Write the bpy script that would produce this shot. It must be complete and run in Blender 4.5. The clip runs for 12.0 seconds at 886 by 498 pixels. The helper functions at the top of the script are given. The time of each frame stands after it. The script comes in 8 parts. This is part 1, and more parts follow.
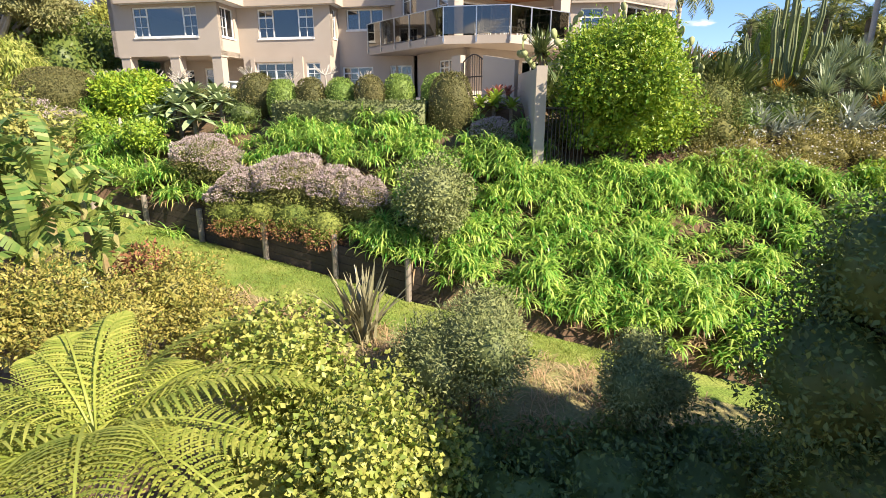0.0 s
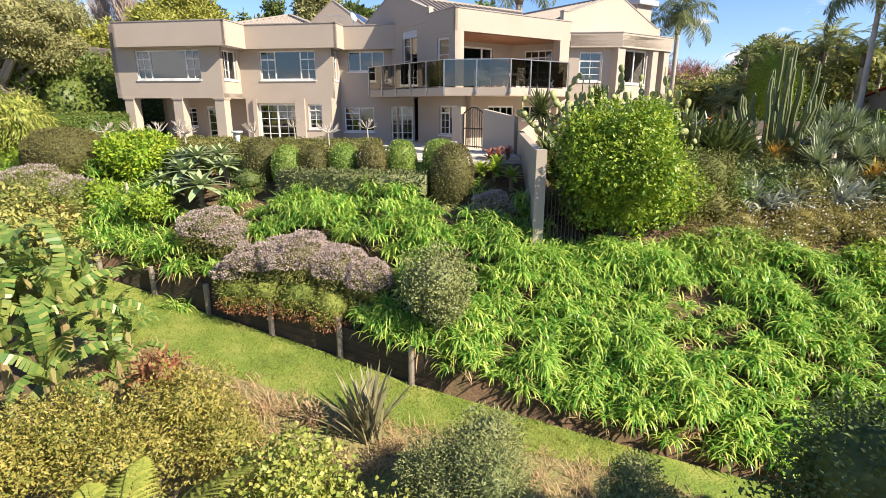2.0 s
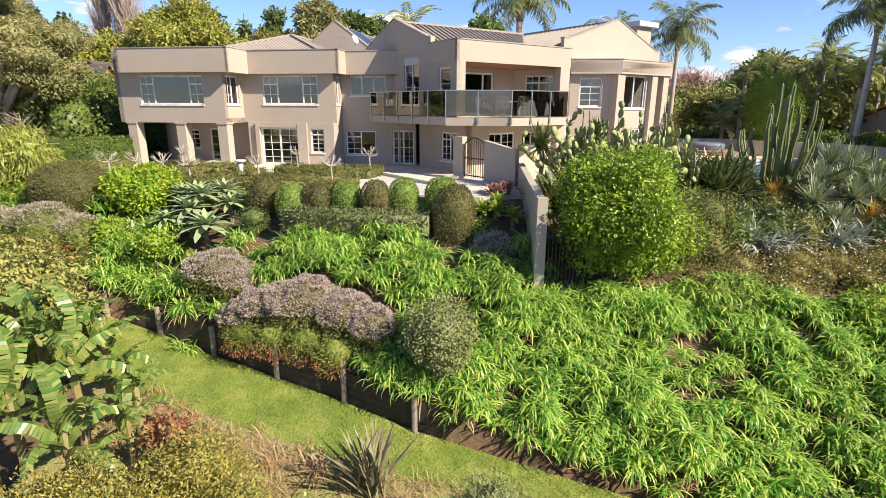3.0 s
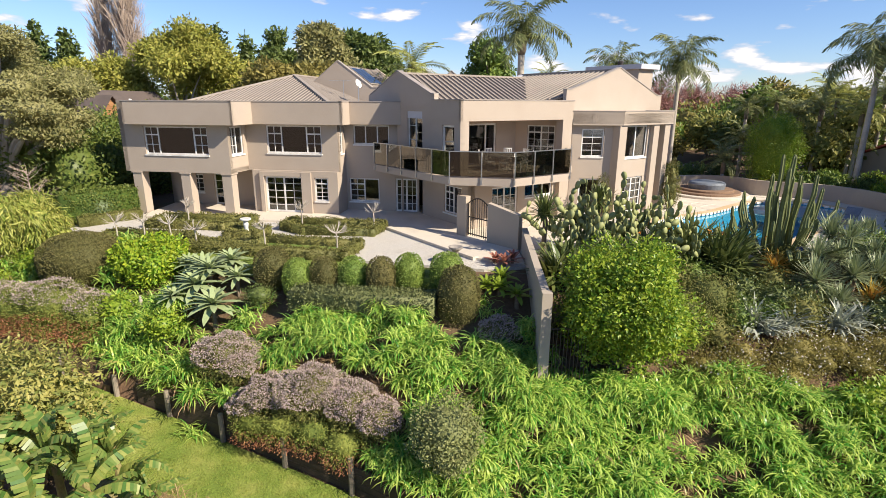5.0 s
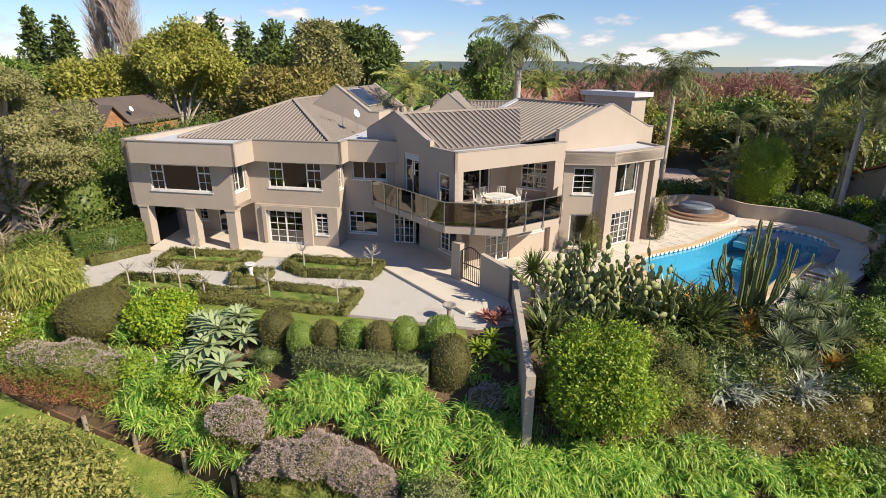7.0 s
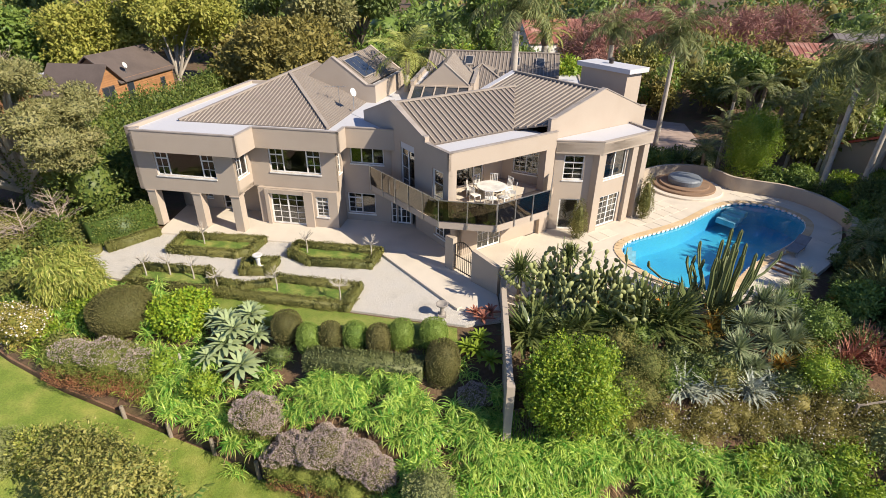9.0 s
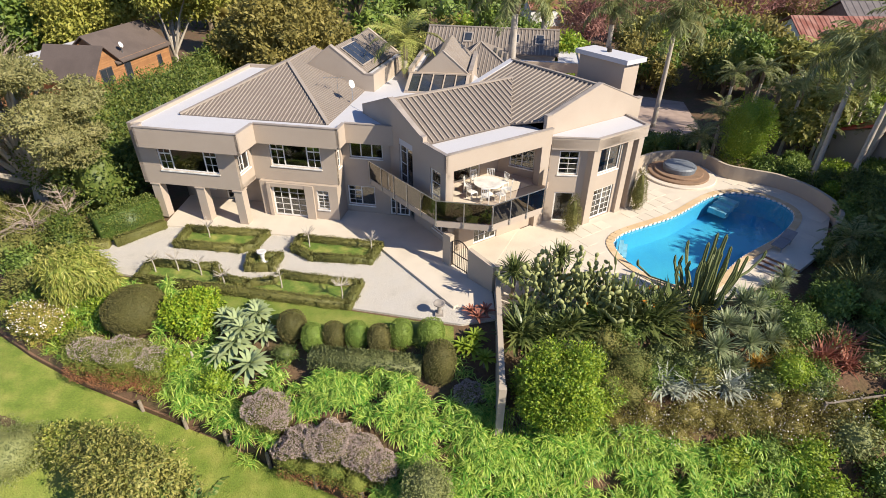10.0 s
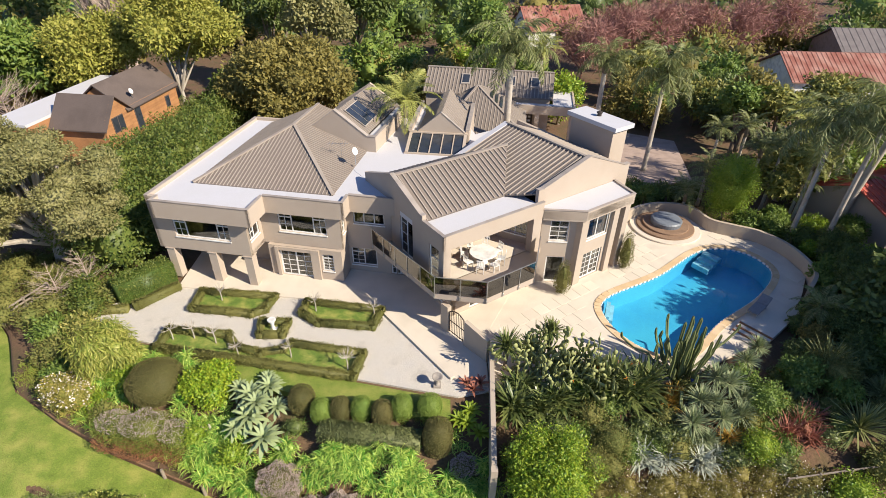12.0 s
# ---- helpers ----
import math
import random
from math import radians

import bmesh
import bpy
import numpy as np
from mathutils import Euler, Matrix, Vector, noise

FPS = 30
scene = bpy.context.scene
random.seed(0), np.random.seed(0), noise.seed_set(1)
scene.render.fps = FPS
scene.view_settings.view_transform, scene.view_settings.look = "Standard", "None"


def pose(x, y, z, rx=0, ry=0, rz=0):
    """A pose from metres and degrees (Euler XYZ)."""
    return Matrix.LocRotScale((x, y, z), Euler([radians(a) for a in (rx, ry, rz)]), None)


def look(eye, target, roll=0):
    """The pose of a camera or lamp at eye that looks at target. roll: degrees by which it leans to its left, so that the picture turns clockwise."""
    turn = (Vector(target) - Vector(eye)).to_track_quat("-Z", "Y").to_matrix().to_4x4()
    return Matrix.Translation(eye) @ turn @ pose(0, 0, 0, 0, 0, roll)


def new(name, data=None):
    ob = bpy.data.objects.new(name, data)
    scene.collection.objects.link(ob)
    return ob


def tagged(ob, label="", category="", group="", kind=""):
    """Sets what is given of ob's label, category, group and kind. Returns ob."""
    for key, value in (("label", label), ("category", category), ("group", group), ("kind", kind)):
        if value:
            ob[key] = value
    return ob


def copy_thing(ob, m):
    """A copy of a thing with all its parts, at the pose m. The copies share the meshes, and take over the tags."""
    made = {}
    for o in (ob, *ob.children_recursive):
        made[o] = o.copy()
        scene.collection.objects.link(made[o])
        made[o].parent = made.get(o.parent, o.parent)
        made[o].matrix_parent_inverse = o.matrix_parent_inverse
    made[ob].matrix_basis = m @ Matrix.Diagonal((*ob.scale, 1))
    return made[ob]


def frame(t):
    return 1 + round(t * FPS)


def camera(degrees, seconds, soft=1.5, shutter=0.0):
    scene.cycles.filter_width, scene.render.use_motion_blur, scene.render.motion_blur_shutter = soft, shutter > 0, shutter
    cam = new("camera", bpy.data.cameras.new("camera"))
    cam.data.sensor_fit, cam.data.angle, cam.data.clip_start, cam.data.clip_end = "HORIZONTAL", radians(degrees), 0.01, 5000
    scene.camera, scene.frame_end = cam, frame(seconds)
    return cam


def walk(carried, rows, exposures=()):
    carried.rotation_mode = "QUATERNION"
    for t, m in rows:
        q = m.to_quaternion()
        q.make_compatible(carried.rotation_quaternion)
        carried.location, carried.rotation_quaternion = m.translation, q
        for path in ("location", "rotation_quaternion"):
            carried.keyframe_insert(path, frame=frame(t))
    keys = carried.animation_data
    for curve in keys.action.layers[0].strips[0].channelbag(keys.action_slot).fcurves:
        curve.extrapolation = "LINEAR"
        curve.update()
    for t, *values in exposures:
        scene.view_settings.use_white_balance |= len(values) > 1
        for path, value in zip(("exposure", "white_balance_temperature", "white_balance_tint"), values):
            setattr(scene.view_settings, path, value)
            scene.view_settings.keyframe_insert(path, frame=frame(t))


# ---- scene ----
cam = camera(80.4, 12.0, soft=0.6)
METRES, EYE, TILT, LEAN, TURN = 22.0, -0.37, -15.0, 0.0, 0.0
ROWS = [
    (0.0, 0.0, 0.0, 0.0, 0.0, 0.0, 0.0),
    (0.5, -0.0016, -0.0047, 0.0229, -0.06, -0.11, -0.01),
    (1.0, -0.0029, -0.0083, 0.049, -0.15, -0.15, -0.03),
    (1.5, -0.004, -0.012, 0.0745, -0.2, -0.2, -0.04),
    (2.0, -0.005, -0.0164, 0.1058, -0.21, -0.24, -0.08),
    (2.5, -0.0067, -0.0205, 0.1344, -0.26, -0.31, -0.14),
    (3.0, -0.0094, -0.0263, 0.1684, -0.28, -0.37, -0.17),
    (5.0, -0.0184, -0.0353, 0.2971, -0.32, -0.61, -0.18),
    (5.5, -0.0123, -0.0458, 0.3409, -0.3, -0.61, -0.23),
    (6.0, -0.0079, -0.0592, 0.388, -0.31, -0.59, -0.29),
    (6.5, -0.0069, -0.0715, 0.4282, -0.34, -1.86, -0.34),
    (7.0, -0.0095, -0.0849, 0.4709, -0.36, -4.21, -0.37),
    (9.0, 0.0031, -0.139, 0.654, -0.32, -13.16, -0.46),
    (9.5, 0.0065, -0.1503, 0.702, -0.3, -15.31, -0.47),
    (10.0, 0.008, -0.1598, 0.7554, -0.33, -17.61, -0.48),
    (10.5, 0.0098, -0.1649, 0.8092, -0.31, -18.27, -0.49),
    (11.0, 0.01, -0.1718, 0.866, -0.33, -18.31, -0.51),
    (11.5, 0.009, -0.1784, 0.9193, -0.34, -18.37, -0.54),
    (12.0, 0.0086, -0.1867, 0.9765, -0.41, -18.37, -0.59),
]
walk(cam, [(t, pose(0, 0, EYE, TILT, LEAN, TURN) @ pose(METRES * x, METRES * y, METRES * z, 90 + pitch, roll, yaw)) for t, x, y, z, yaw, pitch, roll in ROWS],
     exposures=[(0.0, 1.30), (1.5, 1.17), (3.0, 0.97), (5.0, 0.75), (6.0, 0.62), (7.0, 0.55), (9.0, 0.66), (12.0, 0.71)])

# ---- world and sun ----
SUN_DIR = Vector((0.857, -0.515, 0.0)).normalized()
SUN_EL = radians(36)
sun_vec = Vector((SUN_DIR.x * math.cos(SUN_EL), SUN_DIR.y * math.cos(SUN_EL), math.sin(SUN_EL)))
sun = new("sun", bpy.data.lights.new("sun", "SUN"))
sun.data.energy, sun.data.angle, sun.data.color = 5.0, radians(0.6), (1.0, 0.90, 0.74)
sun.matrix_basis = look((30, -30, 40), Vector((30, -30, 40)) - sun_vec)
world = bpy.data.worlds.new("world")
world.use_nodes = True
scene.world = world
wn, wl = world.node_tree.nodes, world.node_tree.links
sky = wn.new("ShaderNodeTexSky")
sky.sky_type, sky.sun_disc, sky.sun_elevation = "NISHITA", False, SUN_EL
sky.sun_rotation = math.atan2(SUN_DIR.x, SUN_DIR.y)
sky.air_density, sky.dust_density, sky.ozone_density = 1.0, 0.0, 4.0
# fair-weather clouds low over the horizon
tcw = wn.new("ShaderNodeTexCoord")
mapw = wn.new("ShaderNodeMapping")
mapw.inputs["Scale"].default_value = (1.0, 1.0, 3.2)
mapw.inputs["Location"].default_value = (0.35, 0.0, 0.1)
nsw = wn.new("ShaderNodeTexNoise")
nsw.inputs["Scale"].default_value, nsw.inputs["Detail"].default_value, nsw.inputs["Roughness"].default_value = 8.0, 9.0, 0.5
sepw = wn.new("ShaderNodeSeparateXYZ")
thin = wn.new("ShaderNodeMapRange")
thin.inputs["From Min"].default_value, thin.inputs["From Max"].default_value = 0.02, 0.30
thin.inputs["To Min"].default_value, thin.inputs["To Max"].default_value = 0.03, -0.12
addw = wn.new("ShaderNodeMath")
rpw = wn.new("ShaderNodeValToRGB")
rpw.color_ramp.elements[0].position, rpw.color_ramp.elements[1].position = 0.545, 0.615
shw = wn.new("ShaderNodeValToRGB")
shw.color_ramp.elements[0].position, shw.color_ramp.elements[1].position = 0.55, 0.65
shw.color_ramp.elements[0].color, shw.color_ramp.elements[1].color = (5.2, 5.3, 5.9, 1), (8.6, 8.3, 8.2, 1)
mxw = wn.new("ShaderNodeMixRGB")
wl.new(tcw.outputs["Generated"], mapw.inputs["Vector"])
wl.new(tcw.outputs["Generated"], sepw.inputs[0])
wl.new(sepw.outputs["Z"], thin.inputs["Value"])
wl.new(mapw.outputs["Vector"], nsw.inputs["Vector"])
wl.new(nsw.outputs["Fac"], addw.inputs[0])
wl.new(thin.outputs[0], addw.inputs[1])
wl.new(addw.outputs[0], rpw.inputs["Fac"])
wl.new(addw.outputs[0], shw.inputs["Fac"])
wl.new(rpw.outputs["Color"], mxw.inputs[0])
wl.new(shw.outputs["Color"], mxw.inputs[2])
tnt = wn.new("ShaderNodeMixRGB")
tnt.blend_type = "MULTIPLY"
tnt.inputs[0].default_value = 1.0
tnt.inputs[2].default_value = (0.88, 0.925, 1.12, 1)
wl.new(sky.outputs["Color"], tnt.inputs[1])
wl.new(tnt.outputs["Color"], mxw.inputs[1])
wl.new(mxw.outputs["Color"], wn["Background"].inputs["Color"])
wn["Background"].inputs["Strength"].default_value = 0.082


# ---- materials ----
def surface(name, colour, rough=0.8, var=0.25, scale=3.0, fine=40.0, bump=0.2, metal=0.0, spec=0.4, tint=None, island=0.0, objrand=0.0, sub=0.0, stain=0.0, dist=0.01):
    """Plain surface with variation at two scales, fine relief and optional per-piece shifts."""
    m = bpy.data.materials.new(name)
    m.use_nodes = True
    n, l = m.node_tree.nodes, m.node_tree.links
    b = n["Principled BSDF"]
    tc = n.new("ShaderNodeTexCoord")
    geo = n.new("ShaderNodeNewGeometry")
    big, small = n.new("ShaderNodeTexNoise"), n.new("ShaderNodeTexNoise")
    big.inputs["Scale"].default_value, big.inputs["Detail"].default_value = scale, 4
    small.inputs["Scale"].default_value, small.inputs["Detail"].default_value = fine, 3
    for t in (big, small):
        l.new(geo.outputs["Position"], t.inputs["Vector"])
    ramp = n.new("ShaderNodeMapRange")
    ramp.inputs["From Min"].default_value, ramp.inputs["From Max"].default_value = 0.25, 0.75
    ramp.inputs["To Min"].default_value, ramp.inputs["To Max"].default_value = 1 - var, 1 + var
    add = n.new("ShaderNodeMath")
    add.operation = "MULTIPLY_ADD"
    add.inputs[1].default_value = 0.5
    half = n.new("ShaderNodeMath")
    half.operation = "MULTIPLY"
    half.inputs[1].default_value = 0.5
    l.new(small.outputs["Fac"], half.inputs[0])
    l.new(big.outputs["Fac"], add.inputs[0])
    l.new(half.outputs[0], add.inputs[2])
    l.new(add.outputs[0], ramp.inputs["Value"])
    mix = n.new("ShaderNodeMixRGB")
    mix.inputs[1].default_value = (*colour, 1)
    t2 = tint or tuple(c * 0.7 for c in colour)
    mix.inputs[2].default_value = (*t2, 1)
    mix.inputs[0].default_value = 0.0
    if island:
        l.new(geo.outputs["Random Per Island"], mix.inputs[0])
    elif objrand:
        oi = n.new("ShaderNodeObjectInfo")
        l.new(oi.outputs["Random"], mix.inputs[0])
    else:
        st = n.new("ShaderNodeMapRange")
        st.inputs["From Min"].default_value, st.inputs["From Max"].default_value = 0.42, 0.68
        l.new(big.outputs["Fac"], st.inputs["Value"])
        l.new(st.outputs[0], mix.inputs[0])
    mul = n.new("ShaderNodeMixRGB")
    mul.blend_type = "MULTIPLY"
    mul.inputs[0].default_value = 1
    l.new(mix.outputs["Color"], mul.inputs[1])
    l.new(ramp.outputs[0], mul.inputs[2])
    l.new(mul.outputs["Color"], b.inputs["Base Color"])
    b.inputs["Roughness"].default_value, b.inputs["Metallic"].default_value = rough, metal
    b.inputs["Specular IOR Level"].default_value = spec
    if bump:
        bp = n.new("ShaderNodeBump")
        bp.inputs["Strength"].default_value, bp.inputs["Distance"].default_value = bump, dist
        l.new(small.outputs["Fac"], bp.inputs["Height"])
        l.new(bp.outputs["Normal"], b.inputs["Normal"])
    if sub:
        # light through thin leaves
        tr = n.new("ShaderNodeBsdfTranslucent")
        l.new(mul.outputs["Color"], tr.inputs["Color"])
        ms = n.new("ShaderNodeMixShader")
        ms.inputs[0].default_value = sub
        l.new(b.outputs[0], ms.inputs[1])
        l.new(tr.outputs[0], ms.inputs[2])
        l.new(ms.outputs[0], n["Material Output"].inputs["Surface"])
    return m


def leafy(name, colour, tint, rough=0.5, sub=0.3, var=0.25):
    return surface(name, (colour[0] * 1.06, *colour[1:]), rough, var, 0.9, 14.0, 0.0, spec=0.35, tint=(tint[0] * 1.06, *tint[1:]), island=1, sub=sub)


M_STUCCO = surface("stucco_beige", (0.43, 0.355, 0.287), 0.9, 0.09, 0.6, 60, 0.35, tint=(0.39, 0.318, 0.253))
M_STUCCO2 = surface("stucco_wall", (0.42, 0.35, 0.275), 0.9, 0.12, 0.8, 60, 0.35, tint=(0.42, 0.35, 0.27))
M_CAP = surface("cap_flashing", (0.36, 0.31, 0.27), 0.6, 0.1, 1.0, 30, 0.1)
M_FLAT = surface("flat_roof_membrane", (0.54, 0.53, 0.55), 0.7, 0.1, 0.5, 20, 0.15, tint=(0.50, 0.49, 0.50))
M_TILE = surface("roof_tile", (0.20, 0.165, 0.138), 0.75, 0.2, 0.7, 12, 0.35, tint=(0.165, 0.135, 0.112))
M_RIB = surface("roof_rib", (0.33, 0.28, 0.235), 0.75, 0.15, 0.9, 14, 0.2, tint=(0.27, 0.225, 0.19))
M_WHITE = surface("white_paint", (0.78, 0.76, 0.72), 0.5, 0.05, 2, 40, 0.05)
M_PAVE = surface("cream_paving", (0.63, 0.555, 0.455), 0.85, 0.12, 0.7, 25, 0.25, tint=(0.53, 0.465, 0.38))
M_GRAVEL = surface("pale_gravel", (0.60, 0.55, 0.48), 0.95, 0.55, 0.9, 34, 1.0, tint=(0.44, 0.41, 0.37), dist=0.04)
M_SOIL = surface("soil", (0.15, 0.088, 0.052), 0.95, 0.45, 0.8, 9, 0.8, tint=(0.085, 0.066, 0.03), dist=0.05)
M_GRASS = surface("lawn_grass", (0.155, 0.215, 0.03), 0.9, 0.5, 1.1, 16, 0.9, tint=(0.215, 0.225, 0.05), dist=0.05)
M_BEDGRASS = surface("bed_grass", (0.13, 0.205, 0.03), 0.9, 0.6, 1.6, 16, 0.9, tint=(0.25, 0.25, 0.06), dist=0.06)
M_OLDSTONE = surface("weathered_stone", (0.33, 0.29, 0.25), 0.9, 0.3, 4, 40, 0.4)
M_WOODEN = surface("cedar", (0.42, 0.21, 0.09), 0.7, 0.3, 1.2, 18, 0.3, objrand=1, tint=(0.33, 0.16, 0.07))
M_GREYWOOD = surface("weathered_timber", (0.30, 0.25, 0.20), 0.9, 0.3, 2, 25, 0.4, tint=(0.20, 0.16, 0.12))
M_SOFFIT = surface("timber_soffit", (0.34, 0.15, 0.07), 0.5, 0.25, 2, 25, 0.1)
M_DARK = surface("interior_dark", (0.09, 0.08, 0.07), 0.9, 0.2, 1, 10, 0)
M_METAL = surface("brushed_metal", (0.55, 0.55, 0.55), 0.35, 0.1, 3, 50, 0.05, metal=0.9)
M_IRON = surface("wrought_iron", (0.05, 0.038, 0.03), 0.6, 0.2, 3, 40, 0.1)
M_COPING = surface("sandstone_coping", (0.55, 0.39, 0.22), 0.85, 0.2, 1.5, 25, 0.3, objrand=1, tint=(0.62, 0.47, 0.30))
M_POOL = surface("pool_plaster", (0.06, 0.40, 0.56), 0.6, 0.2, 0.22, 15, 0.05, tint=(0.03, 0.27, 0.48))
M_REDROOF = surface("rusty_red_iron", (0.25, 0.085, 0.06), 0.75, 0.35, 0.5, 9, 0.1, tint=(0.33, 0.18, 0.14))
M_DKROOF = surface("brown_roof", (0.12, 0.092, 0.08), 0.8, 0.2, 0.6, 12, 0.2)
M_BARK = surface("bark", (0.22, 0.17, 0.12), 0.9, 0.35, 2, 18, 0.6, tint=(0.13, 0.10, 0.07), dist=0.03)
M_PALEBARK = surface("pale_bark", (0.46, 0.41, 0.35), 0.9, 0.25, 2, 18, 0.5, tint=(0.34, 0.29, 0.23), dist=0.03)
M_SOLAR = surface("solar_glass", (0.035, 0.042, 0.055), 0.15, 0.1, 2, 10, 0.0, spec=0.8)
M_STONE = surface("pale_stone", (0.62, 0.59, 0.53), 0.85, 0.15, 3, 40, 0.3)
M_BLUE = surface("blue_plastic", (0.05, 0.09, 0.45), 0.4, 0.1, 3, 30, 0)


def glass(name, tint, gloss=0.11, rough=0.02):
    m = bpy.data.materials.new(name)
    m.use_nodes = True
    n, l = m.node_tree.nodes, m.node_tree.links
    tr, gl, ms, lwt = n.new("ShaderNodeBsdfTransparent"), n.new("ShaderNodeBsdfGlossy"), n.new("ShaderNodeMixShader"), n.new("ShaderNodeLayerWeight")
    pw, fr = n.new("ShaderNodeMath"), n.new("ShaderNodeMath")
    pw.operation, fr.operation = "POWER", "MULTIPLY_ADD"
    pw.inputs[1].default_value, fr.inputs[1].default_value, fr.inputs[2].default_value = 4.0, 0.93, gloss
    l.new(lwt.outputs["Facing"], pw.inputs[0])
    l.new(pw.outputs[0], fr.inputs[0])
    tr.inputs["Color"].default_value = (*tint, 1)
    gl.inputs["Roughness"].default_value = rough
    gl.inputs["Color"].default_value = (0.9, 0.9, 0.9, 1)
    lwt.inputs["Blend"].default_value = 0.5
    l.new(fr.outputs[0], ms.inputs[0])
    l.new(tr.outputs[0], ms.inputs[1])
    l.new(gl.outputs[0], ms.inputs[2])
    l.new(ms.outputs[0], n["Material Output"].inputs["Surface"])
    return m


M_GLASS = glass("window_glass", (0.55, 0.58, 0.60))
M_TINTED = glass("tinted_glass", (0.30, 0.29, 0.26))
M_WATER = glass("pool_water", (0.75, 0.95, 1.0), gloss=0.02, rough=0.03)


# ---- mesh helpers ----
def box(bm, x0, x1, y0, y1, z0, z1):
    v = [bm.verts.new((x, y, z)) for z in (z0, z1) for x, y in ((x0, y0), (x1, y0), (x1, y1), (x0, y1))]
    for f in ((3, 2, 1, 0), (4, 5, 6, 7), (0, 1, 5, 4), (1, 2, 6, 5), (2, 3, 7, 6), (3, 0, 4, 7)):
        bm.faces.new([v[i] for i in f])
    return v


def prism(bm, poly, z0, z1):
    """An upright prism over a plan polygon (counter-clockwise)."""
    lo = [bm.verts.new((x, y, z0)) for x, y in poly]
    hi = [bm.verts.new((x, y, z1)) for x, y in poly]
    bm.faces.new(lo[::-1])
    bm.faces.new(hi)
    for i in range(len(poly)):
        j = (i + 1) % len(poly)
        bm.faces.new((lo[i], lo[j], hi[j], hi[i]))


def solid(bm, pts, shift):
    """A closed solid: a flat polygon and its copy moved by shift."""
    s = Vector(shift)
    a = [bm.verts.new(p) for p in pts]
    b = [bm.verts.new(Vector(p) + s) for p in pts]
    bm.faces.new(a)
    bm.faces.new(b[::-1])
    for i in range(len(pts)):
        j = (i + 1) % len(pts)
        bm.faces.new((a[j], a[i], b[i], b[j]))


def beam(bm, p, q, w, h):
    """A straight bar from p to q of width w and height h."""
    p, q = Vector(p), Vector(q)
    d = (q - p).normalized()
    s = d.cross(Vector((0, 0, 1)))
    s = s.normalized() if s.length > 1e-4 else Vector((1, 0, 0))
    u = s.cross(d)
    v = [bm.verts.new(e + s * a * w / 2 + u * b * h / 2) for e in (p, q) for a, b in ((-1, -1), (1, -1), (1, 1), (-1, 1))]
    for f in ((3, 2, 1, 0), (4, 5, 6, 7), (0, 1, 5, 4), (1, 2, 6, 5), (2, 3, 7, 6), (3, 0, 4, 7)):
        bm.faces.new([v[i] for i in f])


def tube(bm, path, radii, sides=8):
    """A tapered round limb along a path."""
    rings = []
    for i, p in enumerate(path):
        p = Vector(p)
        d = (Vector(path[min(i + 1, len(path) - 1)]) - Vector(path[max(i - 1, 0)])).normalized()
        s = d.cross(Vector((0.3, 1, 0.1))).normalized()
        u = d.cross(s)
        rings.append([bm.verts.new(p + (s * math.cos(k * 2 * math.pi / sides) + u * math.sin(k * 2 * math.pi / sides)) * radii[i]) for k in range(sides)])
    for a, b in zip(rings, rings[1:]):
        for k in range(sides):
            bm.faces.new((a[k], a[(k + 1) % sides], b[(k + 1) % sides], b[k]))
    bm.faces.new(rings[0][::-1])
    bm.faces.new(rings[-1])


def lathe(bm, profile, sides=16, x=0, y=0):
    rings = [[bm.verts.new((x + r * math.cos(k * 2 * math.pi / sides), y + r * math.sin(k * 2 * math.pi / sides), z)) for k in range(sides)] for r, z in profile]
    for a, b in zip(rings, rings[1:]):
        for k in range(sides):
            bm.faces.new((a[k], a[(k + 1) % sides], b[(k + 1) % sides], b[k]))
    bm.faces.new(rings[0][::-1])
    bm.faces.new(rings[-1])


def stem_bm(path, r0, r1, sides=7):
    bm = bmesh.new()
    n = len(path)
    tube(bm, path, [r0 + (r1 - r0) * i / (n - 1) for i in range(n)], sides)
    return bm


def to_mesh(bm, name, material, smooth=False):
    bmesh.ops.recalc_face_normals(bm, faces=bm.faces)
    me = bpy.data.meshes.new(name)
    bm.to_mesh(me)
    bm.free()
    me.materials.append(material)
    if smooth:
        for p in me.polygons:
            p.use_smooth = True
    return me


def part(name, bm, material, parent, label="", m=None, smooth=False):
    me = bm if isinstance(bm, bpy.types.Mesh) else to_mesh(bm, name, material, smooth)
    ob = new(name, me)
    ob.parent = parent
    if m is not None:
        ob.matrix_basis = m
    return tagged(ob, label)


def thing(name, m, label, category, group="", kind=""):
    ob = new(name)
    ob.empty_display_size = 0.2
    ob.matrix_basis = m
    return tagged(ob, label, category, group, kind)


def single(name, bm, material, label, category, group="", kind="", m=None, smooth=False):
    ob = new(name, bm if isinstance(bm, bpy.types.Mesh) else to_mesh(bm, name, material, smooth))
    if m is not None:
        ob.matrix_basis = m
    return tagged(ob, label, category, group, kind)


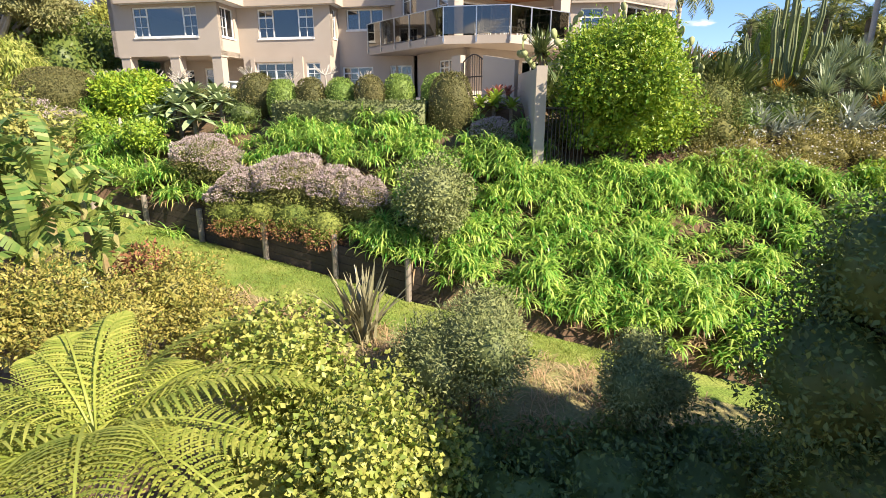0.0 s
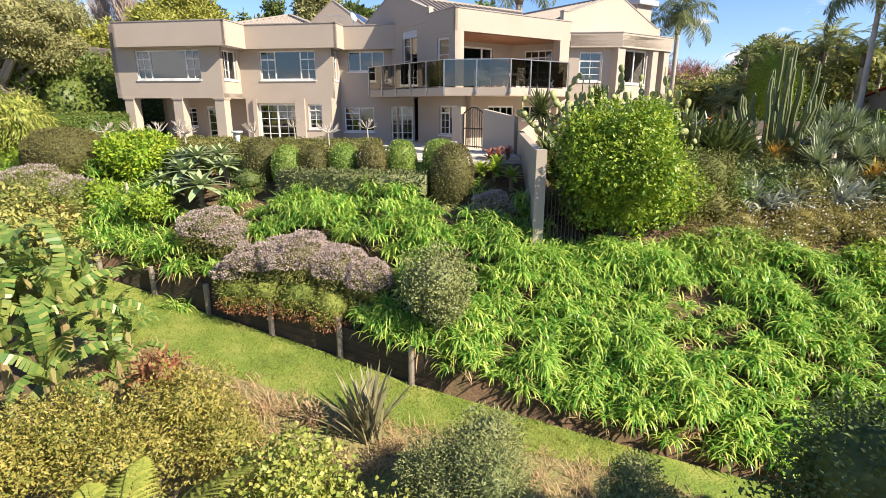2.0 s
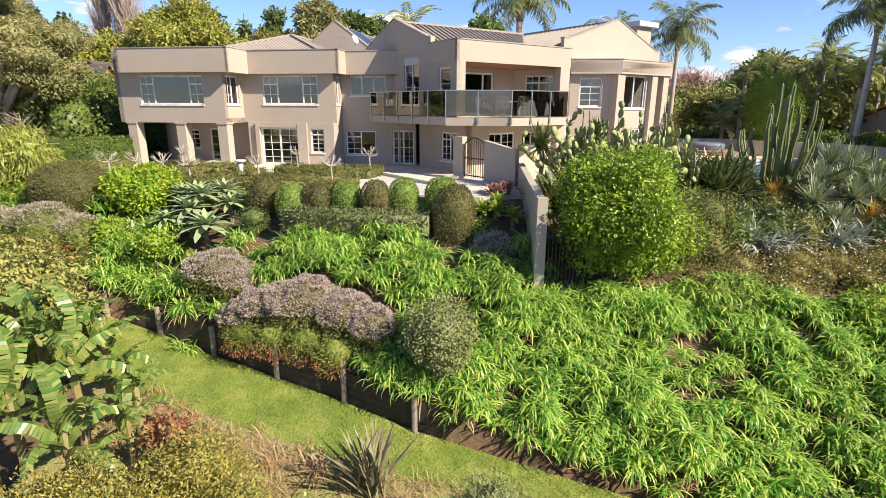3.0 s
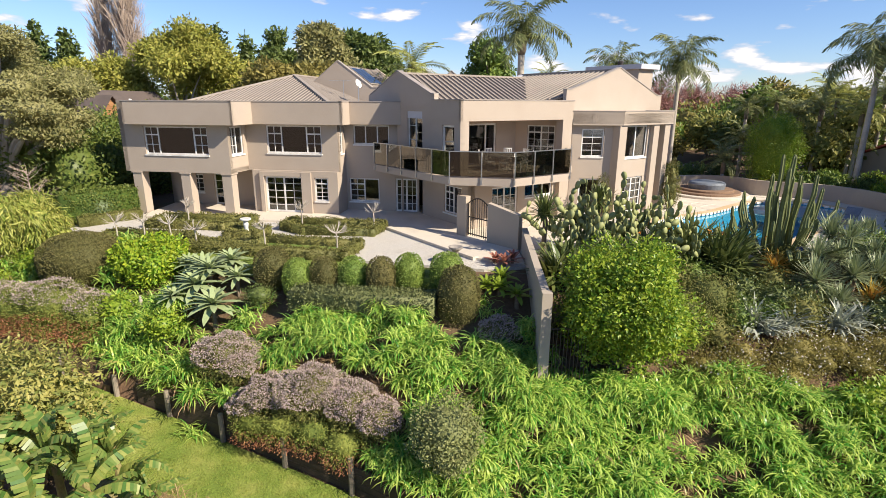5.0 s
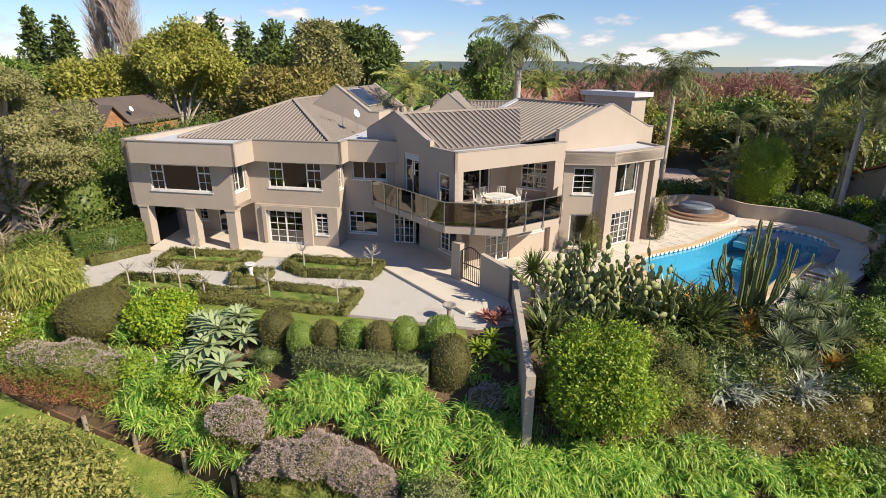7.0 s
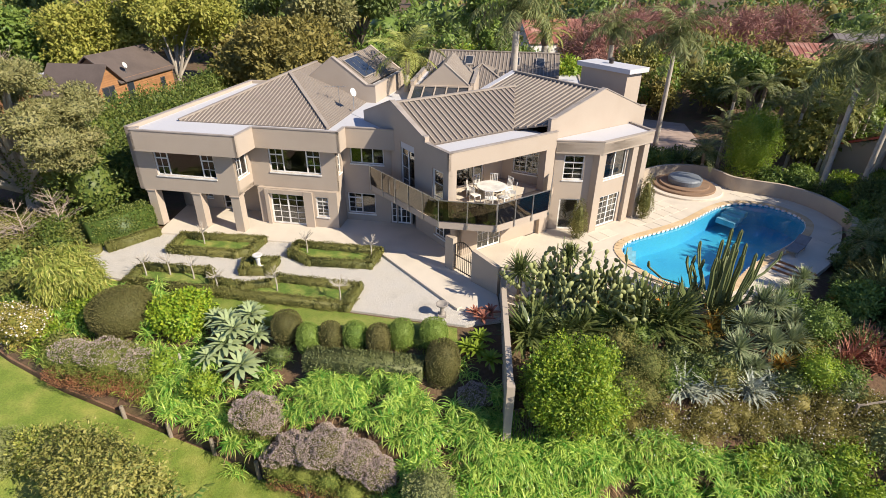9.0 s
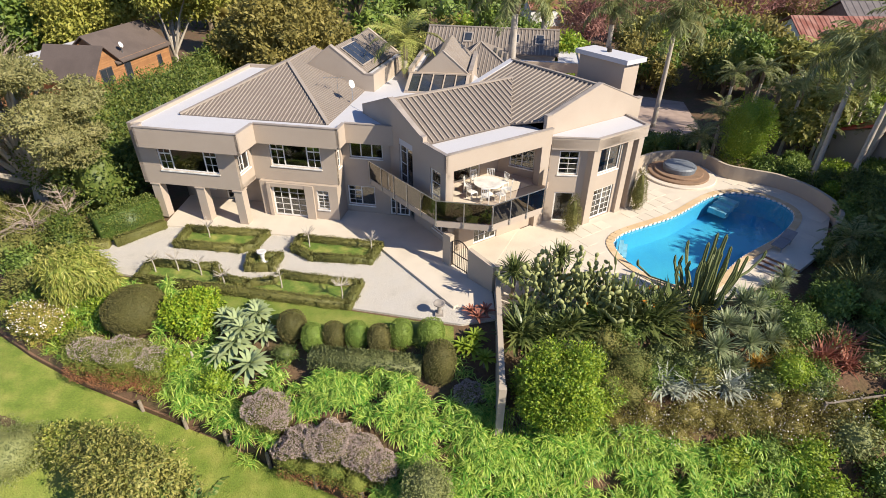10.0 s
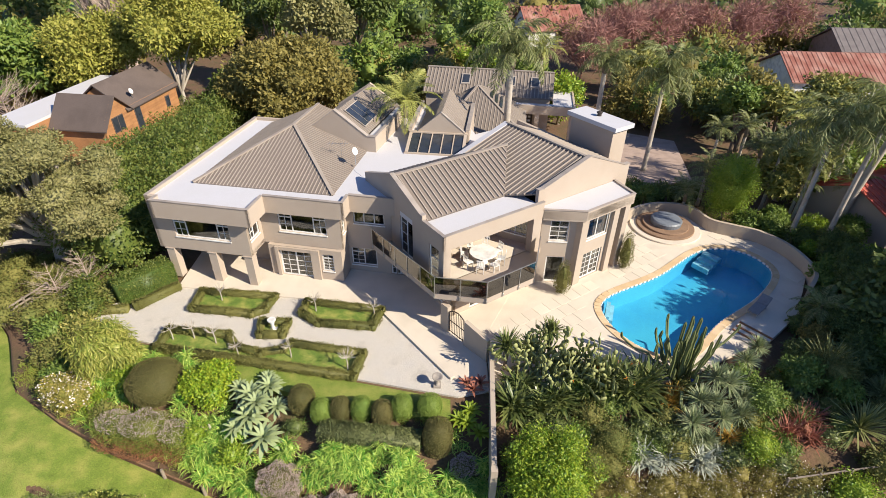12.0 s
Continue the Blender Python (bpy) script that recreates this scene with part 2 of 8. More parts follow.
def np_mesh(name, verts, faces, material, smooth=False):
    """A mesh from arrays: verts (n, 3), faces (m, 3)."""
    me = bpy.data.meshes.new(name)
    n, k = faces.shape
    me.vertices.add(len(verts))
    me.vertices.foreach_set("co", np.ascontiguousarray(verts, dtype=np.float32).ravel())
    me.loops.add(n * k)
    me.loops.foreach_set("vertex_index", np.ascontiguousarray(faces, dtype=np.int32).ravel())
    me.polygons.add(n)
    me.polygons.foreach_set("loop_start", np.arange(0, n * k, k, dtype=np.int32))
    me.polygons.foreach_set("loop_total", np.full(n, k, dtype=np.int32))
    if smooth:
        me.polygons.foreach_set("use_smooth", np.ones(n, dtype=bool))
    me.update(calc_edges=True)
    me.materials.append(material)
    return me


# ---- ground ----
EDGE_X = [-60, -40, -26, -23.4, -19.8, -16.7, -14.1, -11.4, -9.4, -7.3, -5.1, -2.95, -0.9, 3.0, 6.5, 15, 40]
EDGE_Y = [50, 38, 25.6, 21.9, 19.9, 18.6, 17.8, 17.0, 16.4, 15.5, 14.7, 13.9, 13.0, 11.9, 11.0, 9.0, 2.0]
TOP_X = [-60, -40, -28, -22, -17.4, 1.0, 4.0, 12, 20, 40]
TOP_Y = [60, 46, 33, 26.5, 24.0, 20.0, 20.5, 20.5, 19.5, 17.0]


def lawn_z(x):
    return np.interp(x, [-60, -30, -20, -9.4, -3, 7, 30], [-0.6, -0.9, -1.95, -3.92, -4.9, -6.5, -9.0])


def edge_y(x):
    return np.interp(x, EDGE_X, EDGE_Y)


def top_y(x):
    return np.interp(x, TOP_X, TOP_Y)


def ground_z(x, y):
    """Height of the garden: a level terrace, a planted bank, a sloping lawn and a gully below it."""
    x, y = np.asarray(x, float), np.asarray(y, float)
    e, t, lz = edge_y(x), top_y(x), lawn_z(x)
    foot = lz + np.interp(x, [-30, -20, -6, 0, 3], [0.3, 0.5, 0.9, 0.7, 0.25])
    p = np.clip((y - e) / (t - e), 0, 1)
    bank = (foot + 0.13) * (1 - p) ** 1.5 - 0.13
    lawn = lz - 0.05 * np.clip(e - y, 0, 3.2) - 0.42 * np.clip(e - 3.2 - y, 0, 14)
    return np.where(y >= e, bank, lawn)


xs = np.concatenate([np.linspace(-900, -62, 14), np.linspace(-60, 60, 161), np.linspace(62, 900, 14)])
offs = np.concatenate([np.linspace(-300, -24, 8), np.linspace(-22, -4, 20), np.linspace(-3.6, -0.02, 14), np.linspace(0.02, 14, 60), np.linspace(14.4, 40, 50), np.linspace(42, 120, 20), np.linspace(140, 1800, 12)])
gx, off = np.meshgrid(xs, offs)
gy = edge_y(gx) + off
gz = ground_z(gx, gy) - 0.03
pool_hole = (((gx - 17.3) * 0.79 + (gy - 28.9) * 0.61) / 8.0) ** 4 + (((gy - 28.9) * 0.79 - (gx - 17.3) * 0.61) / 4.0) ** 4 < 1.0
gz = np.where(pool_hole, -2.6, gz)
ys = offs
nx_, ny_ = len(xs), len(ys)
idx = np.arange(nx_ * ny_).reshape(ny_, nx_)
quads = np.stack([idx[:-1, :-1], idx[:-1, 1:], idx[1:, 1:], idx[1:, :-1]], -1).reshape(-1, 4)
ground = new("ground", np_mesh("ground", np.stack([gx, gy, gz], -1).reshape(-1, 3), quads, M_SOIL, True))
tagged(ground, "dark garden soil on a steep terraced bank", "ground", kind="structure")


def drape(name, poly_fn, x0, x1, n, rows, lift, material, label, category):
    """A sheet that follows the ground between two lines of the plan."""
    X = np.linspace(x0, x1, n)
    v = []
    for x in X:
        a, b = poly_fn(x)
        for k in range(rows):
            y = a + (b - a) * k / (rows - 1)
            v.append((x, y, float(ground_z(x, y)) + lift))
    i = np.arange(n * rows).reshape(n, rows)
    q = np.stack([i[:-1, :-1], i[1:, :-1], i[1:, 1:], i[:-1, 1:]], -1).reshape(-1, 4)
    return tagged(new(name, np_mesh(name, np.array(v), q, material, True)), label, category, kind="structure")


drape("lawn", lambda x: (edge_y(x) - np.interp(x, [-40, -20, -16, -12, -8, -3.5, 3, 12], [14, 11, 7, 3.8, 2.7, 2.4, 1.3, 1.2]), edge_y(x) - 0.12), -45, 12, 230, 12, 0.02, M_GRASS, "mown green lawn path running down below the bank", "lawn")


M_ROUGH = surface("rough_dry_grass", (0.26, 0.21, 0.09), 0.95, 0.45, 0.8, 14, 0.9, tint=(0.16, 0.19, 0.05), dist=0.06)
drape("rough_grass_bank", lambda x: (edge_y(x) - 6.5, edge_y(x) - np.interp(x, [-40, -20, -16, -12, -8, -3.5, 3, 12], [14, 11, 7, 3.8, 2.7, 2.4, 1.3, 1.2]) + 0.05), -10, 8, 80, 14, 0.015, M_ROUGH, "rough half-dry grass on the bank below the lawn", "grass bank")

# ---- paving ----
def flat(name, poly, z0, z1, material, label, category="paving"):
    bm = bmesh.new()
    prism(bm, poly, z0, z1)
    return single(name, bm, material, label, category, kind="structure")


flat("gravel_court", [(-21.5, 26.3), (-17.4, 24.3), (-12, 23.1), (1.3, 20.2), (3.0, 20.6), (3.0, 23.2), (1.0, 25.3), (-3.2, 26.9), (-6.1, 28.0), (-17.0, 29.6), (-19.5, 28.5)], -0.4, -0.04, M_GRAVEL, "pale crushed gravel court in the formal garden", "gravel")
flat("terrace", [(-17.0, 29.7), (-17.0, 29.42), (-6.1, 27.95), (-3.0, 26.75), (1.05, 21.45), (2.95, 20.8), (2.95, 24.5), (6, 31), (-2, 33), (-10, 40), (-17, 40)], -0.4, 0.04, M_PAVE, "cream stone terrace along the house")
flat("grass_verge", [(-16.5, 23.1), (-12, 21.6), (-4, 19.6), (0.9, 18.9), (0.9, 20.05), (-12, 22.95), (-16.9, 24.0)], -0.5, -0.07, M_GRASS, "narrow strip of grass below the gravel court", "lawn")


# ---- house ----
def turn(ox, oy, deg):
    return pose(ox, oy, 0, 0, 0, deg)


ML = turn(-11.75, 29.5, -10.5)
MR = turn(0.52, 25.75, 34.0)
house = thing("house", Matrix(), "large two-storey beige stucco house with parapets and tiled roofs", "house")


def wall(m, length, z0, z1, openings=(), thick=0.25, material=M_STUCCO, name="wall", parent=house):
    """A wall along local x, its outer face at y = 0, with openings (x0, x1, z0, z1) cut through it."""
    bm = bmesh.new()
    gxs = sorted({0.0, length, *[o[0] for o in openings], *[o[1] for o in openings]})
    gzs = sorted({z0, z1, *[o[2] for o in openings], *[o[3] for o in openings]})
    solid_cell = {}
    for i, (a, b) in enumerate(zip(gxs, gxs[1:])):
        for j, (c, d) in enumerate(zip(gzs, gzs[1:])):
            mx, mz = (a + b) / 2, (c + d) / 2
            solid_cell[i, j] = not any(o[0] < mx < o[1] and o[2] < mz < o[3] for o in openings)
    made = {}

    def corner(i, j, k):
        if (i, j, k) not in made:
            made[i, j, k] = bm.verts.new((gxs[i], (0, thick)[k], gzs[j]))
        return made[i, j, k]

    for (i, j), filled in solid_cell.items():
        if not filled:
            continue
        bm.faces.new([corner(i, j, 0), corner(i + 1, j, 0), corner(i + 1, j + 1, 0), corner(i, j + 1, 0)])
        bm.faces.new([corner(i, j + 1, 1), corner(i + 1, j + 1, 1), corner(i + 1, j, 1), corner(i, j, 1)])
        for di, dj, e in ((-1, 0, ((i, j), (i, j + 1))), (1, 0, ((i + 1, j + 1), (i + 1, j))), (0, -1, ((i + 1, j), (i, j))), (0, 1, ((i, j + 1), (i + 1, j + 1)))):
            if not solid_cell.get((i + di, j + dj), False):
                (p, q), (r, t) = e
                bm.faces.new([corner(p, q, 0), corner(r, t, 0), corner(r, t, 1), corner(p, q, 1)])
    return part(name, bm, material, parent, m=m)


def window(m, x0, x1, z0, z1, cells, name="window", parent=house, deep=0.08, mat=M_WHITE, label=""):
    """A framed window in an opening. cells: (share of width, columns, rows, share of a top light) from left to right."""
    f = 0.09 if name == "door" else 0.07
    y0, y1 = deep, deep + 0.07
    bm = bmesh.new()
    ring = []
    for y in (y0, y1):
        o = [bm.verts.new(c) for c in ((x0, y, z0), (x1, y, z0), (x1, y, z1), (x0, y, z1))]
        i_ = [bm.verts.new(c) for c in ((x0 + f, y, z0 + f), (x1 - f, y, z0 + f), (x1 - f, y, z1 - f), (x0 + f, y, z1 - f))]
        ring.append((o, i_))
    for k in range(4):
        j = (k + 1) % 4
        (o0, i0), (o1, i1) = ring
        for q in ((o0[k], o0[j], i0[j], i0[k]), (o1[j], o1[k], i1[k], i1[j]), (o0[j], o0[k], o1[k], o1[j]), (i0[k], i0[j], i1[j], i1[k])):
            bm.faces.new(q)
    w = part(name, bm, mat, parent, label, m)

    def bar(bx0, bx1, by0, by1, bz0, bz1, nm="glazing_bar"):
        b2 = bmesh.new()
        box(b2, bx0, bx1, by0, by1, bz0, bz1)
        part(nm, b2, mat, w)

    if name != "door":
        bar(x0 - 0.03, x1 + 0.03, y0 - 0.13, y0 - 0.002, z0 - 0.08, z0 - 0.003, "sill")
    total = sum(c[0] for c in cells)
    x, panes = x0, []
    for k, (share, cols, rows, top) in enumerate(cells):
        xe = x + (x1 - x0) * share / total
        if k:
            bar(x - f / 2, x + f / 2, y0, y1, z0 + f, z1 - f, "mullion")
        zt = z1 - (z1 - z0) * top
        if top:
            bar(x + f / 2, xe - f / 2, y0 - 0.01, y1, zt - f / 2, zt + f / 2, "transom")
            panes.append((x, xe, zt, z1))
        panes.append((x, xe, z0, zt))
        for i in range(1, cols):
            xx = x + (xe - x) * i / cols
            bar(xx - 0.013, xx + 0.013, y0 + 0.005, y1 - 0.005, z0 + f, z1 - f)
        for i in range(1, rows):
            zz = z0 + (zt - z0) * i / rows
            bar(x + f / 2, xe - f / 2, y0 + 0.008, y1 - 0.008, zz - 0.013, zz + 0.013)
        x = xe
    for a, b, c, d in panes:
        bm = bmesh.new()
        box(bm, a + 0.02, b - 0.02, y0 + 0.03, y0 + 0.04, c + 0.02, d - 0.02)
        part("pane", bm, M_GLASS, w)
    return w


FR3 = [(1, 2, 2, 0.3), (2.6, 1, 1, 0), (1, 2, 2, 0.3)]
FR3B = [(1, 2, 2, 0.3), (1.7, 1, 1, 0), (1, 2, 2, 0.3)]
FR2 = [(1, 2, 2, 0.3), (1, 1, 1, 0)]
DOORS = [(1, 2, 5, 0), (1, 2, 5, 0)]


def opened(m, length, z0, z1, wins, **kw):
    """A wall with its windows: wins are (x0, x1, z0, z1, cells, name)."""
    wall(m, length, z0, z1, [w[:4] for w in wins], **kw)
    for w in wins:
        window(m, *w[:5], name=w[5])


# west wing, in its own frame (u along the front, v into the house)
opened(ML @ turn(-6.45, 0, 0), 6.45, 2.36, 5.0, [(1.42, 5.25, 3.33, 4.83, FR3, "window")])
opened(ML @ turn(0, 0.002, 90), 1.85, 2.36, 5.0, [(0.25, 1.5, 3.33, 4.83, [(1, 2, 3, 0), (1, 1, 1, 0)], "window")])
opened(ML @ turn(0, 1.85, 0), 5.45, 2.36, 5.0, [(1.23, 4.5, 3.36, 4.88, FR3B, "window")])
opened(ML @ turn(5.45, 1.852, 90), 1.3, 2.36, 5.0, [(0.35, 0.85, 3.36, 4.85, [(1, 1, 3, 0)], "window")])
opened(ML @ turn(5.45, 3.0, 0), 4.3, 0, 5.0, [(0.5, 2.6, 3.84, 4.9, [(1, 1, 1, 0), (1, 1, 1, 0), (1, 1, 1, 0)], "window"), (0.15, 1.95, 0.55, 1.9, [(1, 2, 3, 0.25), (1, 1, 1, 0)], "window"), (2.93, 4.2, 0.04, 1.95, [(1, 2, 4, 0), (1, 2, 4, 0)], "door")])
wall(ML @ turn(-6.45, 14.4, -90), 14.4, 2.36, 6.12)
wall(ML @ turn(-6.45, 0, 0), 0.75, 5.0, 6.12)
# ground floor of the west wing, set back behind the porch
opened(ML @ turn(-6.0, 3.0, 0), 6.5, 0, 2.4, [(1.4, 2.2, 0.75, 1.85, [(1, 2, 3, 0.25)], "window"), (2.9, 3.5, 0.04, 1.95, [(1, 1, 4, 0)], "door")])
wall(ML @ turn(-6.0, 14, -90), 11, 0, 2.4)
wall(ML @ turn(0.352, 3.0, -90), 1.4, 0, 2.39)
opened(ML @ turn(0.35, 1.55, 0), 5.1, 0, 2.4, [(0.75, 2.98, 0.05, 2.08, [(1, 2, 5, 0), (1, 2, 5, 0)], "door"), (3.72, 4.52, 0.75, 2.05, [(1, 2, 4, 0.25)], "window")])
wall(ML @ turn(5.448, 1.56, 90), 1.45, 0, 2.39)
bm = bmesh.new()
box(bm, 0.85, 1.08, 1.40, 1.547, 0.04, 2.35)
box(bm, 3.36, 3.92, 1.40, 1.547, 0.04, 2.35)
box(bm, 1.08, 3.36, 1.42, 1.547, 2.1, 2.35)
part("door_surround", bm, M_STUCCO, house, m=ML)
for u in (-6.05, -3.05, -0.55):
    bm = bmesh.new()
    box(bm, u, u + 0.55, -0.02, 0.53, 0.0, 2.29)
    box(bm, u - 0.05, u + 0.6, -0.07, 0.58, 2.29, 2.352)
    part("pillar", bm, M_STUCCO, house, m=ML)
WEST = [(-6.45, 0), (0, 0), (0, 1.85), (5.45, 1.85), (5.45, 3.0), (9.7, 3.0), (9.7, 10), (4, 14.4), (-6.45, 14.4)]
bm = bmesh.new()
prism(bm, [(u * 0.99, v + 0.03) for u, v in WEST], 2.384, 2.62)
part("floor_slab", bm, M_STUCCO, house, m=ML)
WROOF = [(-6.2, 0.1), (-5.7, 0.1), (-5.7, -0.6), (0.75, -0.6), (0.75, 1.35), (5.95, 1.35), (5.95, 2.5), (8.6, 2.5), (8.6, 12), (4, 14.6), (-6.2, 14.6)]
bm = bmesh.new()
prism(bm, WROOF, 4.98, 5.92)
part("flat_roof", bm, M_FLAT, house, m=ML)


def band(m, path, z0, z1, thick, cap=True, name="fascia", parent=house):
    """A parapet of some thickness along an open path, inside the outline (to its left), with a metal cap."""
    for i, ((ax, ay), (bx, by)) in enumerate(zip(path, path[1:])):
        d = Vector((bx - ax, by - ay))
        k = math.degrees(math.atan2(d.y, d.x))
        bm = bmesh.new()
        box(bm, 0, d.length, 0, thick, z0 + 0.003 * (i % 2), z1 - 0.003 * (i % 2))
        mm = m @ turn(ax, ay, k)
        f = part(name, bm, M_STUCCO, parent, m=mm)
        if cap:
            bm = bmesh.new()
            box(bm, -0.03 + 0.003 * (i % 2), d.length + 0.03 - 0.003 * (i % 2), -0.03, thick + 0.03, z1 + 0.002, z1 + 0.045 + 0.004 * (i % 2))
            part("cap", bm, M_CAP, f)


band(ML, [(-5.703, 0.1), (-5.703, -0.603), (0.753, -0.603), (0.753, 1.347), (5.953, 1.347), (5.953, 2.497), (8.95, 2.497)], 4.95, 6.15, 0.14)
bm = bmesh.new()
box(bm, -6.47, -6.2, 0, 14.6, 6.12, 6.17)
part("cap", bm, M_CAP, house, m=ML)
bm = bmesh.new()
box(bm, -6.3, 4, 14.45, 14.7, 2.4, 6.15)
part("wall", bm, M_STUCCO, house, m=ML)


def roof_plane(m, pts, spacing=0.34, thick=0.10, parent=None, name="roof", rib=0.11, rise=0.085):
    """A pitched plane with raised tile ribs that run up the slope, each rib a piece of its own."""
    P = [Vector(p) for p in pts]
    n = sum((a.cross(b) for a, b in zip(P, P[1:] + P[:1])), Vector()).normalized()
    if n.z < 0:
        n = -n
    up = (Vector((0, 0, 1)) - n * n.z).normalized()
    side = up.cross(n)
    bm = bmesh.new()
    solid(bm, P, -n * thick)
    roof = part(name, bm, M_TILE, parent or house, m=m)
    o = P[0]
    q = [((p - o).dot(side), (p - o).dot(up)) for p in P]
    lo, hi = min(a for a, b in q), max(a for a, b in q)
    s = lo + spacing / 2
    while s < hi:
        cuts = []
        for (a0, b0), (a1, b1) in zip(q, q[1:] + q[:1]):
            if (a0 - s) * (a1 - s) < 0:
                cuts.append(b0 + (b1 - b0) * (s - a0) / (a1 - a0))
        if len(cuts) >= 2 and max(cuts) - min(cuts) > 0.15:
            bm = bmesh.new()
            base = o + side * s
            e0, e1 = base + up * min(cuts), base + up * max(cuts)
            k = []
            for e in (e0, e1):
                k.append([bm.verts.new(e + side * a * rib + n * h) for a, h in ((-0.5, 0.0), (-0.3, rise), (0.3, rise), (0.5, 0.0))])
            for i in range(3):
                bm.faces.new((k[0][i], k[0][i + 1], k[1][i + 1], k[1][i]))
            bm.faces.new(k[0][::-1])
            bm.faces.new(k[1])
            part("tile_rib", bm, M_RIB, roof)
        s += spacing
    return roof


def ridge_cap(m, p, q, w=0.22):
    bm = bmesh.new()
    beam(bm, Vector(p) + Vector((0, 0, 0.06)), Vector(q) + Vector((0, 0, 0.06)), w, 0.1)
    part("ridge_cap", bm, M_RIB, house, m=m)


PK, PB = (-0.3, 9.2, 7.85), (-0.3, 14.0, 7.85)
E1, E2, E3, E4 = (-4.7, 2.5, 5.96), (4.9, 2.6, 5.96), (4.9, 10.8, 5.96), (-4.7, 14.0, 5.96)
for pts_ in ([E1, E2, PK], [E2, E3, (4.9, 14, 5.96), PB, PK], [E4, E1, PK, PB]):
    roof_plane(ML, pts_, 0.25, rib=0.06, rise=0.04)
ridge_cap(ML, E1, PK)
ridge_cap(ML, E2, PK)
ridge_cap(ML, PK, PB)

# gable with solar panels behind the west roof, in its own frame (peak of its front at the origin)
MG = turn(-7.45, 38.9, -14)
bm = bmesh.new()
solid(bm, [(-3.2, 0, 5.9), (3.1, 0, 5.9), (3.1, 0, 7.1), (2.45, 0, 7.1), (0, 0, 8.85), (-2.5, 0, 7.0), (-3.2, 0, 7.0)], (0, 0.3, 0))
part("gable_wall", bm, M_STUCCO, house, m=MG)
bm = bmesh.new()
for p, q in (((3.12, 0.15, 7.12), (2.4, 0.15, 7.12)), ((2.45, 0.15, 7.12), (0, 0.15, 8.88)), ((0, 0.15, 8.88), (-2.5, 0.15, 7.03)), ((-2.45, 0.15, 7.03), (-3.2, 0.15, 7.03))):
    beam(bm, p, q, 0.36, 0.05)
part("cap", bm, M_CAP, house, m=MG)
roof_plane(MG, [(0, 0.3, 8.62), (2.3, 0.3, 7.02), (2.3, 7.4, 7.02), (0, 7.4, 8.62)], 0.3, rib=0.07, rise=0.045)
roof_plane(MG, [(0, 7.4, 8.62), (-2.8, 7.4, 6.75), (-2.8, 0.3, 6.75), (0, 0.3, 8.62)], 0.3, rib=0.07, rise=0.045)
bm = bmesh.new()
box(bm, 2.3, 2.92, 0.3, 7.4, 6.75, 6.9)
part("gutter_roof", bm, M_FLAT, house, "pale membrane in the parapet gutter", MG)
wall(MG @ turn(3.1, 0.302, 90), 7.1, 0, 7.1, thick=0.18)
bm = bmesh.new()
box(bm, 2.9, 3.13, 0.3, 7.4, 7.102, 7.145)
part("cap", bm, M_CAP, house, m=MG)
bm = bmesh.new()
solid(bm, [(3.1, 7.65, 0), (-3.0, 7.65, 0), (-3.0, 7.65, 6.8), (0, 7.65, 8.8), (2.45, 7.65, 7.1), (3.1, 7.65, 7.1)], (0, -0.25, 0))
part("gable_wall", bm, M_STUCCO, house, m=MG)
SL = 1.6 / 2.3
nrm = Vector((SL, 0, 1)).normalized()
bm = bmesh.new()
c = Vector((0.26, 1.15, 8.62 - 0.26 * SL)) + nrm * 0.06
solid(bm, [c, c + Vector((0, 2.5, 0)), c + Vector((1.62, 2.5, -1.62 * SL)), c + Vector((1.62, 0, -1.62 * SL))], nrm * 0.05)
rack = part("panel_frame", bm, M_CAP, house, m=MG)
for k in range(3):
    bm = bmesh.new()
    c = Vector((0.33, 1.22 + k * 0.81, 8.62 - 0.33 * SL)) + nrm * 0.112
    solid(bm, [c, c + Vector((0, 0.74, 0)), c + Vector((1.48, 0.74, -1.48 * SL)), c + Vector((1.48, 0, -1.48 * SL))], nrm * 0.02)
    part("solar_panel", bm, M_SOLAR, rack, "dark blue glass solar collector")
bm = bmesh.new()
lathe(bm, [(0.02, -0.09), (0.15, -0.055), (0.255, 0.02), (0.27, 0.05), (0.25, 0.05), (0.14, -0.03), (0.02, -0.06)], 18)
dish = thing("satellite_dish", pose(-5.55, 35.2, 6.0), "white satellite dish on a short roof mast", "satellite dish")
part("reflector", bm, M_WHITE, dish, m=pose(0, 0, 1.25, 68, 0, 62))
bm = bmesh.new()
beam(bm, (0, 0.1, 0.2), (0, 0.1, 1.25), 0.05, 0.05)
beam(bm, (0, 0, 1.05), (0.12, -0.45, 1.1), 0.03, 0.03)
part("mast", bm, M_METAL, dish)
aerial = thing("roof_aerial", pose(-6.6, 36.0, 6.2), "thin metal television aerial on the roof", "aerial")
bm = bmesh.new()
beam(bm, (0, 0, 0), (0, 0, 1.3), 0.03, 0.03)
beam(bm, (-0.9, 0, 1.25), (0.5, 0.1, 1.25), 0.02, 0.02)
for k in range(6):
    beam(bm, (-0.8 + k * 0.22, -0.3, 1.25), (-0.8 + k * 0.22, 0.35, 1.27), 0.012, 0.012)
part("boom", bm, M_METAL, aerial)

# east wing: a along its front, b into the house
wins = [(1.1, 2.6, 2.8, 5.7, [(1, 1, 4, 0), (1, 1, 1, 0)], "window"), (4.4, 5.5, 2.8, 5.1, [(1, 1, 3, 0)], "door")]
opened(MR @ turn(0.02, 5.95, -90), 5.95, 2.8, 6.2, wins)
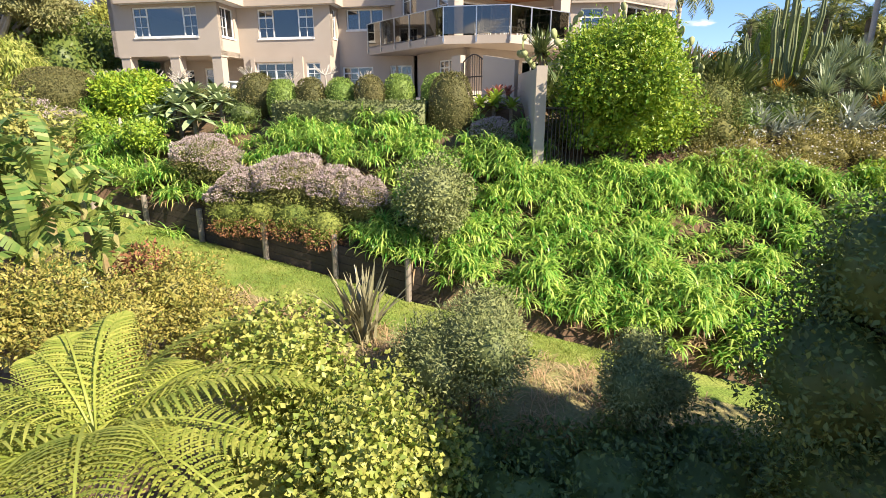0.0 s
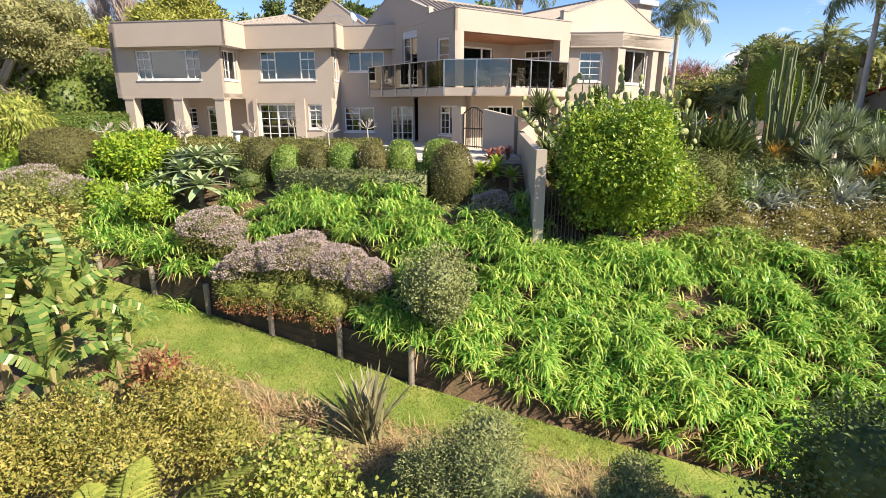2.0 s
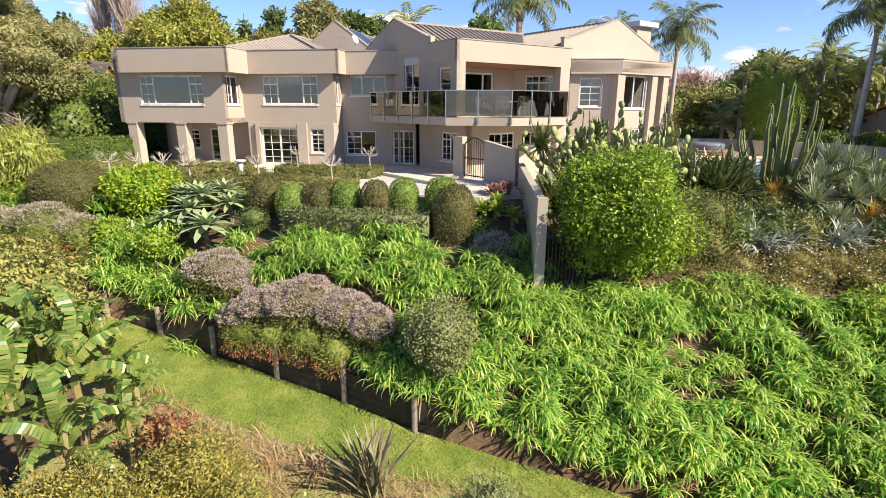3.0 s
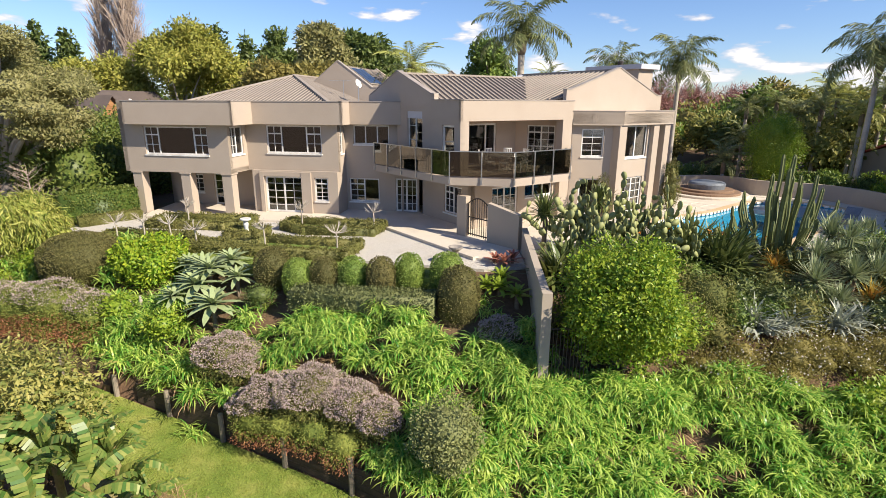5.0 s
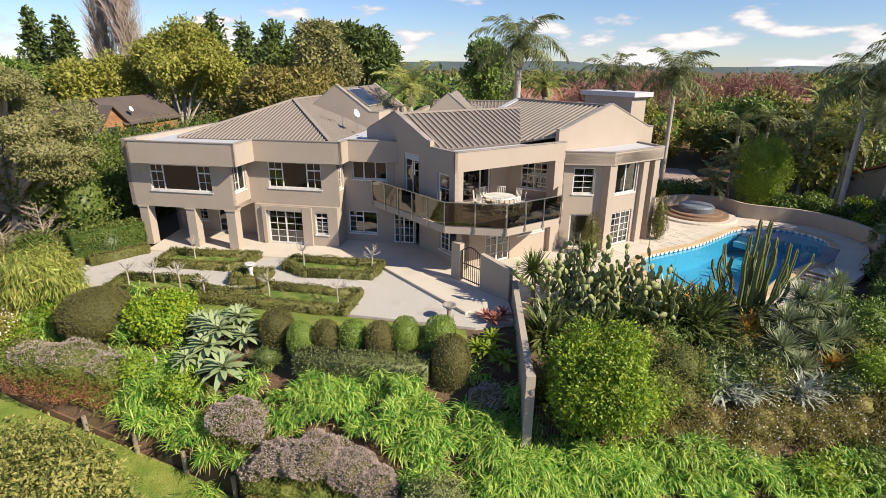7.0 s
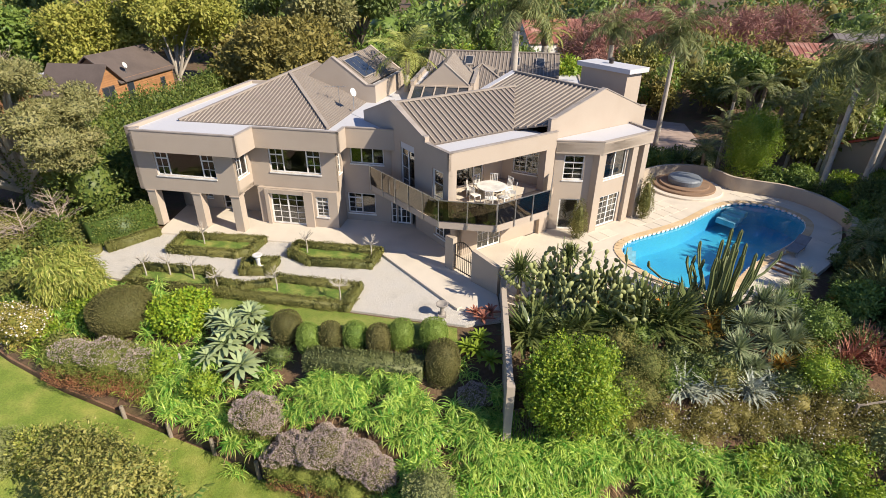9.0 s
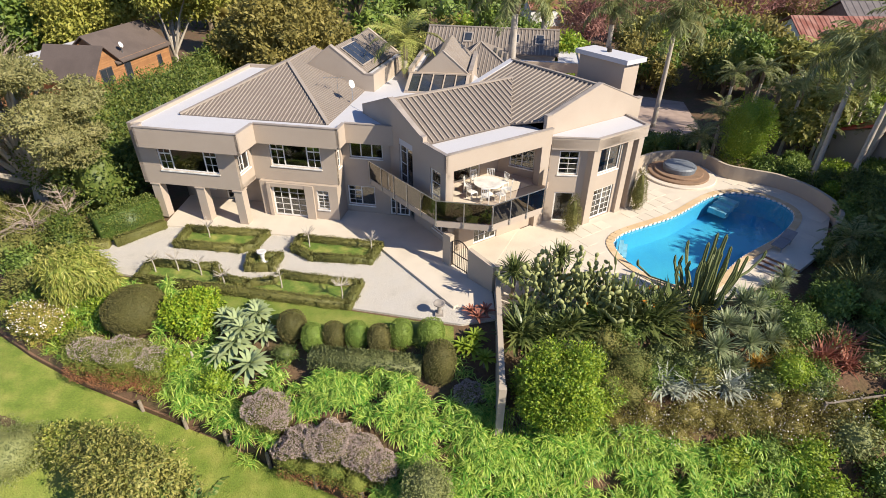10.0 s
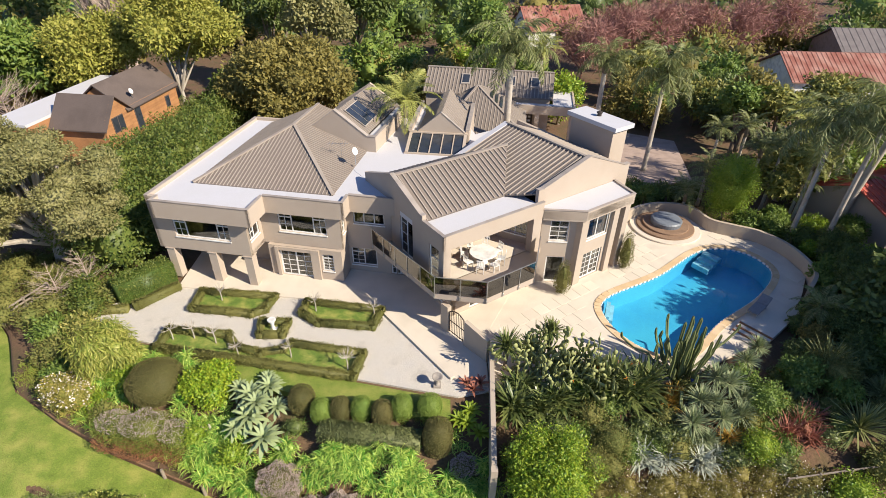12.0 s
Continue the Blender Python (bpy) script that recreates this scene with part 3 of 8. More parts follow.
# ground floor under the balcony
opened(MR @ turn(0.9, 4.75, -90), 4.45, 0, 2.8, [(2.1, 3.7, 0.55, 2.0, [(1, 2, 3, 0.25), (1, 1, 1, 0)], "window")])
opened(MR @ turn(0.9, 0.3, 0), 6.6, 0, 2.8, [(1.35, 3.1, 0.05, 2.0, [(1, 2, 4, 0), (1, 2, 4, 0)], "door"), (3.6, 5.6, 1.3, 2.0, [(1, 1, 1, 0), (1, 1, 1, 0), (1, 1, 1, 0)], "window")])
bm = bmesh.new()
box(bm, 0.52, 7.3, 0.35, 3.0, 2.79, 2.812)
part("balcony_floor", bm, M_PAVE, house, "cream tiled balcony floor", MR)
# lounge glazing behind the covered balcony
opened(MR @ turn(0.28, 3.0, 0), 5.9, 2.8, 5.3, [(0.3, 4.4, 2.85, 5.05, [(0.4, 1, 1, 0), (1, 1, 1, 0), (1, 1, 1, 0), (0.5, 1, 1, 0)], "door")])
opened(MR @ turn(6.1, 3.0, -62), 3.05, 2.8, 5.3, [(0.7, 2.3, 3.4, 4.95, [(1, 2, 3, 0.25), (1, 2, 3, 0.25)], "window")])
bm = bmesh.new()
box(bm, 0, 0.5, 0.0, 0.5, 2.8, 5.35)
part("pillar", bm, M_STUCCO, house, m=MR)
bm = bmesh.new()
box(bm, 6.75, 7.45, 0.0, 0.5, 0, 5.35)
part("pillar", bm, M_STUCCO, house, m=MR)
bm = bmesh.new()
prism(bm, [(0.05, 0.05), (7.4, 0.05), (7.4, 6), (15.8, 6), (15.8, 12), (0.05, 12)], 5.34, 5.94)
part("flat_roof", bm, M_FLAT, house, m=MR)
bm = bmesh.new()
box(bm, 0.05, 7.3, 0.16, 3.0, 5.28, 5.33)
part("soffit", bm, M_SOFFIT, house, "warm brown timber soffit over the balcony", MR)
band(MR, [(-0.002, 2.4), (-0.002, -0.002), (7.5, -0.002)], 5.3, 6.25, 0.15)
bm = bmesh.new()
solid(bm, [(0, 2.2, 5.9), (0, 2.2, 6.55), (0, 2.5, 6.55), (0, 5.8, 7.75), (0, 9.1, 6.55), (0, 9.3, 6.55), (0, 9.3, 5.9)], (0.25, 0, 0))
part("gable_wall", bm, M_STUCCO, house, m=MR)
bm = bmesh.new()
for p, q in (((0.12, 2.2, 6.57), (0.12, 2.5, 6.57)), ((0.12, 2.45, 6.57), (0.12, 5.8, 7.78)), ((0.12, 5.8, 7.78), (0.12, 9.1, 6.57))):
    beam(bm, p, q, 0.31, 0.05)
part("cap", bm, M_CAP, house, m=MR)
RE, RZ, RR = 2.35, 6.05, 7.6
roof_plane(MR, [(0.25, RE, RZ), (6.3, RE, RZ), (9.2, 5.8, RR), (0.25, 5.8, RR)], 0.36)
roof_plane(MR, [(9.2, 5.8, RR), (6.3, 9.2, RZ), (0.25, 9.2, RZ), (0.25, 5.8, RR)], 0.36)
ridge_cap(MR, (0.25, 5.8, RR), (9.2, 5.8, RR))
# east gable
opened(MR @ turn(7.4, 0.5, 0), 8.5, 0, 6.5, [(2.0, 3.3, 3.4, 4.9, [(1, 2, 3, 0.3)], "window"), (0.5, 1.5, 0.05, 2.1, [(1, 1, 1, 0)], "door")])
bm = bmesh.new()
solid(bm, [(7.4, 0.5, 6.5), (15.9, 0.5, 6.5), (15.9, 0.5, 6.6), (15.5, 0.5, 6.6), (11.7, 0.5, 8.1), (7.8, 0.5, 6.85), (7.4, 0.5, 6.85)], (0, 0.25, 0))
part("gable_wall", bm, M_STUCCO, house, m=MR)
bm = bmesh.new()
for p, q in (((7.38, 0.62, 6.87), (7.8, 0.62, 6.87)), ((7.75, 0.62, 6.87), (11.7, 0.62, 8.13)), ((11.7, 0.62, 8.13), (15.5, 0.62, 6.63)), ((15.5, 0.62, 6.63), (15.92, 0.62, 6.63))):
    beam(bm, p, q, 0.31, 0.05)
part("cap", bm, M_CAP, house, m=MR)
roof_plane(MR, [(11.6, 0.75, 7.95), (11.4, 8.4, 7.95), (6.3, 8.4, 6.1), (6.3, 2.3, 6.1), (7.45, 0.75, 6.51)], 0.36)
roof_plane(MR, [(11.6, 0.75, 7.95), (15.6, 0.75, 6.35), (15.6, 8.4, 6.35), (11.4, 8.4, 7.95)], 0.36)
ridge_cap(MR, (11.6, 0.75, 7.95), (11.4, 8.4, 7.95))
bm = bmesh.new()
beam(bm, (11.4, 8.45, 8.0), (6.3, 8.45, 6.15), 0.45, 0.08)
part("verge", bm, M_FLAT, house, m=MR)
bm = bmesh.new()
solid(bm, [(6.3, 8.4, 5.9), (15.6, 8.4, 5.9), (15.6, 8.4, 6.3), (11.4, 8.4, 7.85), (6.3, 8.4, 6.0)], (0, -0.2, 0))
part("gable_wall", bm, M_STUCCO, house, m=MR)
wall(MR @ turn(15.9, 0.502, 90), 11.5, 0, 6.3)
wall(MR @ turn(15.9, 12.0, 180), 15.6, 0, 5.3)
wall(MR @ turn(0.3, 12, -90), 6.0, 0, 5.3)
bm = bmesh.new()
prism(bm, [(0.92, 0.34), (15.8, 0.52), (15.8, 11.9), (0.92, 11.9)], 2.45, 2.78)
part("floor_slab", bm, M_DARK, house, m=MR)
# bay with tall columns
BAY = [(7.5, -0.02), (9.6, -1.7), (14.1, -1.7), (14.6, 0.48)]
bm = bmesh.new()
prism(bm, [*BAY, (7.5, 0.48)], 5.08, 5.62)
part("canopy", bm, M_STUCCO, house, m=MR)
bm = bmesh.new()
prism(bm, [(7.6, 0.02), (9.62, -1.6), (14.0, -1.6), (14.5, 0.47), (7.6, 0.47)], 5.625, 5.66)
part("canopy_top", bm, M_FLAT, house, m=MR)
band(MR, BAY, 5.0, 5.72, 0.12)
for a, b, w in ((9.45, -1.6, 0.6), (12.45, -1.6, 0.5), (13.5, -1.6, 0.5)):
    bm = bmesh.new()
    box(bm, a, a + w, b, b + 0.55, 0, 5.02)
    part("pillar", bm, M_STUCCO, house, m=MR)
d_ = math.degrees(math.atan2(-1.45, 1.9))
opened(MR @ turn(7.7, 0.2, d_), 2.3, 0, 5.05, [(0.55, 1.75, 3.3, 4.8, [(1, 2, 3, 0.3)], "window"), (0.55, 1.75, 0.05, 2.1, [(1, 1, 1, 0)], "door")])
opened(MR @ turn(10.05, -1.35, 0), 2.4, 0, 5.05, [(0.2, 2.2, 3.2, 4.95, [(1, 1, 1, 0), (1, 1, 1, 0)], "window"), (0.3, 2.1, 0.05, 2.1, [(1, 2, 5, 0), (1, 2, 5, 0)], "door")])
# chimney block
ch = Matrix(MR)
bm = bmesh.new()
box(bm, 16.0, 17.5, 2.4, 6.4, 0, 8.3)
part("chimney", bm, M_STUCCO, house, m=ch)
bm = bmesh.new()
box(bm, 15.8, 17.8, 2.1, 6.7, 8.3, 8.6)
part("chimney_cap", bm, M_FLAT, house, "flat pale metal chimney cap", ch)
bm = bmesh.new()
lathe(bm, [(0.16, 8.6), (0.16, 8.82), (0.22, 8.82), (0.22, 8.9), (0.05, 8.98)], 12, 16.9, 4.6)
part("flue", bm, M_IRON, house, m=ch)

# roof lantern with a row of sloping glass
LN = turn(-0.12, 37.8, -7.0)
LD, LZ = 2.4, 6.7
bm = bmesh.new()
solid(bm, [(-2.3, LD, 5.9), (2.3, LD, 5.9), (2.3, LD, LZ), (2.0, LD, LZ + 0.1), (0.2, LD, 8.3), (-1.55, LD, LZ + 0.1), (-2.3, LD, LZ)], (0, 0.2, 0))
part("gable_wall", bm, M_STUCCO, house, m=LN)
bm = bmesh.new()
for p, q in (((2.05, LD + 0.1, LZ + 0.1), (0.2, LD + 0.1, 8.33)), ((0.2, LD + 0.1, 8.33), (-1.6, LD + 0.1, LZ + 0.1))):
    beam(bm, p, q, 0.26, 0.05)
part("cap", bm, M_CAP, house, m=LN)
lantern = part("skylight", stem_bm([(-2.15, 0, 5.95), (2.15, 0, 5.95)], 0.07, 0.07, 6), M_STUCCO, house, m=LN)
for k in range(5):
    x = -2.08 + k * 0.84
    bm = bmesh.new()
    solid(bm, [(x + 0.03, 0.02, 6.02), (x + 0.79, 0.02, 6.02), (x + 0.79, LD - 0.03, LZ - 0.02), (x + 0.03, LD - 0.03, LZ - 0.02)], (0, 0.02, -0.03))
    part("skylight_pane", bm, M_SOLAR, lantern)
for k in range(6):
    x = -2.1 + k * 0.84
    bm = bmesh.new()
    beam(bm, (x, -0.02, 6.03), (x, LD, LZ + 0.02), 0.07 if 0 < k < 5 else 0.22, 0.11)
    part("skylight_bar", bm, M_STUCCO, lantern)
bm = bmesh.new()
beam(bm, (-2.25, -0.06, 5.97), (2.25, -0.06, 5.97), 0.14, 0.16)
beam(bm, (-2.2, LD - 0.08, LZ + 0.03), (2.2, LD - 0.08, LZ + 0.03), 0.16, 0.1)
part("skylight_frame", bm, M_STUCCO, lantern)
roof_plane(LN, [(0.2, LD + 0.2, 8.2), (1.95, LD + 0.2, LZ + 0.05), (1.95, 9.0, LZ + 0.05), (0.2, 9.0, 8.2)], 0.3, rib=0.08, rise=0.05)
roof_plane(LN, [(0.2, 9.0, 8.2), (-1.6, 9.0, LZ), (-1.6, LD + 0.2, LZ), (0.2, LD + 0.2, 8.2)], 0.3, rib=0.08, rise=0.05)
for x in (-2.35, 2.1):
    bm = bmesh.new()
    box(bm, x, x + 0.25, LD + 0.2, 9.2, 0, 6.95)
    w_ = part("wall", bm, M_STUCCO, house, m=LN)
    bm = bmesh.new()
    box(bm, x - 0.03, x + 0.28, LD + 0.2, 9.2, 6.952, 6.995)
    part("cap", bm, M_CAP, w_)
bm = bmesh.new()
box(bm, -2.1, 2.1, LD + 0.25, 9.2, 5.9, LZ - 0.1)
part("flat_roof", bm, M_FLAT, house, m=LN)
bm = bmesh.new()
prism(bm, [(-4.2, 33.2), (4, 38.5), (2.5, 45), (-5.5, 45), (-7, 36)], 5.2, 5.9)
part("flat_roof", bm, M_FLAT, house)

# balcony
BAL = [(-4.05, 30.4), (0.02, 25.25), (2.95, 24.78), (5.95, 26.8), (6.65, 29.6)]
bm = bmesh.new()
prism(bm, [*BAL, (6.9, 30.2), (0.9, 30), (-2.9, 31.0)], 2.44, 2.8)
balcony = part("balcony", bm, M_STUCCO, house)
for (ax, ay), (bx, by) in zip(BAL, BAL[1:]):
    d = Vector((bx - ax, by - ay))
    n = max(2, round(d.length / 1.35))
    if d.length < 3.2:
        n = 2
    k = math.degrees(math.atan2(d.y, d.x))
    for i in range(n):
        x0, x1 = d.length * i / n, d.length * (i + 1) / n
        mm = turn(ax, ay, k)
        bm = bmesh.new()
        box(bm, x0 + 0.03, x1 - 0.03, -0.03, -0.018, 2.86, 3.98)
        part("glass_panel", bm, M_TINTED, balcony, "bronze-tinted balustrade glass", mm)
        bm = bmesh.new()
        box(bm, x0 - 0.025, x0 + 0.025, -0.06, -0.035, 2.5, 4.02)
        box(bm, x0 - 0.04, x0 + 0.04, -0.07, 0.0, 2.55, 2.7)
        part("post", bm, M_METAL, balcony, m=mm)
    bm = bmesh.new()
    box(bm, 0, d.length, -0.05, 0.0, 3.98, 4.02)
    part("handrail", bm, M_METAL, balcony, m=turn(ax, ay, k))


# ---- plants: builders ----
rng = np.random.default_rng(7)
L_AGA = leafy("agapanthus_leaf", (0.08, 0.31, 0.04), (0.66, 0.80, 0.19), 0.32, 0.42)
L_MAUVE = leafy("heather_flower", (0.40, 0.325, 0.295), (0.54, 0.46, 0.415), 0.85, 0.2)
L_HEATHG = leafy("green_heather_leaf", (0.125, 0.18, 0.033), (0.26, 0.29, 0.06), 0.8, 0.25)
L_HEATH = leafy("heather_leaf", (0.12, 0.15, 0.035), (0.23, 0.225, 0.065), 0.8, 0.2)
L_BOX = leafy("box_leaf", (0.115, 0.13, 0.033), (0.205, 0.20, 0.058), 0.6, 0.2)
L_BOXL = leafy("light_box_leaf", (0.158, 0.264, 0.046), (0.251, 0.33, 0.066), 0.6, 0.25)
L_BOXD = leafy("dark_clipped_leaf", (0.098, 0.102, 0.03), (0.16, 0.145, 0.048), 0.7, 0.15)
L_LIME = leafy("lime_leaf", (0.15, 0.31, 0.025), (0.42, 0.50, 0.045), 0.4, 0.35)
L_CAM = leafy("camellia_leaf", (0.105, 0.24, 0.022), (0.40, 0.49, 0.055), 0.35, 0.35)
L_BRIGHT = leafy("bright_leaf", (0.135, 0.27, 0.025), (0.35, 0.43, 0.05), 0.4, 0.35)
L_YEL = leafy("yellow_green_leaf", (0.17, 0.25, 0.035), (0.50, 0.50, 0.13), 0.45, 0.35)
L_OCHRE = leafy("ochre_leaf", (0.16, 0.19, 0.035), (0.45, 0.38, 0.095), 0.5, 0.3)
L_OLIVE = leafy("olive_leaf", (0.14, 0.18, 0.038), (0.42, 0.40, 0.115), 0.5, 0.3)
L_GREY = leafy("grey_green_leaf", (0.145, 0.185, 0.06), (0.30, 0.325, 0.125), 0.6, 0.2)
L_HEDGE = leafy("grey_hedge_leaf", (0.09, 0.12, 0.042), (0.19, 0.215, 0.08), 0.6, 0.2)
L_DARK = leafy("dark_leaf", (0.075, 0.118, 0.031), (0.17, 0.225, 0.06), 0.45, 0.3)
L_MID = leafy("mid_green_leaf", (0.095, 0.175, 0.033), (0.22, 0.30, 0.06), 0.5, 0.25)
L_IVY = leafy("hedge_bank_leaf", (0.075, 0.14, 0.028), (0.23, 0.27, 0.06), 0.45, 0.38)
L_GUM = leafy("gum_leaf", (0.19, 0.205, 0.07), (0.36, 0.35, 0.15), 0.6, 0.35)
L_BROWN = leafy("brown_green_leaf", (0.18, 0.17, 0.045), (0.35, 0.31, 0.09), 0.6, 0.38)
L_YTREE = leafy("autumn_yellow_leaf", (0.25, 0.29, 0.05), (0.4, 0.39, 0.085), 0.6, 0.3)
L_RED = leafy("reddish_leaf", (0.27, 0.10, 0.055), (0.36, 0.20, 0.085), 0.5, 0.25)
L_TWIG = leafy("bare_twig", (0.33, 0.27, 0.22), (0.42, 0.35, 0.28), 0.8, 0.0)
L_PINK = leafy("pinkish_twig", (0.299, 0.149, 0.127), (0.391, 0.218, 0.172), 0.8, 0.1)
L_PALM = leafy("palm_leaf", (0.13, 0.18, 0.055), (0.29, 0.31, 0.125), 0.45, 0.25)
L_PALMB = leafy("bright_palm_leaf", (0.277, 0.33, 0.079), (0.396, 0.409, 0.119), 0.45, 0.3)
L_FERN = leafy("fern_leaf", (0.22, 0.29, 0.045), (0.41, 0.43, 0.09), 0.5, 0.35)
L_AGAVE = leafy("agave_leaf", (0.22, 0.30, 0.135), (0.35, 0.425, 0.21), 0.5, 0.1)
L_BANANA = leafy("banana_leaf", (0.085, 0.19, 0.04), (0.31, 0.35, 0.09), 0.35, 0.35)
L_FLAX = leafy("flax_leaf", (0.11, 0.12, 0.055), (0.38, 0.35, 0.20), 0.4, 0.15)
L_STREL = leafy("strelitzia_leaf", (0.05, 0.085, 0.024), (0.20, 0.24, 0.075), 0.35, 0.15)
L_YUCCA = leafy("yucca_leaf", (0.17, 0.235, 0.115), (0.36, 0.41, 0.225), 0.45, 0.15)
L_YELBROM = leafy("bromeliad_leaf", (0.462, 0.396, 0.066), (0.554, 0.29, 0.066), 0.4, 0.25)
L_SILVER = leafy("silver_leaf", (0.30, 0.35, 0.26), (0.48, 0.52, 0.42), 0.6, 0.1)
L_REDFLAX = leafy("red_flax_leaf", (0.264, 0.092, 0.066), (0.396, 0.185, 0.119), 0.4, 0.2)
L_FLOWER = leafy("white_petal", (0.75, 0.74, 0.68), (0.8, 0.76, 0.7), 0.7, 0.2)
L_ORANGE = leafy("orange_flower", (0.65, 0.18, 0.02), (0.7, 0.3, 0.04), 0.6, 0.2)
L_CACT = leafy("prickly_pear_pad", (0.15, 0.19, 0.065), (0.34, 0.365, 0.15), 0.6, 0.0)
L_CEREUS = leafy("column_cactus_skin", (0.085, 0.12, 0.04), (0.15, 0.175, 0.065), 0.6, 0.0)
L_DRY = leafy("dry_leaf", (0.475, 0.356, 0.198), (0.356, 0.238, 0.119), 0.8, 0.2)
L_BLADE = leafy("grass_blade", (0.19, 0.28, 0.04), (0.34, 0.36, 0.08), 0.6, 0.35)


def unit(v):
    return v / np.maximum(np.linalg.norm(v, axis=-1, keepdims=True), 1e-9)


def leaf_arrays(C, D, N, length, width, fold=0.25):
    """Pointed leaves with a folded midrib: base C, axis D, upper side N."""
    S = unit(np.cross(D, N))
    N = np.cross(S, D)
    l, w = length[:, None], width[:, None]
    mid = C + D * l * 0.45
    v = np.stack([C, mid - S * w / 2 + N * w * fold, C + D * l, mid + S * w / 2 + N * w * fold], 1)
    b = np.arange(len(C))[:, None] * 4
    f = np.stack([np.concatenate([b, b + 3, b + 2], 1), np.concatenate([b, b + 2, b + 1], 1)], 1).reshape(-1, 3)
    return v.reshape(-1, 3), f


def join(arrs):
    vs, fs, o = [], [], 0
    for v, f in arrs:
        vs.append(v)
        fs.append(f + o)
        o += len(v)
    return np.concatenate(vs), np.concatenate(fs)


def ball_points(n):
    return unit(rng.normal(size=(n, 3)))


def core_arrays(blob, seed=0.0, shrink=0.8, rough=0.22, seg=12):
    """A lumpy closed inner mass that stops the view through a crown."""
    cx, cy, cz, rx, ry, rz = blob
    th, ph = np.meshgrid(np.linspace(0, 2 * np.pi, seg, endpoint=False), np.linspace(0.02, np.pi - 0.02, seg // 2 + 1))
    d = np.stack([np.cos(th) * np.sin(ph), np.sin(th) * np.sin(ph), np.cos(ph)], -1)
    k = shrink * (1 + rough * np.sin(3.1 * th + seed + 2 * ph) * np.sin(4 * ph + seed) * np.sin(ph))
    v = d * k[..., None] * (rx, ry, rz) + (cx, cy, cz)
    r, c = th.shape
    i = np.arange(r * c).reshape(r, c)
    j = np.roll(i, -1, 1)
    a, b, e, g = i[:-1].ravel(), j[:-1].ravel(), j[1:].ravel(), i[1:].ravel()
    return v.reshape(-1, 3), np.concatenate([np.stack([a, g, e], 1), np.stack([a, e, b], 1)])


def cloud(blobs, density, size, aspect=0.5, out=0.5, shell=0.48, droop=0.0, rough=0.36, core=True, clumps=0, upper=0.0):
    """Foliage over ellipsoids (cx, cy, cz, rx, ry, rz): leaves per square metre, in uneven clumps, with gaps at the rim."""
    arrs = []
    for bi, b in enumerate(blobs):
        c, r = np.array(b[:3]), np.array(b[3:])
        area = 4 * np.pi * ((r[0] * r[1]) ** 1.6 / 3 + (r[0] * r[2]) ** 1.6 / 3 + (r[1] * r[2]) ** 1.6 / 3) ** (1 / 1.6)
        n = max(20, int(density * area))
        d = ball_points(n)
        if upper:
            d[:, 2] = np.where(rng.random(n) < upper, np.abs(d[:, 2]), d[:, 2])
        if clumps:
            k = ball_points(clumps)
            near = (d @ k.T).max(1)
            bump = 1 + rough * (np.interp(near, [np.cos(1.6 / clumps ** 0.5 * 1.5), 1], [-1, 0.6]))
        else:
            bump = 1 + rough * np.array([noise.noise(Vector(p * 2.6) + Vector((bi * 7.3, 1.7, 0))) for p in d])
        t = 1 - shell * rng.random(n) ** 1.5
        P = c + d * r * (bump * t)[:, None]
        A = unit(d * out + rng.normal(size=(n, 3)) * 0.6 + np.array([0, 0, -droop]))
        Nn = unit(d + rng.normal(size=(n, 3)) * 0.5 + np.array([0, 0, 0.5]))
        L = size * rng.uniform(0.7, 1.35, n)
        arrs.append(leaf_arrays(P, A, Nn, L, L * aspect * rng.uniform(0.8, 1.2, n)))
        if core:
            arrs.append(core_arrays(b, bi * 1.9, 0.66 - 0.9 * max(0.0, rough - 0.36)))
    return join(arrs)


def straps(base, az, el, length, width, droop, seg=4):
    """Arching strap leaves: base points, compass and rise in radians, length, width, droop."""
    n = len(base)
    h = np.stack([np.cos(az), np.sin(az), np.zeros(n)], 1)
    s = np.stack([-np.sin(az), np.cos(az), np.zeros(n)], 1)
    pts, p = [base], base.copy()
    ang = el.copy()
    for k in range(seg):
        step = (length / seg)[:, None]
        p = p + step * (h * np.cos(ang)[:, None] + np.array([0, 0, 1.0]) * np.sin(ang)[:, None])
        pts.append(p)
        ang = ang - droop / seg
    prof = np.interp(np.linspace(0, 1, seg + 1), [0, 0.35, 0.8, 1], [0.6, 1.0, 0.7, 0.06])
    V = []
    for k, q in enumerate(pts):
        w = (width * prof[k] / 2)[:, None]
        V += [q - s * w, q + s * w]
    v = np.stack(V, 1)
    m = 2 * (seg + 1)
    b = np.arange(n)[:, None] * m
    fs = []
    for k in range(seg):
        i = 2 * k
        fs += [np.concatenate([b + i, b + i + 1, b + i + 3], 1), np.concatenate([b + i, b + i + 3, b + i + 2], 1)]
    return v.reshape(-1, 3), np.concatenate(fs)


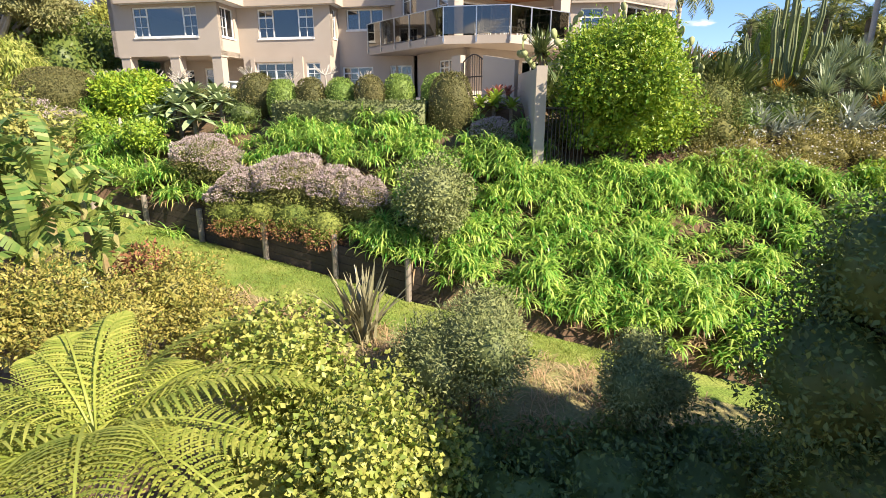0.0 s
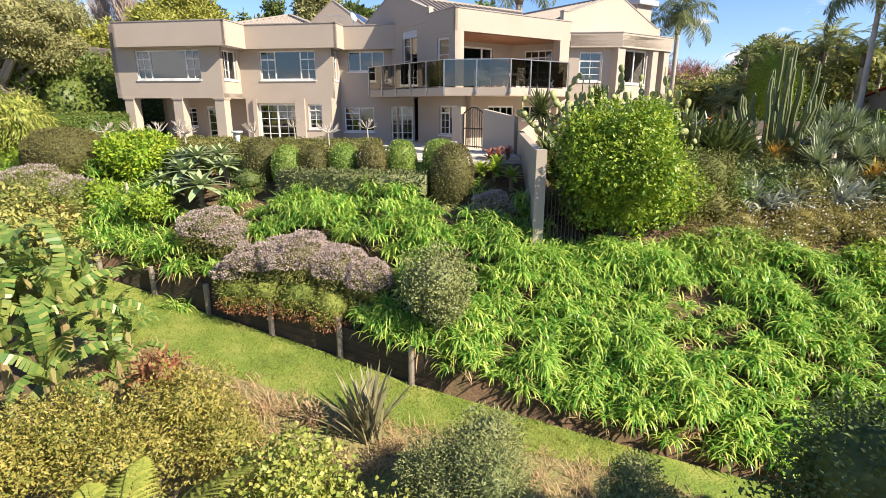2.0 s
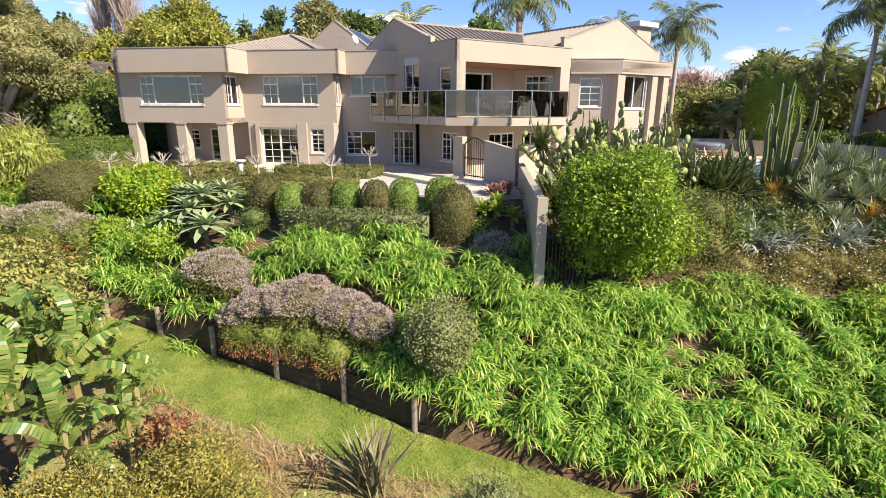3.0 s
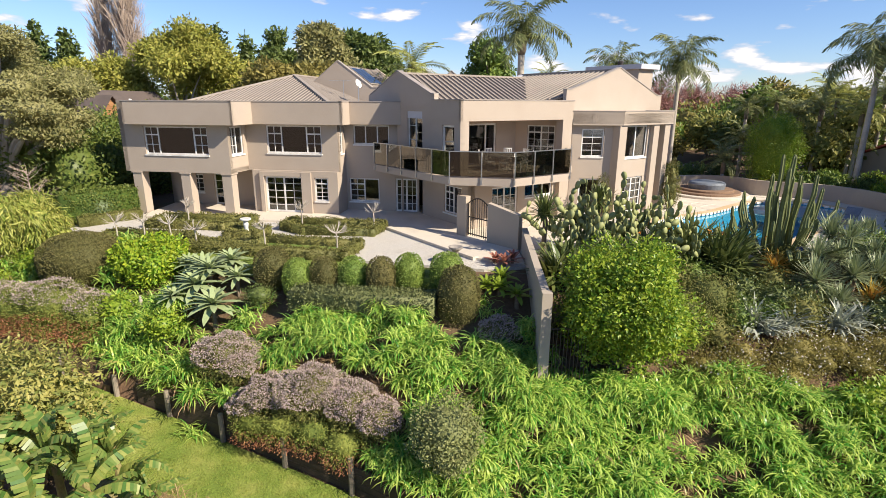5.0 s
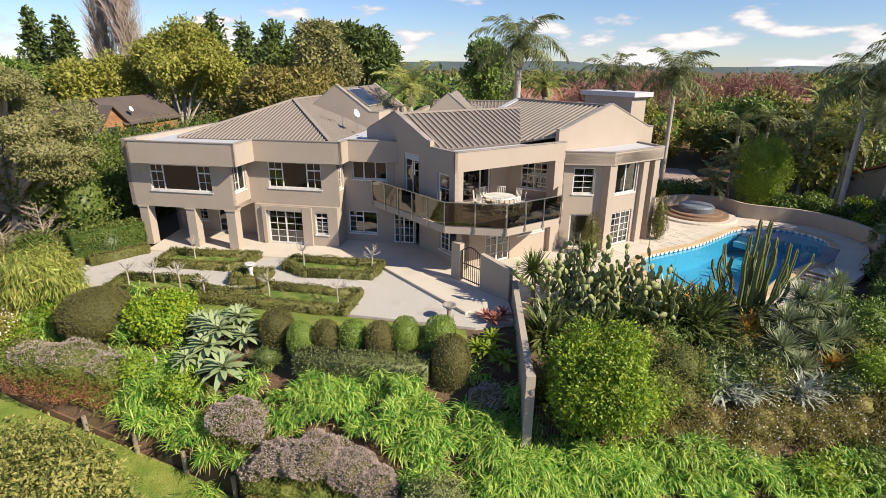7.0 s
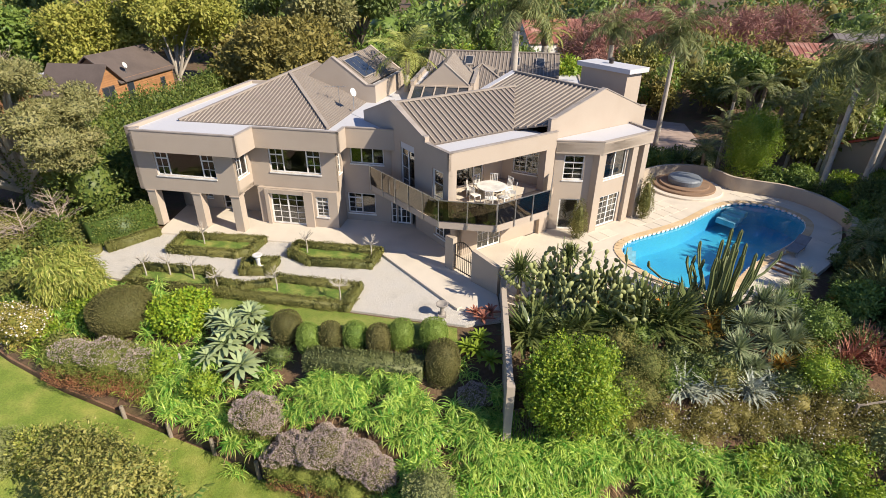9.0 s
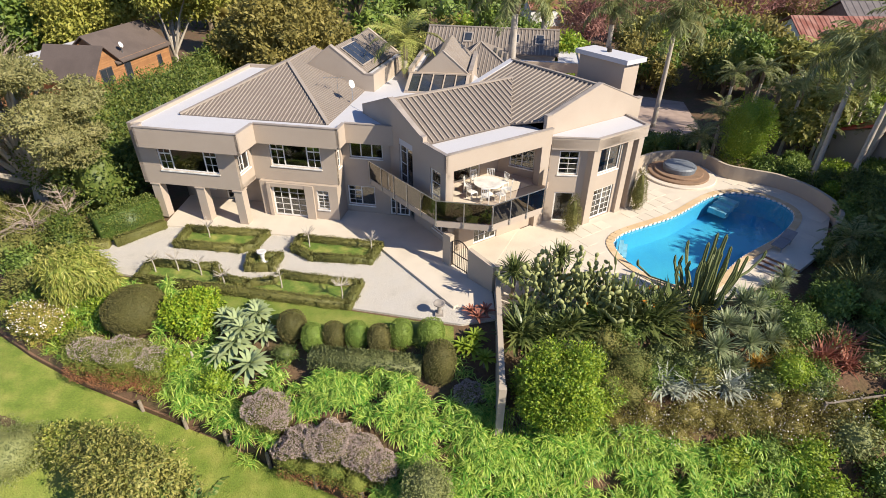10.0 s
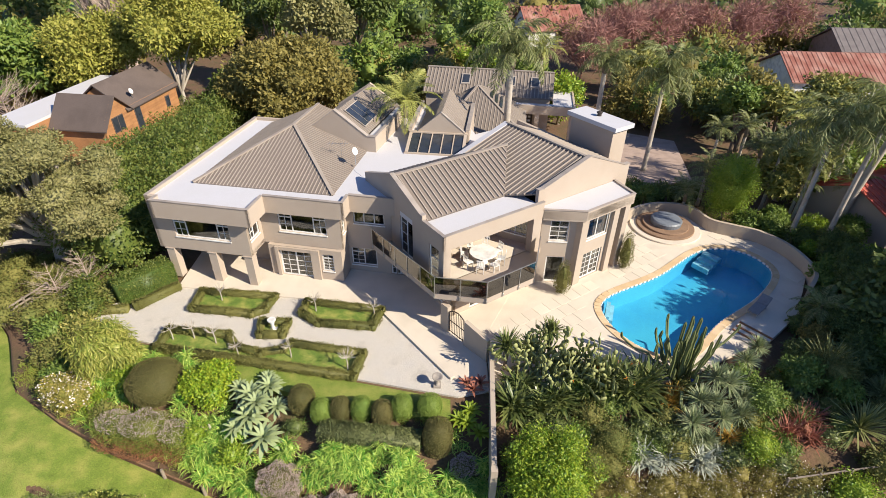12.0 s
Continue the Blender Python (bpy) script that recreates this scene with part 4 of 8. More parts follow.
def clump(x, y, z, n, length, width, el=(0.5, 1.4), droop=(0.8, 2.2), spread=0.12):
    """One tuft of strap leaves; x, y, z may be arrays, n leaves on each."""
    x, y, z = (np.atleast_1d(np.asarray(q, float)) for q in (x, y, z))
    k = len(x)
    base = np.repeat(np.stack([x, y, z], 1), n, 0) + rng.normal(size=(k * n, 3)) * np.array([spread, spread, 0.02])
    scale = np.repeat(rng.uniform(0.75, 1.2, k), n)
    return straps(base, rng.uniform(0, 2 * np.pi, k * n), rng.uniform(*el, k * n), length * scale * rng.uniform(0.7, 1.15, k * n), width * rng.uniform(0.8, 1.2, k * n), rng.uniform(*droop, k * n))


def gz1(x, y):
    return float(ground_z(x, y))


def rel(blobs, x, y, z):
    return [(a - x, b - y, c - z, *r) for a, b, c, *r in blobs]


def shrub(name, blobs, material, label, category="shrub", density=260, size=0.09, base=None, stem=True, group="", extra=(), **kw):
    """A shrub or tree: stems from the ground into each mass of leaves."""
    x, y = base if base else (blobs[0][0], blobs[0][1])
    z = gz1(x, y)
    ob = thing(name, pose(x, y, z), label, category, group)
    bl = rel(blobs, x, y, z)
    for mass in ([bl] if stem else [[b] for b in bl]):
        part("crown", np_mesh("crown", *cloud(mass, density, size, **kw), material), None, ob)
    for nm, mat, kw2 in extra:
        part(nm, np_mesh(nm, *cloud(bl, **kw2), mat), None, ob)
    if stem:
        bm = bmesh.new()
        for a, b, c, rx, ry, rz in bl[:5]:
            r = max(0.03, 0.05 * max(rx, ry, rz))
            tube(bm, [(a * 0.08, b * 0.08, -0.1), (a * 0.45, b * 0.45, c * 0.5), (a, b, c)], [r * 1.5, r * 1.1, r * 0.6], 7)
        part("trunk", bm, M_BARK, ob)
    return ob


def ruffle(parts_n, rx, ry, rz, cx, cy, cz, k=0.55, seed=1):
    """Several lesser masses round a main one, for an uneven outline."""
    r = random.Random(seed)
    out = [(cx, cy, cz, rx * 0.75, ry * 0.75, rz * 0.8)]
    for i in range(parts_n):
        a, e = r.uniform(0, 6.28), r.uniform(-0.35, 1.1)
        q = r.uniform(0.38, 0.55)
        out.append((cx + rx * k * math.cos(a) * math.cos(e), cy + ry * k * math.sin(a) * math.cos(e), cz + rz * k * math.sin(e), rx * q, ry * q, rz * q))
    return out


# ---- palms and ferns ----
def frond_mesh(name, length, width, n, material, rise=0.9, droop=2.0, hang=0.5, lw=0.035, vee=0.35, fluff=0.0):
    """A feather leaf along +x: arched rachis and two rows of leaflets."""
    t = np.linspace(0.08, 1, n)
    ang = rise - droop * t ** 1.3
    dx, dz = np.cos(ang), np.sin(ang)
    px = np.concatenate([[0], np.cumsum(dx)]) [:n] * length / n
    pz = np.concatenate([[0], np.cumsum(dz)]) [:n] * length / n
    arrs = []
    for side in (-1, 1):
        ll = width * np.sin(np.pi * np.clip(t * 0.9 + 0.12, 0, 1)) ** 0.7 * rng.uniform(0.85, 1.1, n)
        C = np.stack([px, np.zeros(n), pz], 1)
        D = unit(np.stack([0.55 * dx, side * np.ones(n), 0.55 * dz + vee - hang * rng.uniform(0.6, 1.4, n)], 1) + rng.normal(size=(n, 3)) * fluff)
        N = np.tile([0.0, 0, 1], (n, 1)) + rng.normal(size=(n, 3)) * 0.15
        arrs.append(leaf_arrays(C, D, N, ll, np.full(n, lw), 0.3))
    k = np.linspace(0, n - 1, 9).astype(int)
    for w in (0.02,):
        a = np.stack([px[k], -w * (1.4 - t[k]), pz[k]], 1)
        b = np.stack([px[k], w * (1.4 - t[k]), pz[k]], 1)
        v = np.concatenate([a, b])
        f = np.array([[i, i + 1, i + 10] for i in range(8)] + [[i, i + 10, i + 9] for i in range(8)])
        arrs.append((v, f))
    return np_mesh(name, *join(arrs), material)


def palm(x, y, crown_z, r, fronds, mesh, label, bark=M_PALEBARK, lean=(0, 0), skirt=None, scale=1.0, z0=None, spread=(0.1, 1.0), hangs=None):
    z = gz1(x, y) if z0 is None else z0
    ob = thing("palm_tree", pose(x, y, z), label, "palm tree")
    h = crown_z - z
    bm = bmesh.new()
    n = max(6, int(h * 2))
    prof = [r * (1.35 if i == 0 else 1.0 - 0.25 * i / n) * (1 + 0.05 * (i % 2)) for i in range(n + 1)]
    tube(bm, [(lean[0] * (i / n) ** 1.5, lean[1] * (i / n) ** 1.5, h * i / n) for i in range(n + 1)], prof, 10)
    part("trunk", bm, bark, ob, smooth=True)
    bm = bmesh.new()
    lathe(bm, [(r * 0.8, -0.9 * scale), (r * 1.2, -0.6 * scale), (r * 1.05, -0.1), (r * 0.5, 0.25 * scale), (0.02, 0.5 * scale)], 10)
    part("crownshaft", bm, M_BARK, ob, m=pose(lean[0], lean[1], h), smooth=True)
    rr = random.Random(int(x * 10 + y))
    for i in range(fronds):
        a = i * 137.5 + rr.uniform(-12, 12)
        tilt = -78 + 145 * (i / fronds) + rr.uniform(-14, 14)
        part("frond", mesh, None, ob, m=pose(lean[0], lean[1], h + 0.1) @ pose(0, 0, 0, 0, 0, a) @ pose(0, 0, 0, rr.uniform(-25, 25), tilt * 0.7, 0) @ Matrix.Scale(scale * rr.uniform(0.85, 1.1), 4))
    return ob


# ---- pool terrace ----
def smooth_loop(ctrl, n):
    """A closed rounded outline through a few control points."""
    out, k = [], len(ctrl)
    for i in range(k):
        p0, p1, p2, p3 = (Vector(ctrl[(i + j - 1) % k]) for j in range(4))
        for s in range(n):
            t = s / n
            out.append(0.5 * ((2 * p1) + (p2 - p0) * t + (2 * p0 - 5 * p1 + 4 * p2 - p3) * t * t + (3 * p1 - p0 - 3 * p2 + p3) * t ** 3))
    return out


POOL = smooth_loop([(11.2, 28.5), (10.6, 26.3), (12.0, 23.8), (14.4, 23.2), (17.7, 26.0), (21.5, 28.7), (23.9, 31.6), (22.9, 34.1), (19.9, 34.3), (15.5, 31.0)], 7)
PC = Vector((17.0, 29.2))
OUTER = [(3.1, 20.6), (13.0, 21.3), (15.6, 22.5), (19.2, 24.3), (21.8, 26.2), (24.2, 28.6), (25.9, 31), (25.7, 34.2), (23.5, 36.6), (21.5, 38.4), (20.5, 39.8), (15.5, 40), (12, 31), (7, 29), (3.0, 24.5)]


def ray_out(p):
    """Where the ray from the pool's middle through p leaves the terrace."""
    d = (p - PC).normalized()
    best = None
    for (ax, ay), (bx, by) in zip(OUTER, OUTER[1:] + OUTER[:1]):
        ex, ey = bx - ax, by - ay
        den = d.x * ey - d.y * ex
        if abs(den) < 1e-9:
            continue
        t = ((ax - PC.x) * ey - (ay - PC.y) * ex) / den
        u = ((ax - PC.x) * d.y - (ay - PC.y) * d.x) / den
        if t > 0 and -1e-6 <= u <= 1 + 1e-6:
            best = t if best is None else min(best, t)
    return PC + d * best


bm = bmesh.new()
inn = [bm.verts.new((p.x, p.y, 0.03)) for p in POOL]
outv = [bm.verts.new((*ray_out(p), 0.03)) for p in POOL]
low = [bm.verts.new((*ray_out(p), -1.2)) for p in POOL]
for i in range(len(POOL)):
    j = (i + 1) % len(POOL)
    bm.faces.new((inn[i], outv[i], outv[j], inn[j]))
    bm.faces.new((outv[i], low[i], low[j], outv[j]))
single("pool_terrace", bm, M_PAVE, "cream stone paving round the swimming pool", "paving", kind="structure")
flat("side_paving", [(3.05, 20.7), (6, 21.2), (11, 24), (10.5, 28), (14.5, 33), (16, 39), (13, 36), (6.7, 30.2), (3.0, 27.6), (3.05, 24.6)], -0.3, 0.022, M_PAVE, "cream stone paving beside the house")
pool = thing("swimming_pool", pose(PC.x, PC.y, 0), "freeform blue swimming pool with sandstone coping", "swimming pool")
bm = bmesh.new()
rim = [bm.verts.new((p.x - PC.x, p.y - PC.y, 0.02)) for p in POOL]
deep = [bm.verts.new(((p.x - PC.x) * 0.98, (p.y - PC.y) * 0.98, -1.5)) for p in POOL]
for i in range(len(POOL)):
    j = (i + 1) % len(POOL)
    bm.faces.new((rim[i], rim[j], deep[j], deep[i]))
bm.faces.new(deep[::-1])
part("basin", bm, M_POOL, pool, "blue plastered pool basin")
bm = bmesh.new()
bm.faces.new([bm.verts.new((p.x - PC.x, p.y - PC.y, -0.1)) for p in POOL])
water_mesh = bpy.data.meshes.new("water")
bm.to_mesh(water_mesh)
bm.free()
water_mesh.materials.append(M_WATER)
wat = part("water", water_mesh, None, pool, "clear still pool water")
wat.visible_shadow = False
for i in range(len(POOL)):
    p, q = POOL[i], POOL[(i + 1) % len(POOL)]
    d = (q - p)
    if d.length < 0.02:
        continue
    nrm2 = Vector((d.y, -d.x)).normalized()
    bm = bmesh.new()
    pts = [(p - nrm2 * 0.06), (q - nrm2 * 0.06), (q + nrm2 * 0.36), (p + nrm2 * 0.36)]
    prism(bm, [(v.x - PC.x, v.y - PC.y) for v in (pts if (q - p).cross(nrm2) > 0 else pts[::-1])], -0.04, 0.075)
    part("coping_stone", bm, M_COPING, pool)
# white waterline tiles with gaps between them
for i in range(len(POOL)):
    p, q = POOL[i], POOL[(i + 1) % len(POOL)]
    d = q - p
    n2 = Vector((d.y, -d.x)).normalized()
    k = max(1, round(d.length / 0.42))
    for j in range(k):
        a, b = p.lerp(q, (j + 0.2) / k) - n2 * 0.09, p.lerp(q, (j + 0.8) / k) - n2 * 0.09
        bm = bmesh.new()
        beam(bm, (a.x - PC.x, a.y - PC.y, -0.01), (b.x - PC.x, b.y - PC.y, -0.01), 0.03, 0.13)
        part("waterline_tile", bm, M_WHITE, pool)
M_STEP = surface("pale_pool_tile", (0.28, 0.52, 0.62), 0.6, 0.12, 2, 20, 0.05)
# steps into the water
for k in range(3):
    bm = bmesh.new()
    box(bm, 0.0, 1.25, -0.55 * (k + 1), -0.55 * k, -0.5 - 0.2 * k, -0.13 - 0.2 * k)
    part("step", bm, M_STEP, pool, m=pose(20.35 - PC.x, 34.35 - PC.y, 0, 0, 0, -53))
for k in range(2):
    bm = bmesh.new()
    box(bm, -0.8, 0.8, -0.25 * (k + 1), 0, -1.4, -0.2 - 0.22 * k)
    part("step", bm, M_STEP, pool, m=pose(11.05 - PC.x, 27.6 - PC.y, 0, 0, 0, 70))

# curved wall behind the pool
wall_path = [(15.0, 38.0), (16.8, 39.3), (18.8, 39.8), (20.8, 39.2), (21.6, 37.2), (23.0, 36.3), (24.6, 35.4), (25.7, 33.7), (26.0, 31.6), (25.6, 29.9), (24.4, 28.5)]
pw = thing("garden_wall", Matrix(), "low curved beige stucco wall behind the pool", "garden wall")
fine = []
for i in range(len(wall_path) - 1):
    p0, p1, p2, p3 = (Vector(wall_path[min(max(i + j - 1, 0), len(wall_path) - 1)]) for j in range(4))
    for s in range(5):
        t = s / 5
        fine.append(0.5 * ((2 * p1) + (p2 - p0) * t + (2 * p0 - 5 * p1 + 4 * p2 - p3) * t * t + (3 * p1 - p0 - 3 * p2 + p3) * t ** 3))
fine.append(Vector(wall_path[-1]))
bm = bmesh.new()
sec = []
for i, p in enumerate(fine):
    d = (fine[min(i + 1, len(fine) - 1)] - fine[max(i - 1, 0)]).normalized()
    s = Vector((-d.y, d.x)) * 0.12
    sec.append([bm.verts.new((*(p + s * a), z)) for a, z in ((-1, -0.3), (1, -0.3), (1, 1.05), (-1, 1.05))])
for a, b in zip(sec, sec[1:]):
    for k in range(4):
        bm.faces.new((a[k], a[(k + 1) % 4], b[(k + 1) % 4], b[k]))
bm.faces.new(sec[0])
bm.faces.new(sec[-1][::-1])
part("wall", bm, M_STUCCO2, pw)

M_DECK = surface("worn_deck", (0.26, 0.165, 0.105), 0.8, 0.25, 2, 22, 0.3)
# spa on broad round steps
spa = thing("spa_pool", pose(18.3, 37.5, 0.03), "raised round spa with a grey cover on curved steps", "spa pool")
for k, (r, h) in enumerate(((2.7, 0.14), (2.2, 0.28), (1.75, 0.42))):
    bm = bmesh.new()
    lathe(bm, [(r, 0.0), (r, h - 0.03), (r - 0.03, h)], 40)
    part("step", bm, M_PAVE if k == 0 else M_DECK, spa, m=pose(0, 0, 0.001 * k))
bm = bmesh.new()
lathe(bm, [(1.15, 0.4), (1.2, 0.75), (1.1, 0.86), (0.9, 0.9), (0.1, 0.93)], 32)
part("cover", bm, surface("spa_cover_grey", (0.17, 0.19, 0.22), 0.5, 0.2, 2, 20, 0.1), spa, "grey vinyl spa cover", smooth=False)


M_WICKER = surface("grey_wicker", (0.23, 0.225, 0.23), 0.8, 0.35, 3, 25, 0.4)


def lounger(x, y, rz):
    ob = thing("sun_lounger", pose(x, y, 0.33, 0, 0, rz), "low grey woven sun lounger on the platform by the pool", "sun lounger")
    bm = bmesh.new()
    box(bm, -0.9, 0.4, -0.32, 0.32, 0.26, 0.34)
    part("mattress", bm, M_WICKER, ob)
    bm = bmesh.new()
    solid(bm, [(0.4, -0.32, 0.3), (0.4, 0.32, 0.3), (1.0, 0.32, 0.62), (1.0, -0.32, 0.62)], (0, 0, 0.07))
    part("backrest", bm, M_WICKER, ob)
    for a, b in ((-0.8, -0.28), (-0.8, 0.28), (0.5, -0.28), (0.5, 0.28)):
        bm = bmesh.new()
        box(bm, a - 0.025, a + 0.025, b - 0.025, b + 0.025, 0, 0.26)
        part("leg", bm, M_METAL, ob)


lounger(20.3, 26.9, 40)
# raised platform with timber-edged steps at the pool's end
steps = thing("pool_steps", pose(18.9, 25.6, 0.03, 0, 0, -52), "raised stone platform with dark-edged steps beside the pool", "steps")
bm = bmesh.new()
box(bm, -0.3, 1.6, 0, 4.0, 0.0, 0.3)
part("platform", bm, M_PAVE, steps)
for k in range(3):
    bm = bmesh.new()
    box(bm, -0.3, 1.6, -0.4 * (k + 1), -0.4 * k - 0.002, 0.0, 0.22 - 0.075 * k)
    st_ = part("step", bm, M_PAVE, steps)
    bm = bmesh.new()
    box(bm, -0.32, 1.62, -0.4 * k - 0.03, -0.4 * k + 0.06, 0.004, 0.31 - 0.075 * k)
    part("step_edge", bm, M_SOFFIT, st_)

# gate and walls between the court and the pool terrace
gw = thing("gate_wall", Matrix(), "beige stucco wall with an arched iron gate", "garden wall")


def wall_run(name, p, q, z0, z1a, z1b, thick, parent, mat=M_STUCCO2):
    d = Vector((q[0] - p[0], q[1] - p[1]))
    s = Vector((-d.y, d.x)).normalized() * thick / 2
    bm = bmesh.new()
    lo = [(p[0] - s.x, p[1] - s.y), (q[0] - s.x, q[1] - s.y), (q[0] + s.x, q[1] + s.y), (p[0] + s.x, p[1] + s.y)]
    a = [bm.verts.new((*c, z0)) for c in lo]
    b = [bm.verts.new((*c, z)) for c, z in zip(lo, (z1a, z1b, z1b, z1a))]
    bm.faces.new(a[::-1])
    bm.faces.new(b)
    for i in range(4):
        j = (i + 1) % 4
        bm.faces.new((a[i], a[j], b[j], b[i]))
    return part(name, bm, mat, parent)


wall_run("pier", (0.50, 25.55), (0.90, 25.10), -0.2, 1.95, 1.95, 0.3, gw)
wall_run("wall", (1.80, 24.02), (3.02, 22.72), -0.2, 1.85, 1.55, 0.25, gw)
gate = part("gate", stem_bm([tuple(Vector((0.93, 25.05, 0.15))), tuple(Vector((0.93, 25.05, 1.6)))], 0.03, 0.03, 6), M_IRON, gw, "black wrought-iron gate with an arched top")
GP, GQ = Vector((0.93, 25.05, 0)), Vector((1.78, 24.06, 0))
for i in range(10):
    t = i / 9
    p = GP.lerp(GQ, t)
    bm = bmesh.new()
    beam(bm, p + Vector((0, 0, 0.12)), p + Vector((0, 0, 1.65 + 0.28 * math.sin(math.pi * t))), 0.03 if 0 < i < 9 else 0.06, 0.03)
    part("bar", bm, M_IRON, gate)
bm = bmesh.new()
for z in (0.2, 1.0):
    beam(bm, GP + Vector((0, 0, z)), GQ + Vector((0, 0, z)), 0.03, 0.05)
arch = [GP.lerp(GQ, i / 12) + Vector((0, 0, 1.65 + 0.28 * math.sin(math.pi * i / 12))) for i in range(13)]
for p, q in zip(arch, arch[1:]):
    beam(bm, p, q, 0.04, 0.05)
part("rail", bm, M_IRON, gate)
lw = thing("boundary_wall", Matrix(), "long pale stucco wall running down the planted bank", "garden wall")
wall_run("wall", (3.22, 22.85), (2.76, 15.6), -3.0, 0.98, 0.72, 0.24, lw)
wall_run("end_post", (2.76, 15.6), (2.75, 15.32), -3.2, 0.78, 0.78, 0.3, lw)
rail = thing("iron_fence", pose(2.9, 15.35, 0), "short dark iron fence beyond the wall end", "fence")
for k in range(10):
    bm = bmesh.new()
    beam(bm, (0.1 + k * 0.11, 0, -2.6), (0.1 + k * 0.11, 0, -0.3), 0.02, 0.02)
    part("bar", bm, M_IRON, rail)
bm = bmesh.new()
beam(bm, (0, 0, -0.35), (1.2, 0, -0.35), 0.03, 0.04)
part("rail", bm, M_IRON, rail)
# kerb wall along the terrace
kerb = thing("terrace_kerb", Matrix(), "low cream stone kerb at the terrace edge", "kerb", kind="structure")
wall_run("kerb", (-3.0, 26.75), (1.05, 21.45), -0.2, 0.10, 0.10, 0.3, kerb, M_PAVE)
wall_run("kerb_step", (-17.0, 29.45), (-6.1, 27.95), -0.2, 0.06, 0.06, 0.25, kerb, M_PAVE)

# sundial and birdbath
sd = thing("sundial", pose(-9.6, 25.2, -0.04), "white stone sundial on a turned pedestal", "sundial")
bm = bmesh.new()
box(bm, -0.22, 0.22, -0.22, 0.22, 0, 0.1)
lathe(bm, [(0.16, 0.1), (0.11, 0.22), (0.09, 0.4), (0.13, 0.6), (0.10, 0.72), (0.17, 0.8)], 14)
part("pedestal", bm, M_WHITE, sd, smooth=False)
bm = bmesh.new()
lathe(bm, [(0.24, 0.8), (0.26, 0.84), (0.24, 0.88)], 18)
part("dial", bm, M_WHITE, sd)
bb = thing("bird_bath", pose(0.22, 20.95, -0.04), "weathered grey stone birdbath on a plinth", "birdbath")
bm = bmesh.new()
box(bm, -0.2, 0.2, -0.2, 0.2, 0, 0.12)
lathe(bm, [(0.15, 0.12), (0.1, 0.25), (0.1, 0.45), (0.16, 0.55)], 12)
part("plinth", bm, M_OLDSTONE, bb)
bm = bmesh.new()
lathe(bm, [(0.14, 0.55), (0.28, 0.63), (0.3, 0.7), (0.24, 0.7), (0.1, 0.64)], 16)
part("bowl", bm, M_OLDSTONE, bb)

urn = thing("garden_urn", pose(13.6, 20.75, -0.55), "glazed cobalt blue pot on a pale stone plinth", "pot")
bm = bmesh.new()
box(bm, -0.3, 0.3, -0.25, 0.25, -0.3, 0.62)
box(bm, -0.42, 0.42, -0.34, 0.34, 0.62, 0.72)
part("plinth", bm, M_STONE, urn)
bm = bmesh.new()
lathe(bm, [(0.12, 0.72), (0.2, 0.85), (0.23, 1.02), (0.17, 1.2), (0.14, 1.26), (0.19, 1.3)], 18, 0.12, 0)
part("blue_urn", bm, M_BLUE, urn, "cobalt blue glazed pot", smooth=True)

# table and chairs on the balcony
MT = MR @ pose(3.6, 0.9, 2.8)
tb = thing("dining_table", MT, "white round garden table on the balcony", "table")
bm = bmesh.new()
lathe(bm, [(0.82, 0.70), (0.87, 0.72), (0.85, 0.75)], 28)
part("tabletop", bm, M_WHITE, tb)
bm = bmesh.new()
lathe(bm, [(0.35, 0.0), (0.3, 0.04), (0.06, 0.1), (0.06, 0.70)], 14)
part("pedestal", bm, M_WHITE, tb)


def chair(m):
    ob = thing("dining_chair", m, "white slatted garden chair at the balcony table", "chair", "chairs round the balcony table")
    bm = bmesh.new()
    box(bm, -0.23, 0.23, -0.23, 0.23, 0.43, 0.47)
    part("seat", bm, M_WHITE, ob)
    for a, b, h in ((-0.21, -0.21, 0.43), (0.21, -0.21, 0.43), (-0.21, 0.21, 0.43), (0.21, 0.21, 0.43)):
        bm = bmesh.new()
        box(bm, a - 0.02, a + 0.02, b - 0.02, b + 0.02, 0, h)
        part("leg", bm, M_WHITE, ob)
    bm = bmesh.new()
    beam(bm, (-0.23, 0.265, 0.96), (0.23, 0.265, 0.96), 0.03, 0.06)
    back = part("backrest", bm, M_WHITE, ob)
    for i in range(5):
        bm = bmesh.new()
        beam(bm, (-0.2 + 0.1 * i, 0.21, 0.47), (-0.2 + 0.1 * i, 0.263, 0.93), 0.035, 0.02)
        part("slat", bm, M_WHITE, back)
    return ob


c0 = chair(MT @ pose(0, 1.15, 0))
for k in range(1, 8):
    a = k * 360 / 8
    copy_thing(c0, MT @ pose(-1.15 * math.sin(radians(a)), 1.15 * math.cos(radians(a)), 0, 0, 0, a))

